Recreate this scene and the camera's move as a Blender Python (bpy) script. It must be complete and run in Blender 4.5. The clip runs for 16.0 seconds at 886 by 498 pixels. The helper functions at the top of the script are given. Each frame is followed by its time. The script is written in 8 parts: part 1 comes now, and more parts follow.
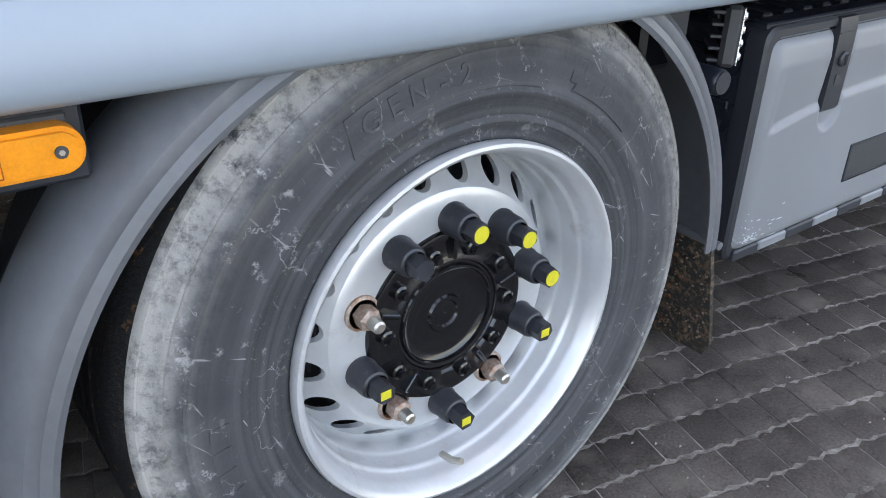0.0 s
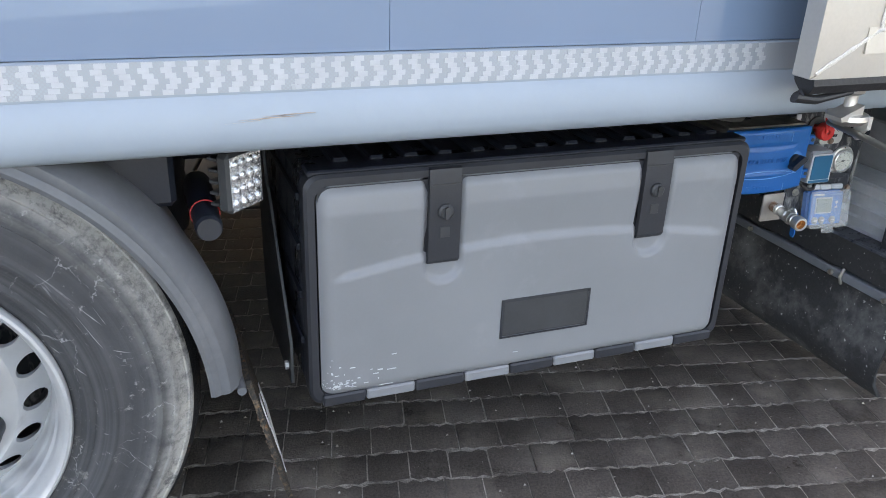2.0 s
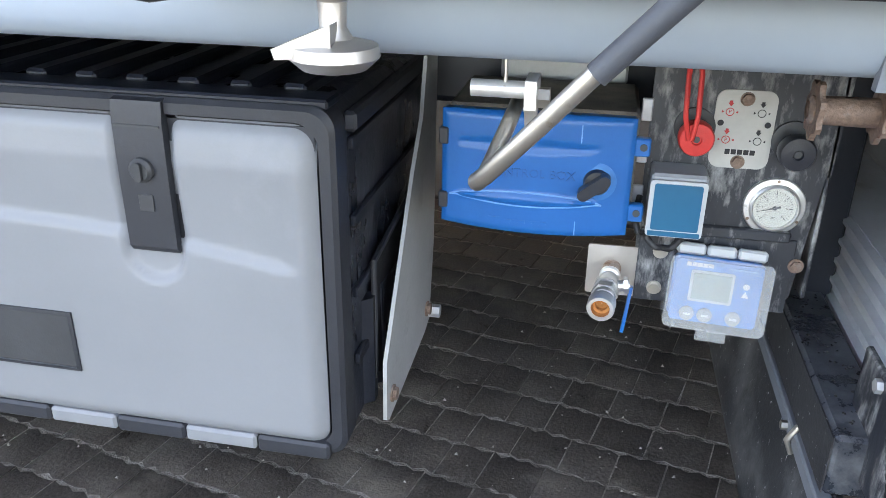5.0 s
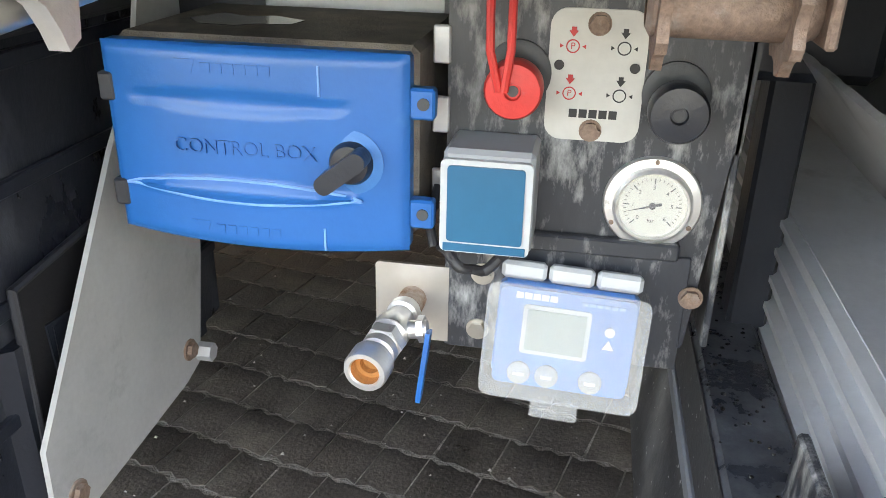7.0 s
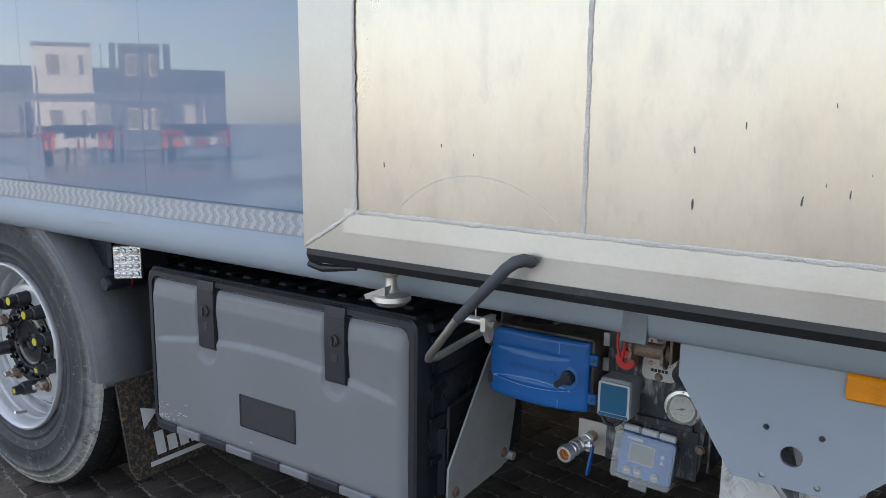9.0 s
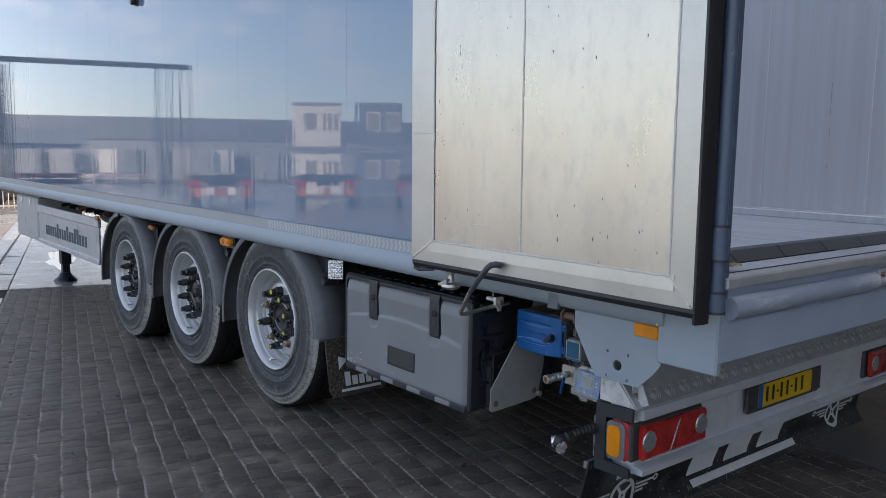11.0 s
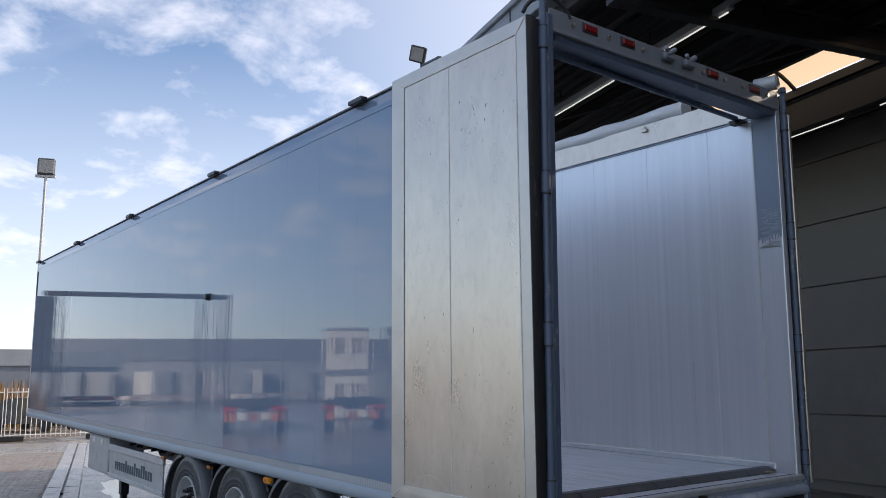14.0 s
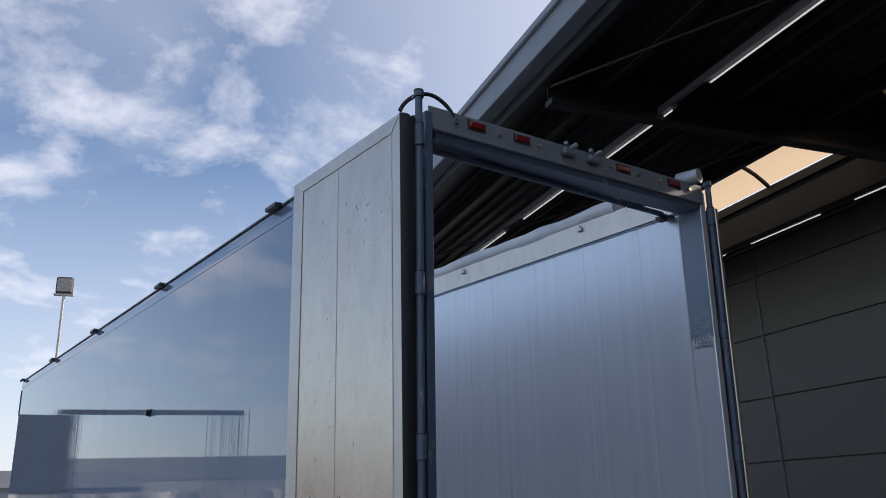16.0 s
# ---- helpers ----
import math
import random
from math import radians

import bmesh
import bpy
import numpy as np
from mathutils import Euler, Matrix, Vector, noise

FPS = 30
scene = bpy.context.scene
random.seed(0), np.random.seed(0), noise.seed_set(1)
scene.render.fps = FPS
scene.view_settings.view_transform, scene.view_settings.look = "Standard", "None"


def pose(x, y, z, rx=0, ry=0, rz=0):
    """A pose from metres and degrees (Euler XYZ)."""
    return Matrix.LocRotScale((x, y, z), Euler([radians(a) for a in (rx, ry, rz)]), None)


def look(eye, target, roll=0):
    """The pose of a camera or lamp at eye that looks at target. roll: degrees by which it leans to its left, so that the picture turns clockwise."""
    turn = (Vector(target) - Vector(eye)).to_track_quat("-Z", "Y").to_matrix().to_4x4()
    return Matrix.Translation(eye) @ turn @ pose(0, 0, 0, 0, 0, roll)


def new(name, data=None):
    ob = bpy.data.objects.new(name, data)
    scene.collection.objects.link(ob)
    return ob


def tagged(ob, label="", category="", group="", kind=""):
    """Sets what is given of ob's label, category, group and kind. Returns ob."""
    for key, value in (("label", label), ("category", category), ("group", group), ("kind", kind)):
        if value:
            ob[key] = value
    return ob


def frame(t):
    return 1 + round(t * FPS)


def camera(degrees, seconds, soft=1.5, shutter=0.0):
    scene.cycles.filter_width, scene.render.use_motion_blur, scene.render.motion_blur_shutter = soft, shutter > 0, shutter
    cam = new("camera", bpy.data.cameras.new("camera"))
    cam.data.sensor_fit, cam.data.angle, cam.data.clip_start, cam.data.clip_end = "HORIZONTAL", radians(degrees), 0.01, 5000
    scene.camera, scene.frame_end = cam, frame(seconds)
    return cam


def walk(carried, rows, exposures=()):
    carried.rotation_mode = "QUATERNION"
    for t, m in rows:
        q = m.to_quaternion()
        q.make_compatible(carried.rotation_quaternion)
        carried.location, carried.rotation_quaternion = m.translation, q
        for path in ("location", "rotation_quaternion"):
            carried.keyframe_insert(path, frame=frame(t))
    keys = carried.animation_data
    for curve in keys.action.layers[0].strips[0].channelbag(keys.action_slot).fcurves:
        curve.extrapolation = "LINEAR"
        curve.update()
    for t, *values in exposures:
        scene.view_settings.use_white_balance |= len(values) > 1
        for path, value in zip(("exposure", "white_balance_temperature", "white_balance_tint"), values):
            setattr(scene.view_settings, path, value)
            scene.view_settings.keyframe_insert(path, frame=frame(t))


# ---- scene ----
cam = camera(57.8, 16.0, soft=0.65)
PATH = [
    (0, (-0.641, -0.764, 1.228), (0.419, 0.643, 0.282), 0.2),
    (0.5, (-0.394, -0.905, 1.327), (0.569, 0.571, 0.381), 0.6),
    (1, (-0.119, -1.128, 1.391), (0.68, 0.45, 0.457), 0.6),
    (1.5, (0.174, -1.233, 1.359), (0.861, 0.455, 0.535), 0.2),
    (2, (0.513, -1.302, 1.369), (1.16, 0.401, 0.544), 0.7),
    (2.5, (0.879, -1.46, 1.355), (1.435, 0.277, 0.533), 1.1),
    (3, (1.276, -1.604, 1.252), (1.723, 0.187, 0.482), -0.0),
    (3.2, (1.414, -1.601, 1.27), (1.827, 0.198, 0.5), -0.2),
    (5.3, (2.147, -0.617, 1.003), (1.739, 1.168, 0.2), -0.8),
    (5.5, (2.184, -0.516, 0.953), (1.78, 1.271, 0.149), -0.8),
    (6, (2.262, -0.364, 0.917), (1.857, 1.416, 0.098), -1.3),
    (6.5, (2.267, -0.34, 0.926), (1.914, 1.451, 0.11), -0.7),
    (7, (2.274, -0.341, 0.923), (1.934, 1.454, 0.11), -0.5),
    (7.5, (2.31, -0.44, 0.968), (1.96, 1.354, 0.155), -0.6),
    (8, (2.437, -0.788, 1.139), (1.994, 0.969, 0.291), 0.0),
    (8.5, (2.604, -1.118, 1.25), (1.835, 0.598, 0.571), -0.3),
    (9, (2.869, -1.369, 1.314), (1.741, 0.252, 0.996), -0.6),
    (9.5, (3.165, -1.649, 1.345), (1.782, -0.221, 1.126), -0.0),
    (10, (3.515, -1.911, 1.404), (2.058, -0.557, 1.192), 0.0),
    (10.2, (3.687, -1.953, 1.366), (2.189, -0.643, 1.165), 0.5),
    (12.3, (5.321, -2.713, 1.603), (3.751, -1.488, 1.418), -0.6),
    (12.5, (5.463, -2.789, 1.628), (3.884, -1.569, 1.49), -0.6),
    (13, (5.795, -2.898, 1.652), (4.207, -1.683, 1.675), -0.7),
    (13.5, (6.035, -3.024, 1.714), (4.452, -1.82, 1.919), -0.8),
    (14, (6.187, -3.143, 1.757), (4.617, -1.949, 2.092), -0.9),
    (14.5, (6.309, -3.112, 1.797), (4.777, -1.94, 2.324), -1.0),
    (15, (6.441, -2.935, 1.775), (4.918, -1.771, 2.342), -1.2),
    (15.5, (6.504, -2.669, 1.747), (4.972, -1.521, 2.329), -1.5),
    (16, (6.487, -2.318, 1.755), (4.931, -1.215, 2.357), -1.8),
]
EXPOSURES = [(t, stops, kelvin, 15) for t, stops, kelvin in ((0, 1.80, 6950), (1.5, 1.72, 7100), (3.2, 2.1, 7300), (5.3, 2.55, 7000), (6.2, 2.8, 7900), (7.2, 2.87, 8000), (8.0, 2.15, 7300), (8.5, 1.5, 7100), (9.0, 0.88, 6900), (9.5, 0.46, 6700), (10.2, 0.44, 6600), (12.3, 0.57, 6250), (13.0, 0.34, 6200), (14.5, -0.22, 6200), (16, -0.40, 6050))]
walk(cam, [(t, look(eye, target, roll)) for t, eye, target, roll in PATH], EXPOSURES)

# ---- world and sun ----
SUN_ELEV, SUN_TURN = radians(24), radians(158)      # low winter sun behind the hall
world = bpy.data.worlds.new("world")
scene.world = world
world.use_nodes = True
wn, wl = world.node_tree.nodes, world.node_tree.links
wn.clear()
w_out = wn.new("ShaderNodeOutputWorld")
w_bg = wn.new("ShaderNodeBackground")
w_sky = wn.new("ShaderNodeTexSky")
w_sky.sky_type = "NISHITA"
w_sky.sun_disc = False
w_sky.sun_elevation = SUN_ELEV
w_sky.sun_rotation = radians(20)
w_sky.air_density, w_sky.dust_density, w_sky.ozone_density = 1.0, 0.7, 1.6
w_tc = wn.new("ShaderNodeTexCoord")
w_sep = wn.new("ShaderNodeSeparateXYZ")
w_add = wn.new("ShaderNodeMath"); w_add.operation = "ADD"; w_add.inputs[1].default_value = 0.28
w_max = wn.new("ShaderNodeMath"); w_max.operation = "MAXIMUM"; w_max.inputs[1].default_value = 0.12
w_dx = wn.new("ShaderNodeMath"); w_dx.operation = "DIVIDE"
w_dy = wn.new("ShaderNodeMath"); w_dy.operation = "DIVIDE"
w_cmb = wn.new("ShaderNodeCombineXYZ")
w_n1 = wn.new("ShaderNodeTexNoise")
w_n1.inputs["Scale"].default_value = 4.6
w_n1.inputs["Detail"].default_value = 9
w_n1.inputs["Roughness"].default_value = 0.58
w_n1.inputs["Distortion"].default_value = 0.2
w_ramp = wn.new("ShaderNodeValToRGB")
w_ramp.color_ramp.elements[0].position = 0.452
w_ramp.color_ramp.elements[1].position = 0.76
w_low = wn.new("ShaderNodeMapRange")
w_low.inputs[1].default_value, w_low.inputs[2].default_value = 0.40, -0.02
w_low.inputs[3].default_value, w_low.inputs[4].default_value = 0.0, 0.85
w_sum = wn.new("ShaderNodeMath"); w_sum.operation = "MAXIMUM"; w_sum.use_clamp = True
w_mix = wn.new("ShaderNodeMix"); w_mix.data_type = "RGBA"
w_mix.inputs["B"].default_value = (6.6, 6.5, 6.5, 1)
wl.new(w_tc.outputs["Generated"], w_sep.inputs[0])
wl.new(w_sep.outputs["Z"], w_add.inputs[0])
wl.new(w_add.outputs[0], w_max.inputs[0])
for axis, node in (("X", w_dx), ("Y", w_dy)):
    wl.new(w_sep.outputs[axis], node.inputs[0])
    wl.new(w_max.outputs[0], node.inputs[1])
wl.new(w_dx.outputs[0], w_cmb.inputs[0])
wl.new(w_dy.outputs[0], w_cmb.inputs[1])
w_cmb.inputs[2].default_value = 3.7
wl.new(w_cmb.outputs[0], w_n1.inputs["Vector"])
wl.new(w_n1.outputs["Fac"], w_ramp.inputs[0])
wl.new(w_sep.outputs["Z"], w_low.inputs[0])
# thin high veil, and haze that thickens low down and towards the sun
w_n2 = wn.new("ShaderNodeTexNoise")
w_n2.inputs["Scale"].default_value, w_n2.inputs["Detail"].default_value, w_n2.inputs["Distortion"].default_value = 1.3, 7, 0.6
wl.new(w_cmb.outputs[0], w_n2.inputs["Vector"])
w_veil = wn.new("ShaderNodeMapRange")
for k, val in enumerate((0.42, 0.70, 0.0, 0.40)):
    w_veil.inputs[k + 1].default_value = val
wl.new(w_n2.outputs["Fac"], w_veil.inputs[0])
w_side = wn.new("ShaderNodeMapRange")
for k, val in enumerate((-0.55, 0.35, 0.30, 1.0)):
    w_side.inputs[k + 1].default_value = val
wl.new(w_sep.outputs["Y"], w_side.inputs[0])
w_haze = wn.new("ShaderNodeMath"); w_haze.operation = "MULTIPLY"
wl.new(w_low.outputs[0], w_haze.inputs[0]); wl.new(w_side.outputs[0], w_haze.inputs[1])
w_far = wn.new("ShaderNodeMath"); w_far.operation = "MULTIPLY"
wl.new(w_veil.outputs[0], w_far.inputs[0]); wl.new(w_side.outputs[0], w_far.inputs[1])
w_thin = wn.new("ShaderNodeMath"); w_thin.operation = "MAXIMUM"
wl.new(w_haze.outputs[0], w_thin.inputs[0]); wl.new(w_far.outputs[0], w_thin.inputs[1])
# glow of the haze round the sun behind the hall
w_dot = wn.new("ShaderNodeVectorMath"); w_dot.operation = "DOT_PRODUCT"
w_dot.inputs[1].default_value = (math.sin(radians(20)) * math.cos(SUN_ELEV), math.cos(radians(20)) * math.cos(SUN_ELEV), math.sin(SUN_ELEV))
w_glow = wn.new("ShaderNodeMapRange")
for k, val in enumerate((0.15, 0.92, 0.0, 1.0)):
    w_glow.inputs[k + 1].default_value = val
w_both = wn.new("ShaderNodeMath"); w_both.operation = "MAXIMUM"
wl.new(w_tc.outputs["Generated"], w_dot.inputs[0])
wl.new(w_dot.outputs["Value"], w_glow.inputs[0])
wl.new(w_glow.outputs[0], w_both.inputs[0]); wl.new(w_ramp.outputs[0], w_both.inputs[1])
wl.new(w_both.outputs[0], w_sum.inputs[0])
wl.new(w_thin.outputs[0], w_sum.inputs[1])
wl.new(w_sum.outputs[0], w_mix.inputs["Factor"])
wl.new(w_sky.outputs[0], w_mix.inputs["A"])
wl.new(w_mix.outputs["Result"], w_bg.inputs["Color"])
w_bg.inputs["Strength"].default_value = 0.20
wl.new(w_bg.outputs[0], w_out.inputs[0])

sun_data = bpy.data.lights.new("sun", "SUN")
sun_data.energy, sun_data.angle, sun_data.color = 4.6, radians(0.6), (1.0, 0.83, 0.62)
sun = new("sun", sun_data)
# towards the sun: beyond the hall, a little to the trailer's rear
sun_way = Vector((math.sin(radians(20)) * math.cos(SUN_ELEV), math.cos(radians(20)) * math.cos(SUN_ELEV), math.sin(SUN_ELEV)))
sun.matrix_world = look(sun_way * 60, (0, 0, 0))

# ---- materials ----
def material(name, base, rough=0.5, metal=0.0, vary=0.12, scale=6.0, fine=60.0, bump=0.1, bump_scale=None, stain=None, stain_at=(0.55, 0.75),
             stain_scale=3.0, stretch=(1, 1, 1), coat=0.0, spec=0.5, rough_vary=0.15, emit=None, trans=0.0, stain2=None, stain2_at=(0.6, 0.7), stain2_scale=20.0,
             objvary=0.0, bump_dist=0.01, alpha=1.0, bump_detail=5, stain_rough=0.75):
    """A surface with variation at two scales, stains with shapes of their own, and fine relief."""
    m = bpy.data.materials.new(name)
    m.use_nodes = True
    n, l = m.node_tree.nodes, m.node_tree.links
    p = n["Principled BSDF"]
    p.inputs["Metallic"].default_value = metal
    p.inputs["Specular IOR Level"].default_value = spec
    p.inputs["Coat Weight"].default_value = coat
    p.inputs["Coat Roughness"].default_value = 0.04
    p.inputs["Transmission Weight"].default_value = trans
    p.inputs["Alpha"].default_value = alpha
    tc = n.new("ShaderNodeTexCoord")
    mp = n.new("ShaderNodeMapping")
    mp.inputs["Scale"].default_value = stretch
    l.new(tc.outputs["Object"], mp.inputs["Vector"])

    def noise_tex(sc, detail=6, rough_=0.6, vec=None):
        t = n.new("ShaderNodeTexNoise")
        t.inputs["Scale"].default_value = sc
        t.inputs["Detail"].default_value = detail
        t.inputs["Roughness"].default_value = rough_
        l.new((vec or mp).outputs[0], t.inputs["Vector"])
        return t

    def mix(fac, a, b, mode="MIX"):
        x = n.new("ShaderNodeMix")
        x.data_type, x.blend_type = "RGBA", mode
        for sock, v in (("Factor", fac), ("A", a), ("B", b)):
            if isinstance(v, (int, float)):
                x.inputs[sock].default_value = v
            elif isinstance(v, tuple):
                x.inputs[sock].default_value = v
            else:
                l.new(v, x.inputs[sock])
        return x.outputs["Result"]

    def band(src, lo, hi):
        r = n.new("ShaderNodeMapRange")
        r.inputs[1].default_value, r.inputs[2].default_value = lo, hi
        l.new(src, r.inputs[0])
        return r.outputs[0]

    big, small = noise_tex(scale), noise_tex(fine, 3)
    dark = tuple(c * (1 - 2 * vary) for c in base[:3]) + (1,)
    lite = tuple(min(1, c * (1 + 1.6 * vary)) for c in base[:3]) + (1,)
    col = mix(band(big.outputs["Fac"], 0.25, 0.75), dark, lite)
    col = mix(min(0.5, vary * 2), col, mix(band(small.outputs["Fac"], 0.3, 0.7), dark, lite))
    if objvary:
        oi = n.new("ShaderNodeObjectInfo")
        geo = n.new("ShaderNodeNewGeometry")
        s = n.new("ShaderNodeMath"); s.operation = "ADD"
        l.new(oi.outputs["Random"], s.inputs[0]); l.new(geo.outputs["Random Per Island"], s.inputs[1])
        f = n.new("ShaderNodeMath"); f.operation = "FRACT"
        l.new(s.outputs[0], f.inputs[0])
        g = n.new("ShaderNodeMapRange")
        g.inputs[3].default_value, g.inputs[4].default_value = 1 - objvary, 1 + objvary
        l.new(f.outputs[0], g.inputs[0])
        hs = n.new("ShaderNodeHueSaturation")
        l.new(g.outputs[0], hs.inputs["Value"]); l.new(col, hs.inputs["Color"])
        col = hs.outputs[0]
    rg = band(big.outputs["Fac"], 0.2, 0.8)
    rr = n.new("ShaderNodeMapRange")
    rr.inputs[3].default_value, rr.inputs[4].default_value = max(0.02, rough * (1 - rough_vary)), min(1, rough * (1 + rough_vary))
    l.new(rg, rr.inputs[0])
    rough_out = rr.outputs[0]
    for spec_, at_, sc_ in ((stain, stain_at, stain_scale), (stain2, stain2_at, stain2_scale)):
        if spec_:
            sn = noise_tex(sc_, 10, 0.68)
            fac = band(sn.outputs["Fac"], *at_)
            col = mix(fac, col, spec_)
            rough_out = mix(fac, rough_out, (stain_rough, stain_rough, stain_rough, 1))
    l.new(col, p.inputs["Base Color"])
    l.new(rough_out, p.inputs["Roughness"])
    if bump:
        bt = noise_tex(bump_scale or fine, bump_detail)
        bn = n.new("ShaderNodeBump")
        bn.inputs["Strength"].default_value = bump
        bn.inputs["Distance"].default_value = bump_dist
        l.new(bt.outputs["Fac"], bn.inputs["Height"])
        l.new(bn.outputs[0], p.inputs["Normal"])
    if emit:
        p.inputs["Emission Color"].default_value = emit[:3] + (1,)
        p.inputs["Emission Strength"].default_value = emit[3]
    return m


M = {}
M["panel"] = material("panel_paint", (0.175, 0.242, 0.345, 1), rough=0.008, vary=0.02, scale=1.2, fine=9, bump=0.30, bump_scale=14.0, bump_detail=1, stretch=(1, 1, 0.03), spec=0.85, coat=0.4, rough_vary=0.3, bump_dist=0.0015)
M["paint"] = material("frame_paint", (0.305, 0.352, 0.400, 1), rough=0.42, vary=0.05, scale=2.5, fine=30, bump=0.03, coat=0.0, stain=(0.45, 0.47, 0.48, 1), stain_at=(0.66, 0.85), stain_scale=4)
# the frame's blue is mixed darker to hold its shade; pale stains are scuffs
M["paint_worn"] = material("shaded_rear_frame_paint", (0.092, 0.124, 0.185, 1), rough=0.35, vary=0.08, scale=3, fine=40, bump=0.06, stain=(0.46, 0.47, 0.47, 1), stain_at=(0.58, 0.72), stain_scale=9, stretch=(1, 1, 0.4))
M["alu_door"] = material("door_aluminium", stain_rough=0.36, base=(0.61, 0.548, 0.478, 1), rough=0.30, metal=0.85, vary=0.07, scale=4, fine=140, bump=0.03, bump_scale=9, stretch=(1.4, 1, 0.6), stain=(0.50, 0.46, 0.415, 1), stain_at=(0.50, 0.80), stain_scale=14, stain2=(0.33, 0.31, 0.285, 1), stain2_at=(0.70, 0.74), stain2_scale=40, bump_dist=0.006, rough_vary=0.2)
M["alu_frame"] = material("door_frame_aluminium", (0.57, 0.54, 0.50, 1), rough=0.4, metal=0.8, vary=0.08, scale=4, fine=120, bump=0.04, stain=(0.36, 0.35, 0.33, 1), stain_at=(0.64, 0.85), stain_scale=5)
M["weld"] = material("weld_bead", (0.74, 0.70, 0.64, 1), rough=0.45, metal=0.35, vary=0.15, fine=300, bump=0.5, bump_scale=260)
M["alu_inner"] = material("inner_wall_aluminium", (0.74, 0.755, 0.785, 1), rough=0.34, metal=0.62, vary=0.05, scale=3, fine=80, bump=0.035, bump_scale=6, stretch=(7, 7, 0.12), stain=(0.55, 0.57, 0.60, 1), stain_at=(0.62, 0.85), stain_scale=2.5, rough_vary=0.3, bump_dist=0.006)
M["alu_floor"] = material("floor_aluminium", (0.76, 0.77, 0.79, 1), rough=0.4, metal=0.7, vary=0.08, scale=3, fine=60, bump=0.05, stretch=(0.4, 3, 3), stain=(0.52, 0.51, 0.50, 1), stain_at=(0.55, 0.85), stain_scale=4)
M["alu"] = material("galvanised_steel", (0.52, 0.525, 0.53, 1), rough=0.45, metal=0.4, vary=0.12, scale=8, fine=90, bump=0.05, stain=(0.24, 0.24, 0.25, 1), stain_at=(0.58, 0.8), stain_scale=6)
M["alu_dull"] = material("dull_aluminium_plate", (0.46, 0.465, 0.47, 1), rough=0.5, metal=0.35, vary=0.1, scale=6, fine=90, bump=0.05, stain=(0.22, 0.22, 0.23, 1), stain_at=(0.55, 0.8), stain_scale=5)
M["tread"] = material("checker_plate", (0.72, 0.725, 0.72, 1), rough=0.34, metal=0.45, vary=0.1, scale=9, fine=90, bump=0.05, stain=(0.40, 0.40, 0.38, 1), stain_at=(0.58, 0.75), stain_scale=16)
M["chrome"] = material("chromed_brass", (0.80, 0.79, 0.77, 1), rough=0.38, metal=0.85, vary=0.08, fine=120, bump=0.05, stain=(0.25, 0.24, 0.22, 1), stain_at=(0.62, 0.75), stain_scale=60)
M["zinc"] = material("zinc_steel", (0.55, 0.52, 0.46, 1), rough=0.35, metal=0.9, vary=0.1, fine=120, bump=0.05, stain=(0.28, 0.19, 0.10, 1), stain_at=(0.60, 0.75), stain_scale=25)
M["clamp_steel"] = material("bright_clamp_steel", (0.72, 0.70, 0.66, 1), rough=0.3, metal=0.6, vary=0.1, fine=120, bump=0.1, stain=(0.36, 0.25, 0.14, 1), stain_at=(0.62, 0.75), stain_scale=30)
M["rail_grey"] = material("weathered_grey_paint", (0.20, 0.215, 0.24, 1), rough=0.45, vary=0.1, scale=5, fine=60, bump=0.05, stain=(0.32, 0.32, 0.32, 1), stain_at=(0.6, 0.8), stain_scale=8)
M["flap_rubber"] = material("splashed_rubber", (0.018, 0.019, 0.022, 1), rough=0.3, vary=0.15, scale=8, fine=80, bump=0.12, stain=(0.14, 0.14, 0.14, 1), stain_at=(0.50, 0.80), stain_scale=5, stain2=(0.42, 0.41, 0.39, 1), stain2_at=(0.60, 0.65), stain2_scale=60)
M["alu_pale"] = material("pale_oxidised_aluminium", (0.66, 0.68, 0.71, 1), rough=0.40, metal=0.35, vary=0.08, scale=7, fine=90, bump=0.05, stain=(0.38, 0.38, 0.38, 1), stain_at=(0.58, 0.82), stain_scale=6)
M["wet_black"] = material("wet_black_steel", (0.034, 0.039, 0.050, 1), rough=0.25, vary=0.15, scale=10, fine=90, bump=0.12, stain=(0.15, 0.157, 0.17, 1), stain_at=(0.46, 0.68), stain_scale=12, stain2=(0.20, 0.20, 0.20, 1), stain2_at=(0.70, 0.74), stain2_scale=70)
M["paint_rear"] = material("rear_sill_paint", (0.37, 0.43, 0.52, 1), rough=0.32, vary=0.06, scale=3, fine=40, bump=0.04, stain=(0.30, 0.31, 0.33, 1), stain_at=(0.60, 0.80), stain_scale=7)
M["bar_paint"] = material("scuffed_bar_paint", (0.34, 0.39, 0.47, 1), rough=0.34, vary=0.08, scale=5, fine=60, bump=0.06, stretch=(1, 0.25, 1), stain=(0.56, 0.58, 0.60, 1), stain_at=(0.52, 0.62), stain_scale=9, stain2=(0.12, 0.13, 0.15, 1), stain2_at=(0.64, 0.69), stain2_scale=14)
M["cap_plastic"] = material("dusty_cap_plastic", (0.028, 0.030, 0.036, 1), rough=0.36, vary=0.15, scale=30, fine=160, bump=0.08, stain=(0.14, 0.15, 0.17, 1), stain_at=(0.56, 0.75), stain_scale=35)
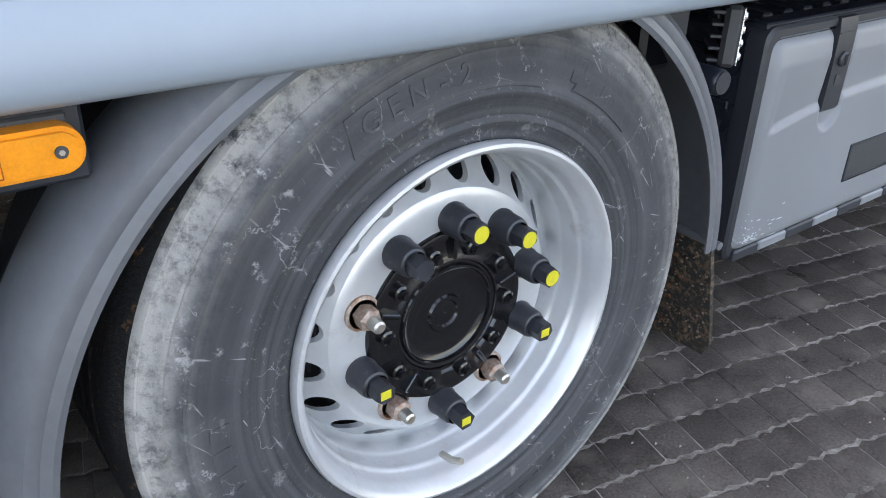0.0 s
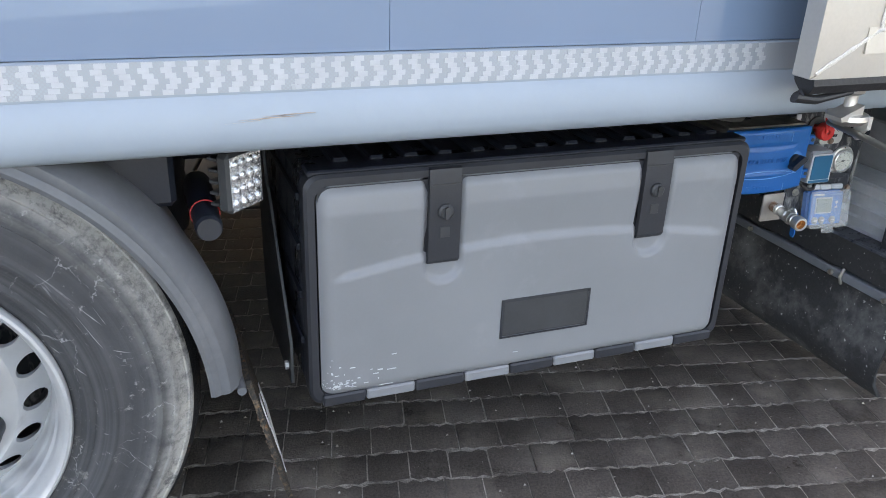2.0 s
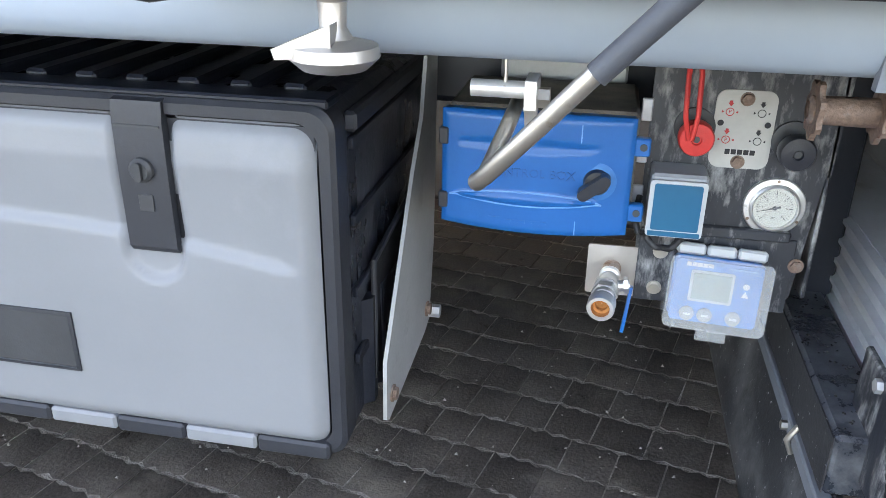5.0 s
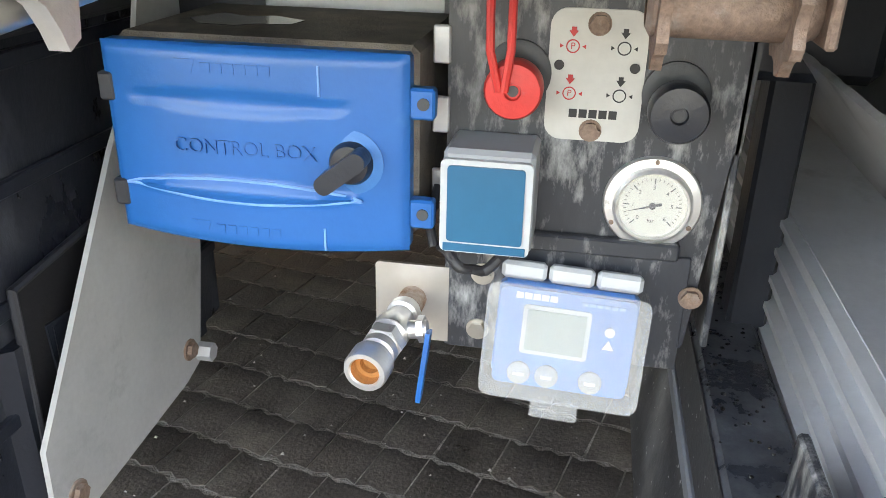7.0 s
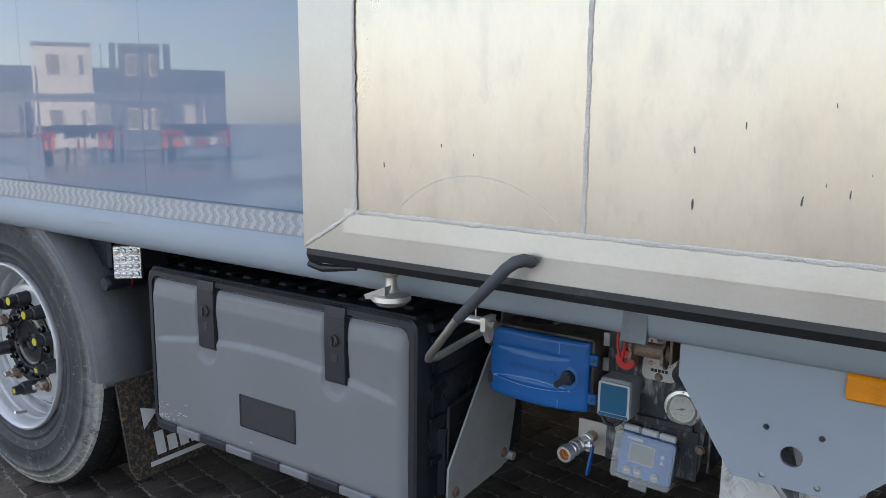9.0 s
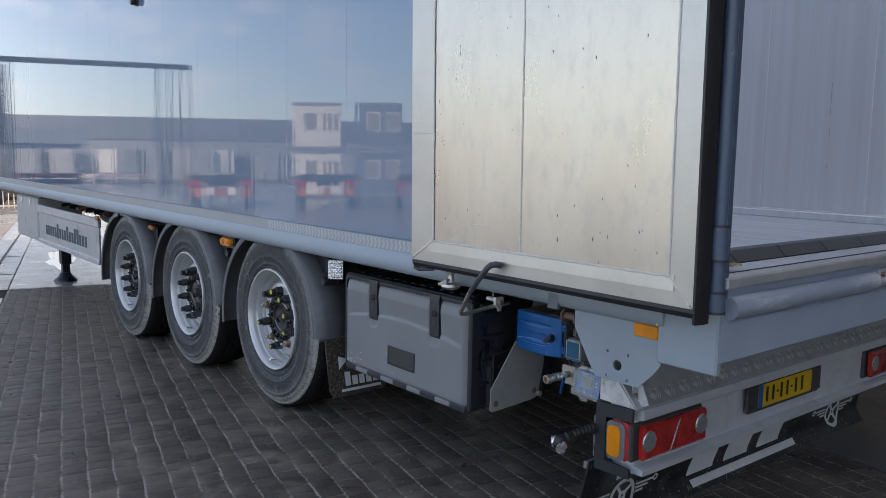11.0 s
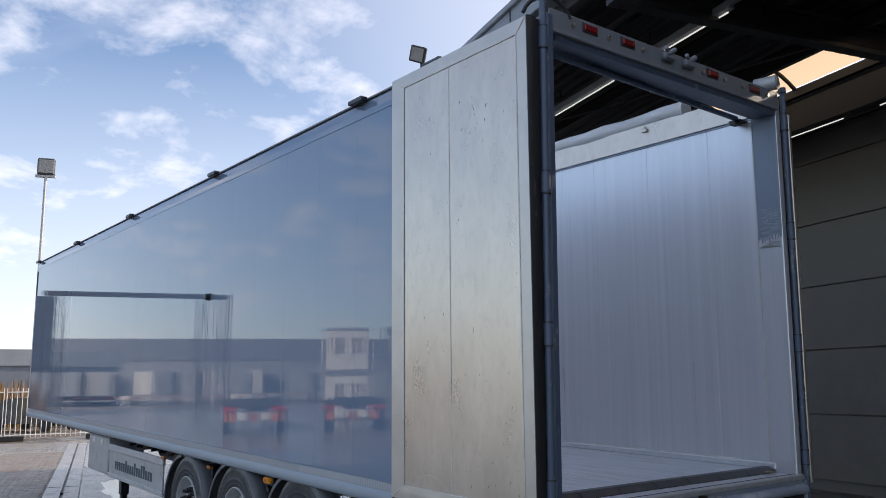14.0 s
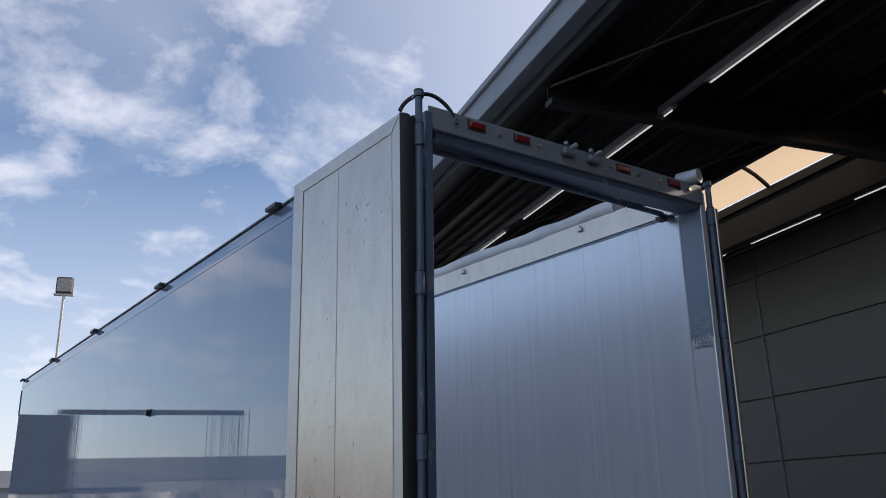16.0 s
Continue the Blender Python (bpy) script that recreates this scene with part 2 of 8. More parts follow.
M["muddy_rubber"] = material("muddy_rubber", (0.022, 0.021, 0.020, 1), rough=0.6, vary=0.2, scale=20, fine=120, bump=0.5, bump_scale=140, stain=(0.16, 0.115, 0.075, 1), stain_at=(0.48, 0.62), stain_scale=70, stain2=(0.36, 0.15, 0.04, 1), stain2_at=(0.60, 0.68), stain2_scale=40)
M["paint_mid"] = material("scuffed_frame_paint", (0.235, 0.285, 0.355, 1), rough=0.33, vary=0.07, scale=3, fine=40, bump=0.05, stain=(0.36, 0.38, 0.41, 1), stain_at=(0.60, 0.80), stain_scale=7, stretch=(1, 1, 0.5))
M["rust"] = material("rusty_steel", (0.24, 0.165, 0.125, 1), rough=0.6, metal=0.35, vary=0.25, scale=30, fine=200, bump=0.3, stain=(0.30, 0.26, 0.23, 1), stain_at=(0.55, 0.7), stain_scale=30)
M["rust_nut"] = material("rusty_stud", (0.45, 0.36, 0.30, 1), rough=0.5, metal=0.6, vary=0.2, scale=40, fine=200, bump=0.3, stain=(0.26, 0.12, 0.06, 1), stain_at=(0.46, 0.62), stain_scale=30)
M["rust_orange"] = material("orange_rust", (0.42, 0.17, 0.045, 1), rough=0.8, vary=0.2, scale=60, fine=200, bump=0.3)
M["black_plastic"] = material("black_plastic", (0.015, 0.018, 0.026, 1), rough=0.34, vary=0.12, scale=8, fine=120, bump=0.08, stain=(0.07, 0.07, 0.075, 1), stain_at=(0.62, 0.82), stain_scale=7, stain2=(0.24, 0.245, 0.25, 1), stain2_at=(0.70, 0.73), stain2_scale=130)
M["wet_plastic"] = material("streaked_wet_plastic", (0.018, 0.021, 0.029, 1), rough=0.28, vary=0.2, scale=8, fine=120, bump=0.12, stretch=(1, 1, 0.5), stain=(0.085, 0.092, 0.108, 1), stain_at=(0.50, 0.70), stain_scale=10, stain2=(0.34, 0.35, 0.36, 1), stain2_at=(0.70, 0.73), stain2_scale=70)
M["edge_plastic"] = material("dark_grey_plastic", (0.026, 0.028, 0.034, 1), rough=0.45, vary=0.1, scale=8, fine=140, bump=0.08, stain=(0.060, 0.062, 0.068, 1), stain_at=(0.6, 0.85), stain_scale=8)
M["grey_plastic"] = material("grey_moulded_plastic", (0.212, 0.218, 0.230, 1), rough=0.42, vary=0.05, scale=3, fine=220, bump=0.06, stain=(0.28, 0.29, 0.31, 1), stain_at=(0.6, 0.9), stain_scale=4, bump_dist=0.003)
# near-black for a flat sheet that paints a hollow's shade
M["hollow_dark"] = material("painted_hollow_shade", (0.006, 0.006, 0.008, 1), rough=0.7, vary=0.2, scale=12, bump=0.1)
M["plate_grey"] = material("zinc_grey_plate", (0.47, 0.475, 0.47, 1), rough=0.5, metal=0.3, vary=0.1, scale=7, fine=120, bump=0.06, stain=(0.30, 0.30, 0.295, 1), stain_at=(0.56, 0.78), stain_scale=9)
M["module_grey"] = material("light_grey_housing", (0.30, 0.315, 0.33, 1), rough=0.4, vary=0.06, scale=20, fine=120, bump=0.03, stain=(0.10, 0.12, 0.16, 1), stain_at=(0.62, 0.8), stain_scale=30)
M["rail_dark"] = material("worn_dark_steel", (0.085, 0.090, 0.10, 1), rough=0.45, metal=0.3, vary=0.15, scale=9, fine=90, bump=0.06, stain=(0.30, 0.30, 0.30, 1), stain_at=(0.60, 0.80), stain_scale=14)
M["guard"] = material("mudguard_plastic", (0.118, 0.123, 0.131, 1), rough=0.42, vary=0.12, scale=5, fine=60, bump=0.06, stain=(0.19, 0.19, 0.195, 1), stain_at=(0.54, 0.8), stain_scale=4)
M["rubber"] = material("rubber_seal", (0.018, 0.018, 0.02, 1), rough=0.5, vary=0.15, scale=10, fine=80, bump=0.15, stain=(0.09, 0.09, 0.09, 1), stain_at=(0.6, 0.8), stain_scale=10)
M["sleeve"] = material("grey_rubber_sleeve", (0.06, 0.065, 0.075, 1), rough=0.55, vary=0.1, scale=20, fine=120, bump=0.1)
M["gloss_black"] = material("black_gloss_paint", (0.006, 0.006, 0.007, 1), rough=0.13, vary=0.1, scale=20, fine=80, bump=0.16, bump_scale=34, coat=0.3, bump_dist=0.004, stain=(0.10, 0.10, 0.10, 1), stain_at=(0.72, 0.78), stain_scale=22)
M["panel_black"] = material("worn_black_panel", (0.030, 0.033, 0.040, 1), rough=0.42, vary=0.15, scale=8, fine=90, bump=0.08, stretch=(1, 1, 0.35), stain=(0.36, 0.36, 0.35, 1), stain_at=(0.50, 0.68), stain_scale=42)
M["rim"] = material("silver_rim_paint", (0.60, 0.61, 0.62, 1), rough=0.32, metal=0.45, vary=0.06, scale=8, fine=90, bump=0.05, stain=(0.34, 0.31, 0.28, 1), stain_at=(0.60, 0.85), stain_scale=9)
M["yellow"] = material("yellow_plastic", (0.62, 0.55, 0.03, 1), rough=0.4, vary=0.12, scale=60, fine=200, bump=0.1)
M["orange"] = material("amber_lens", (0.80, 0.27, 0.004, 1), rough=0.34, vary=0.12, scale=20, fine=320, bump=0.4, bump_scale=300, coat=0.15, spec=0.35, bump_dist=0.002)
M["red_lens"] = material("red_lens", (0.46, 0.014, 0.012, 1), rough=0.12, vary=0.35, scale=22, fine=160, bump=0.35, bump_scale=110, coat=1.0, bump_dist=0.004)
M["amber_dark"] = material("dark_amber_lens", (0.36, 0.105, 0.003, 1), rough=0.25, vary=0.25, scale=60, fine=320, bump=0.4, bump_scale=300)
M["red_dim"] = material("dark_red_lens", (0.22, 0.010, 0.012, 1), rough=0.2, vary=0.2, scale=25, fine=200, bump=0.3, bump_scale=120, coat=0.3)
M["clear_lens"] = material("clear_lens", (0.80, 0.81, 0.83, 1), rough=0.08, metal=0.85, vary=0.1, scale=60, fine=200, bump=0.5, bump_scale=70, coat=1.0)
M["red_knob"] = material("red_knob", (0.62, 0.035, 0.03, 1), rough=0.45, vary=0.1, scale=30, fine=140, bump=0.1, stain=(0.5, 0.2, 0.18, 1), stain_at=(0.62, 0.8), stain_scale=40)
M["blue"] = material("blue_moulded_plastic", (0.005, 0.112, 0.37, 1), rough=0.36, vary=0.07, scale=8, fine=120, bump=0.05, stain=(0.04, 0.175, 0.45, 1), stain_at=(0.6, 0.85), stain_scale=8)
M["blue_light"] = material("pale_blue_plastic", (0.15, 0.34, 0.66, 1), rough=0.5, vary=0.1, scale=20, fine=150, bump=0.1)
M["blue_rubbed"] = material("rubbed_blue_plastic", (0.030, 0.165, 0.44, 1), rough=0.45, vary=0.1, scale=20, fine=150, bump=0.1)
M["blue_dark"] = material("blue_lettering", (0.004, 0.092, 0.315, 1), rough=0.4, vary=0.05, scale=20)
M["teal"] = material("teal_panel", (0.012, 0.115, 0.22, 1), rough=0.3, vary=0.06, scale=10, fine=100, bump=0.03)
M["white_plastic"] = material("white_plastic", (0.47, 0.49, 0.50, 1), rough=0.4, vary=0.05, scale=20, fine=100, bump=0.03)
M["plate_white"] = material("enamelled_plate", (0.50, 0.49, 0.455, 1), rough=0.35, vary=0.08, scale=20, fine=120, bump=0.04, stain=(0.40, 0.36, 0.30, 1), stain_at=(0.62, 0.8), stain_scale=18)
M["dial"] = material("gauge_dial", (0.53, 0.52, 0.45, 1), rough=0.4, vary=0.03, scale=20, fine=100, bump=0)
M["ink"] = material("black_print", (0.012, 0.012, 0.014, 1), rough=0.5, vary=0.1)
M["ink_red"] = material("red_print", (0.50, 0.03, 0.03, 1), rough=0.5, vary=0.1)
M["ink_white"] = material("white_print", (0.68, 0.69, 0.70, 1), rough=0.5, vary=0.08, scale=12)
M["ink_grey"] = material("grey_print", (0.10, 0.12, 0.14, 1), rough=0.8, spec=0.2, vary=0.08, scale=12)
M["plate_yellow"] = material("yellow_number_plate", (0.68, 0.42, 0.01, 1), rough=0.35, vary=0.04, scale=10)
M["display_blue"] = material("display_blue", (0.015, 0.165, 0.52, 1), rough=0.4, vary=0.08, scale=12, fine=100, bump=0.03)
M["lcd"] = material("lcd_screen", (0.24, 0.29, 0.27, 1), rough=0.25, vary=0.04, scale=12)
M["frosted"] = material("frosted_cover", (0.62, 0.63, 0.62, 1), rough=0.5, spec=0.3, vary=0.03, scale=16, fine=150, bump=0.0, alpha=0.22)
M["glass"] = material("gauge_glass", (0.9, 0.92, 0.92, 1), rough=0.05, vary=0.01, bump=0, alpha=0.10)
M["tape"] = material("reflective_tape", (0.37, 0.405, 0.44, 1), rough=0.35, metal=0.2, vary=0.05, scale=8, fine=250, bump=0.2, bump_scale=330, bump_dist=0.002)
M["tape_cell"] = material("reflective_tape_cell", (0.50, 0.52, 0.54, 1), rough=0.3, metal=0.0, vary=0.06, scale=20, fine=200, bump=0.1)
M["scratch"] = material("orange_scratch", (0.48, 0.38, 0.31, 1), rough=0.6, vary=0.2, scale=60)
M["patch"] = material("grey_patch", (0.19, 0.21, 0.24, 1), rough=0.5, vary=0.1, scale=20)
M["tarp"] = material("white_tarpaulin", (0.66, 0.67, 0.69, 1), rough=0.5, vary=0.08, scale=4, fine=40, bump=0.5, bump_scale=7, stretch=(0.6, 2, 2), bump_dist=0.03)
M["bark"] = material("dry_leaf", (0.42, 0.30, 0.16, 1), rough=0.8, vary=0.3, scale=60)
M["concrete"] = material("wet_concrete", (0.36, 0.352, 0.335, 1), rough=0.26, vary=0.16, scale=2.2, fine=90, bump=0.14, stain=(0.17, 0.163, 0.150, 1), stain_at=(0.46, 0.66), stain_scale=2.2, rough_vary=0.6, stain2=(0.06, 0.057, 0.05, 1), stain2_at=(0.68, 0.72), stain2_scale=18, stain_rough=0.22)
M["water"] = material("rain_water", (0.075, 0.066, 0.056, 1), rough=0.07, vary=0.1, scale=4, fine=60, bump=0.02, bump_scale=5, rough_vary=0.3)
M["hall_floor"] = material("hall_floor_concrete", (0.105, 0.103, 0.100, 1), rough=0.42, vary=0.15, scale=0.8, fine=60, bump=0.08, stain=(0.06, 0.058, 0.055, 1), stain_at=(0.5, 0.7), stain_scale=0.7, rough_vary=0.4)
M["cobble"] = material("paving_brick", (0.101, 0.087, 0.076, 1), rough=0.40, spec=0.12, vary=0.36, scale=9, fine=150, bump=0.4, bump_scale=140, stain=(0.22, 0.192, 0.160, 1), stain_at=(0.50, 0.70), stain_scale=3.2, objvary=0.26, rough_vary=0.6, bump_dist=0.009, stain2=(0.42, 0.38, 0.33, 1), stain2_at=(0.65, 0.70), stain2_scale=110)
# brick brown lifted to warm tan: the low sun's light mixed into the colour
M["cobble_dry"] = material("sunlit_paving_brick", (0.26, 0.208, 0.158, 1), rough=0.34, spec=0.4, vary=0.3, scale=4, fine=120, bump=0.7, bump_scale=80, stain=(0.30, 0.25, 0.20, 1), stain_at=(0.5, 0.72), stain_scale=1.4, objvary=0.25, rough_vary=0.6, bump_dist=0.01)
M["joint"] = material("sandy_joint", (0.40, 0.365, 0.32, 1), rough=0.8, spec=0.2, vary=0.35, scale=30, fine=200, bump=0.9, bump_scale=160, stain=(0.14, 0.125, 0.108, 1), stain_at=(0.46, 0.62), stain_scale=7)
M["yard"] = material("yard_paving", (0.25, 0.205, 0.155, 1), rough=0.22, vary=0.2, scale=0.6, fine=9, bump=0.1, bump_scale=9, stain=(0.24, 0.225, 0.20, 1), stain_at=(0.5, 0.7), stain_scale=0.25, rough_vary=0.6)
M["gravel"] = material("small_stones", (0.30, 0.28, 0.25, 1), rough=0.8, vary=0.3, scale=90, objvary=0.3)
M["gutter"] = material("gutter_iron", (0.03, 0.03, 0.03, 1), rough=0.5, metal=0.4, vary=0.2, scale=20, bump=0.2)
M["wall_panel"] = material("sandwich_wall_panel", (0.175, 0.168, 0.155, 1), rough=0.5, vary=0.06, scale=0.8, fine=30, bump=0.02, stain=(0.24, 0.23, 0.20, 1), stain_at=(0.55, 0.8), stain_scale=0.7)
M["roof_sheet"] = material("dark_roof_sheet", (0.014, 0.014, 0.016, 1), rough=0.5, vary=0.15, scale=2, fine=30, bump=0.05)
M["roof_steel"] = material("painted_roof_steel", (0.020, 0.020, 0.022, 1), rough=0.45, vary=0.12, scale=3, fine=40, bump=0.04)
M["fascia"] = material("grey_fascia", (0.26, 0.29, 0.32, 1), rough=0.4, vary=0.08, scale=2, fine=40, bump=0.03)
M["skylight"] = material("skylight_sheet", (0.80, 0.70, 0.52, 1), rough=0.6, vary=0.05, scale=1.5, trans=0.0)
M["tube_light"] = material("fluorescent_tube", (0.8, 0.8, 0.8, 1), rough=0.4, vary=0.0, bump=0, emit=(1.0, 0.93, 0.82, 0.75))
M["lamp_grey"] = material("grey_lamp_rim", (0.16, 0.17, 0.19, 1), rough=0.35, vary=0.1, scale=20)
M["lamp_dark"] = material("lamp_housing", (0.045, 0.047, 0.05, 1), rough=0.5, vary=0.1, scale=20)
M["lamp_glass"] = material("floodlight_glass", (0.32, 0.31, 0.29, 1), rough=0.2, vary=0.1, scale=6)
M["white_paint"] = material("white_paint", (0.72, 0.72, 0.70, 1), rough=0.45, vary=0.06, scale=4, fine=40, bump=0.03)
M["dark_wall"] = material("dark_cladding", (0.18, 0.205, 0.245, 1), rough=0.5, vary=0.15, scale=0.6, fine=6, bump=0.05)
M["navy_wall"] = material("navy_cladding", (0.035, 0.048, 0.075, 1), rough=0.5, vary=0.2, scale=0.6, fine=6, bump=0.05)
M["pale_wall"] = material("pale_cladding", (0.27, 0.295, 0.33, 1), rough=0.5, vary=0.08, scale=0.5, fine=8, bump=0.03)
M["reed"] = material("dry_reed", (0.26, 0.15, 0.055, 1), rough=0.8, vary=0.3, scale=3, objvary=0.35)
M["car_paint"] = material("dark_car_paint", (0.018, 0.020, 0.026, 1), rough=0.18, vary=0.05, scale=3, coat=0.6, bump=0)
M["car_silver"] = material("silver_car_paint", (0.40, 0.42, 0.44, 1), rough=0.22, metal=0.4, vary=0.05, scale=3, coat=0.6, bump=0)
M["car_glass"] = material("car_glass", (0.012, 0.014, 0.016, 1), rough=0.06, vary=0.05, bump=0, coat=0.6)
M["truck_red"] = material("faded_red_truck_paint", (0.40, 0.115, 0.06, 1), rough=0.25, vary=0.1, scale=2, coat=0.4, bump=0)
M["truck_orange"] = material("orange_truck_paint", (0.62, 0.16, 0.03, 1), rough=0.3, vary=0.06, scale=2, coat=0.3, bump=0)


def tyre_material():
    """Dusty rubber: scuffs and pale dirt grow towards the shoulder."""
    m = bpy.data.materials.new("tyre_rubber")
    m.use_nodes = True
    n, l = m.node_tree.nodes, m.node_tree.links
    p = n["Principled BSDF"]
    p.inputs["Specular IOR Level"].default_value = 0.35
    tc = n.new("ShaderNodeTexCoord")
    sep = n.new("ShaderNodeSeparateXYZ")
    l.new(tc.outputs["Object"], sep.inputs[0])
    xz = n.new("ShaderNodeCombineXYZ")
    l.new(sep.outputs["X"], xz.inputs[0]); l.new(sep.outputs["Z"], xz.inputs[2])
    ln = n.new("ShaderNodeVectorMath"); ln.operation = "LENGTH"
    l.new(xz.outputs[0], ln.inputs[0])

    def tex(scale, detail=8, rough=0.65):
        t = n.new("ShaderNodeTexNoise")
        t.inputs["Scale"].default_value, t.inputs["Detail"].default_value, t.inputs["Roughness"].default_value = scale, detail, rough
        l.new(tc.outputs["Object"], t.inputs["Vector"])
        return t

    def rng(src, a, b, c=0.0, d=1.0):
        r = n.new("ShaderNodeMapRange")
        for i, v in enumerate((a, b, c, d)):
            r.inputs[i + 1].default_value = v
        l.new(src, r.inputs[0])
        return r.outputs[0]

    def math_(op, a, b):
        x = n.new("ShaderNodeMath"); x.operation = op; x.use_clamp = True
        for i, v in enumerate((a, b)):
            if isinstance(v, float):
                x.inputs[i].default_value = v
            else:
                l.new(v, x.inputs[i])
        return x.outputs[0]

    def mix(fac, a, b):
        x = n.new("ShaderNodeMix"); x.data_type = "RGBA"
        for sock, v in (("Factor", fac), ("A", a), ("B", b)):
            if isinstance(v, tuple):
                x.inputs[sock].default_value = v
            else:
                l.new(v, x.inputs[sock])
        return x.outputs["Result"]

    dust = tex(11, 10, 0.7)
    worn = math_("MULTIPLY", rng(ln.outputs["Value"], 0.425, 0.50, 0.06, 1.0), rng(dust.outputs["Fac"], 0.36, 0.56))
    rings = n.new("ShaderNodeTexNoise")
    rings.noise_dimensions = "1D"
    rings.inputs["Scale"].default_value, rings.inputs["Detail"].default_value = 55.0, 4
    l.new(ln.outputs["Value"], rings.inputs["W"])
    vor = n.new("ShaderNodeTexVoronoi")
    vor.feature, vor.inputs["Scale"].default_value = "DISTANCE_TO_EDGE", 13.0
    warp = n.new("ShaderNodeMix"); warp.data_type = "VECTOR"
    warp.inputs["Factor"].default_value = 0.12
    l.new(tc.outputs["Object"], warp.inputs["A"]); l.new(tex(5).outputs["Color"], warp.inputs["B"])
    l.new(warp.outputs["Result"], vor.inputs["Vector"])
    crack = math_("MULTIPLY", rng(vor.outputs["Distance"], 0.012, 0.0), rng(tex(11).outputs["Fac"], 0.52, 0.60))
    col = mix(rng(tex(3).outputs["Fac"], 0.3, 0.7), (0.030, 0.031, 0.035, 1), (0.058, 0.060, 0.065, 1))
    col = mix(math_("MULTIPLY", rng(rings.outputs["Fac"], 0.45, 0.75), 0.35), col, (0.15, 0.15, 0.15, 1))
    col = mix(math_("MULTIPLY", worn, 0.75), col, (0.28, 0.275, 0.262, 1))
    scuff = math_("MULTIPLY", rng(tex(28, 10, 0.75).outputs["Fac"], 0.585, 0.66), rng(ln.outputs["Value"], 0.36, 0.48, 0.35, 1.0))
    col = mix(scuff, col, (0.38, 0.37, 0.36, 1))
    edge = math_("MULTIPLY", rng(ln.outputs["Value"], 0.462, 0.495), rng(tex(48, 10, 0.75).outputs["Fac"], 0.38, 0.54))
    col = mix(edge, col, (0.40, 0.385, 0.36, 1))
    col = mix(math_("MULTIPLY", crack, 0.65), col, (0.42, 0.42, 0.42, 1))
    for turn, size in ((25, (150, 150, 9)), (-50, (9, 150, 130)), (70, (120, 120, 7))):
        mp = n.new("ShaderNodeMapping")
        mp.inputs["Rotation"].default_value = (0, radians(turn), 0)
        mp2 = n.new("ShaderNodeMapping")
        mp2.inputs["Scale"].default_value = size
        l.new(tc.outputs["Object"], mp.inputs["Vector"]); l.new(mp.outputs[0], mp2.inputs["Vector"])
        t = n.new("ShaderNodeTexNoise")
        t.inputs["Scale"].default_value, t.inputs["Detail"].default_value = 1.0, 2
        l.new(mp2.outputs[0], t.inputs["Vector"])
        line = math_("MULTIPLY", rng(t.outputs["Fac"], 0.70, 0.75), rng(tex(6).outputs["Fac"], 0.40, 0.58))
        col = mix(math_("MULTIPLY", line, 0.7), col, (0.36, 0.36, 0.355, 1))
    l.new(col, p.inputs["Base Color"])
    l.new(rng(dust.outputs["Fac"], 0.2, 0.8, 0.5, 0.8), p.inputs["Roughness"])
    b = n.new("ShaderNodeBump")
    b.inputs["Strength"].default_value, b.inputs["Distance"].default_value = 0.45, 0.006
    l.new(tex(70).outputs["Fac"], b.inputs["Height"])
    l.new(b.outputs[0], p.inputs["Normal"])
    return m


M["tyre"] = tyre_material()
# the shade under the guards is mixed into the wet tread's near-black
M["tread_rubber"] = material("shaded_wet_tread_rubber", (0.012, 0.012, 0.013, 1), rough=0.7, spec=0.3, vary=0.3, scale=20, fine=140, bump=0.5, bump_scale=120, stain=(0.035, 0.030, 0.026, 1), stain_at=(0.55, 0.75), stain_scale=14, stain2=(0.13, 0.062, 0.026, 1), stain2_at=(0.60, 0.66), stain2_scale=60)
M["dusty_rubber"] = material("dusty_splashed_rubber", (0.046, 0.047, 0.050, 1), rough=0.5, vary=0.2, scale=9, fine=120, bump=0.12, stain=(0.20, 0.20, 0.20, 1), stain_at=(0.50, 0.72), stain_scale=6, stain2=(0.60, 0.60, 0.59, 1), stain2_at=(0.63, 0.66), stain2_scale=85)
M["dusty_top"] = material("dusty_black_plastic", (0.055, 0.048, 0.042, 1), rough=0.6, vary=0.2, scale=14, fine=200, bump=0.25, bump_scale=240, stain=(0.21, 0.185, 0.15, 1), stain_at=(0.40, 0.62), stain_scale=8)


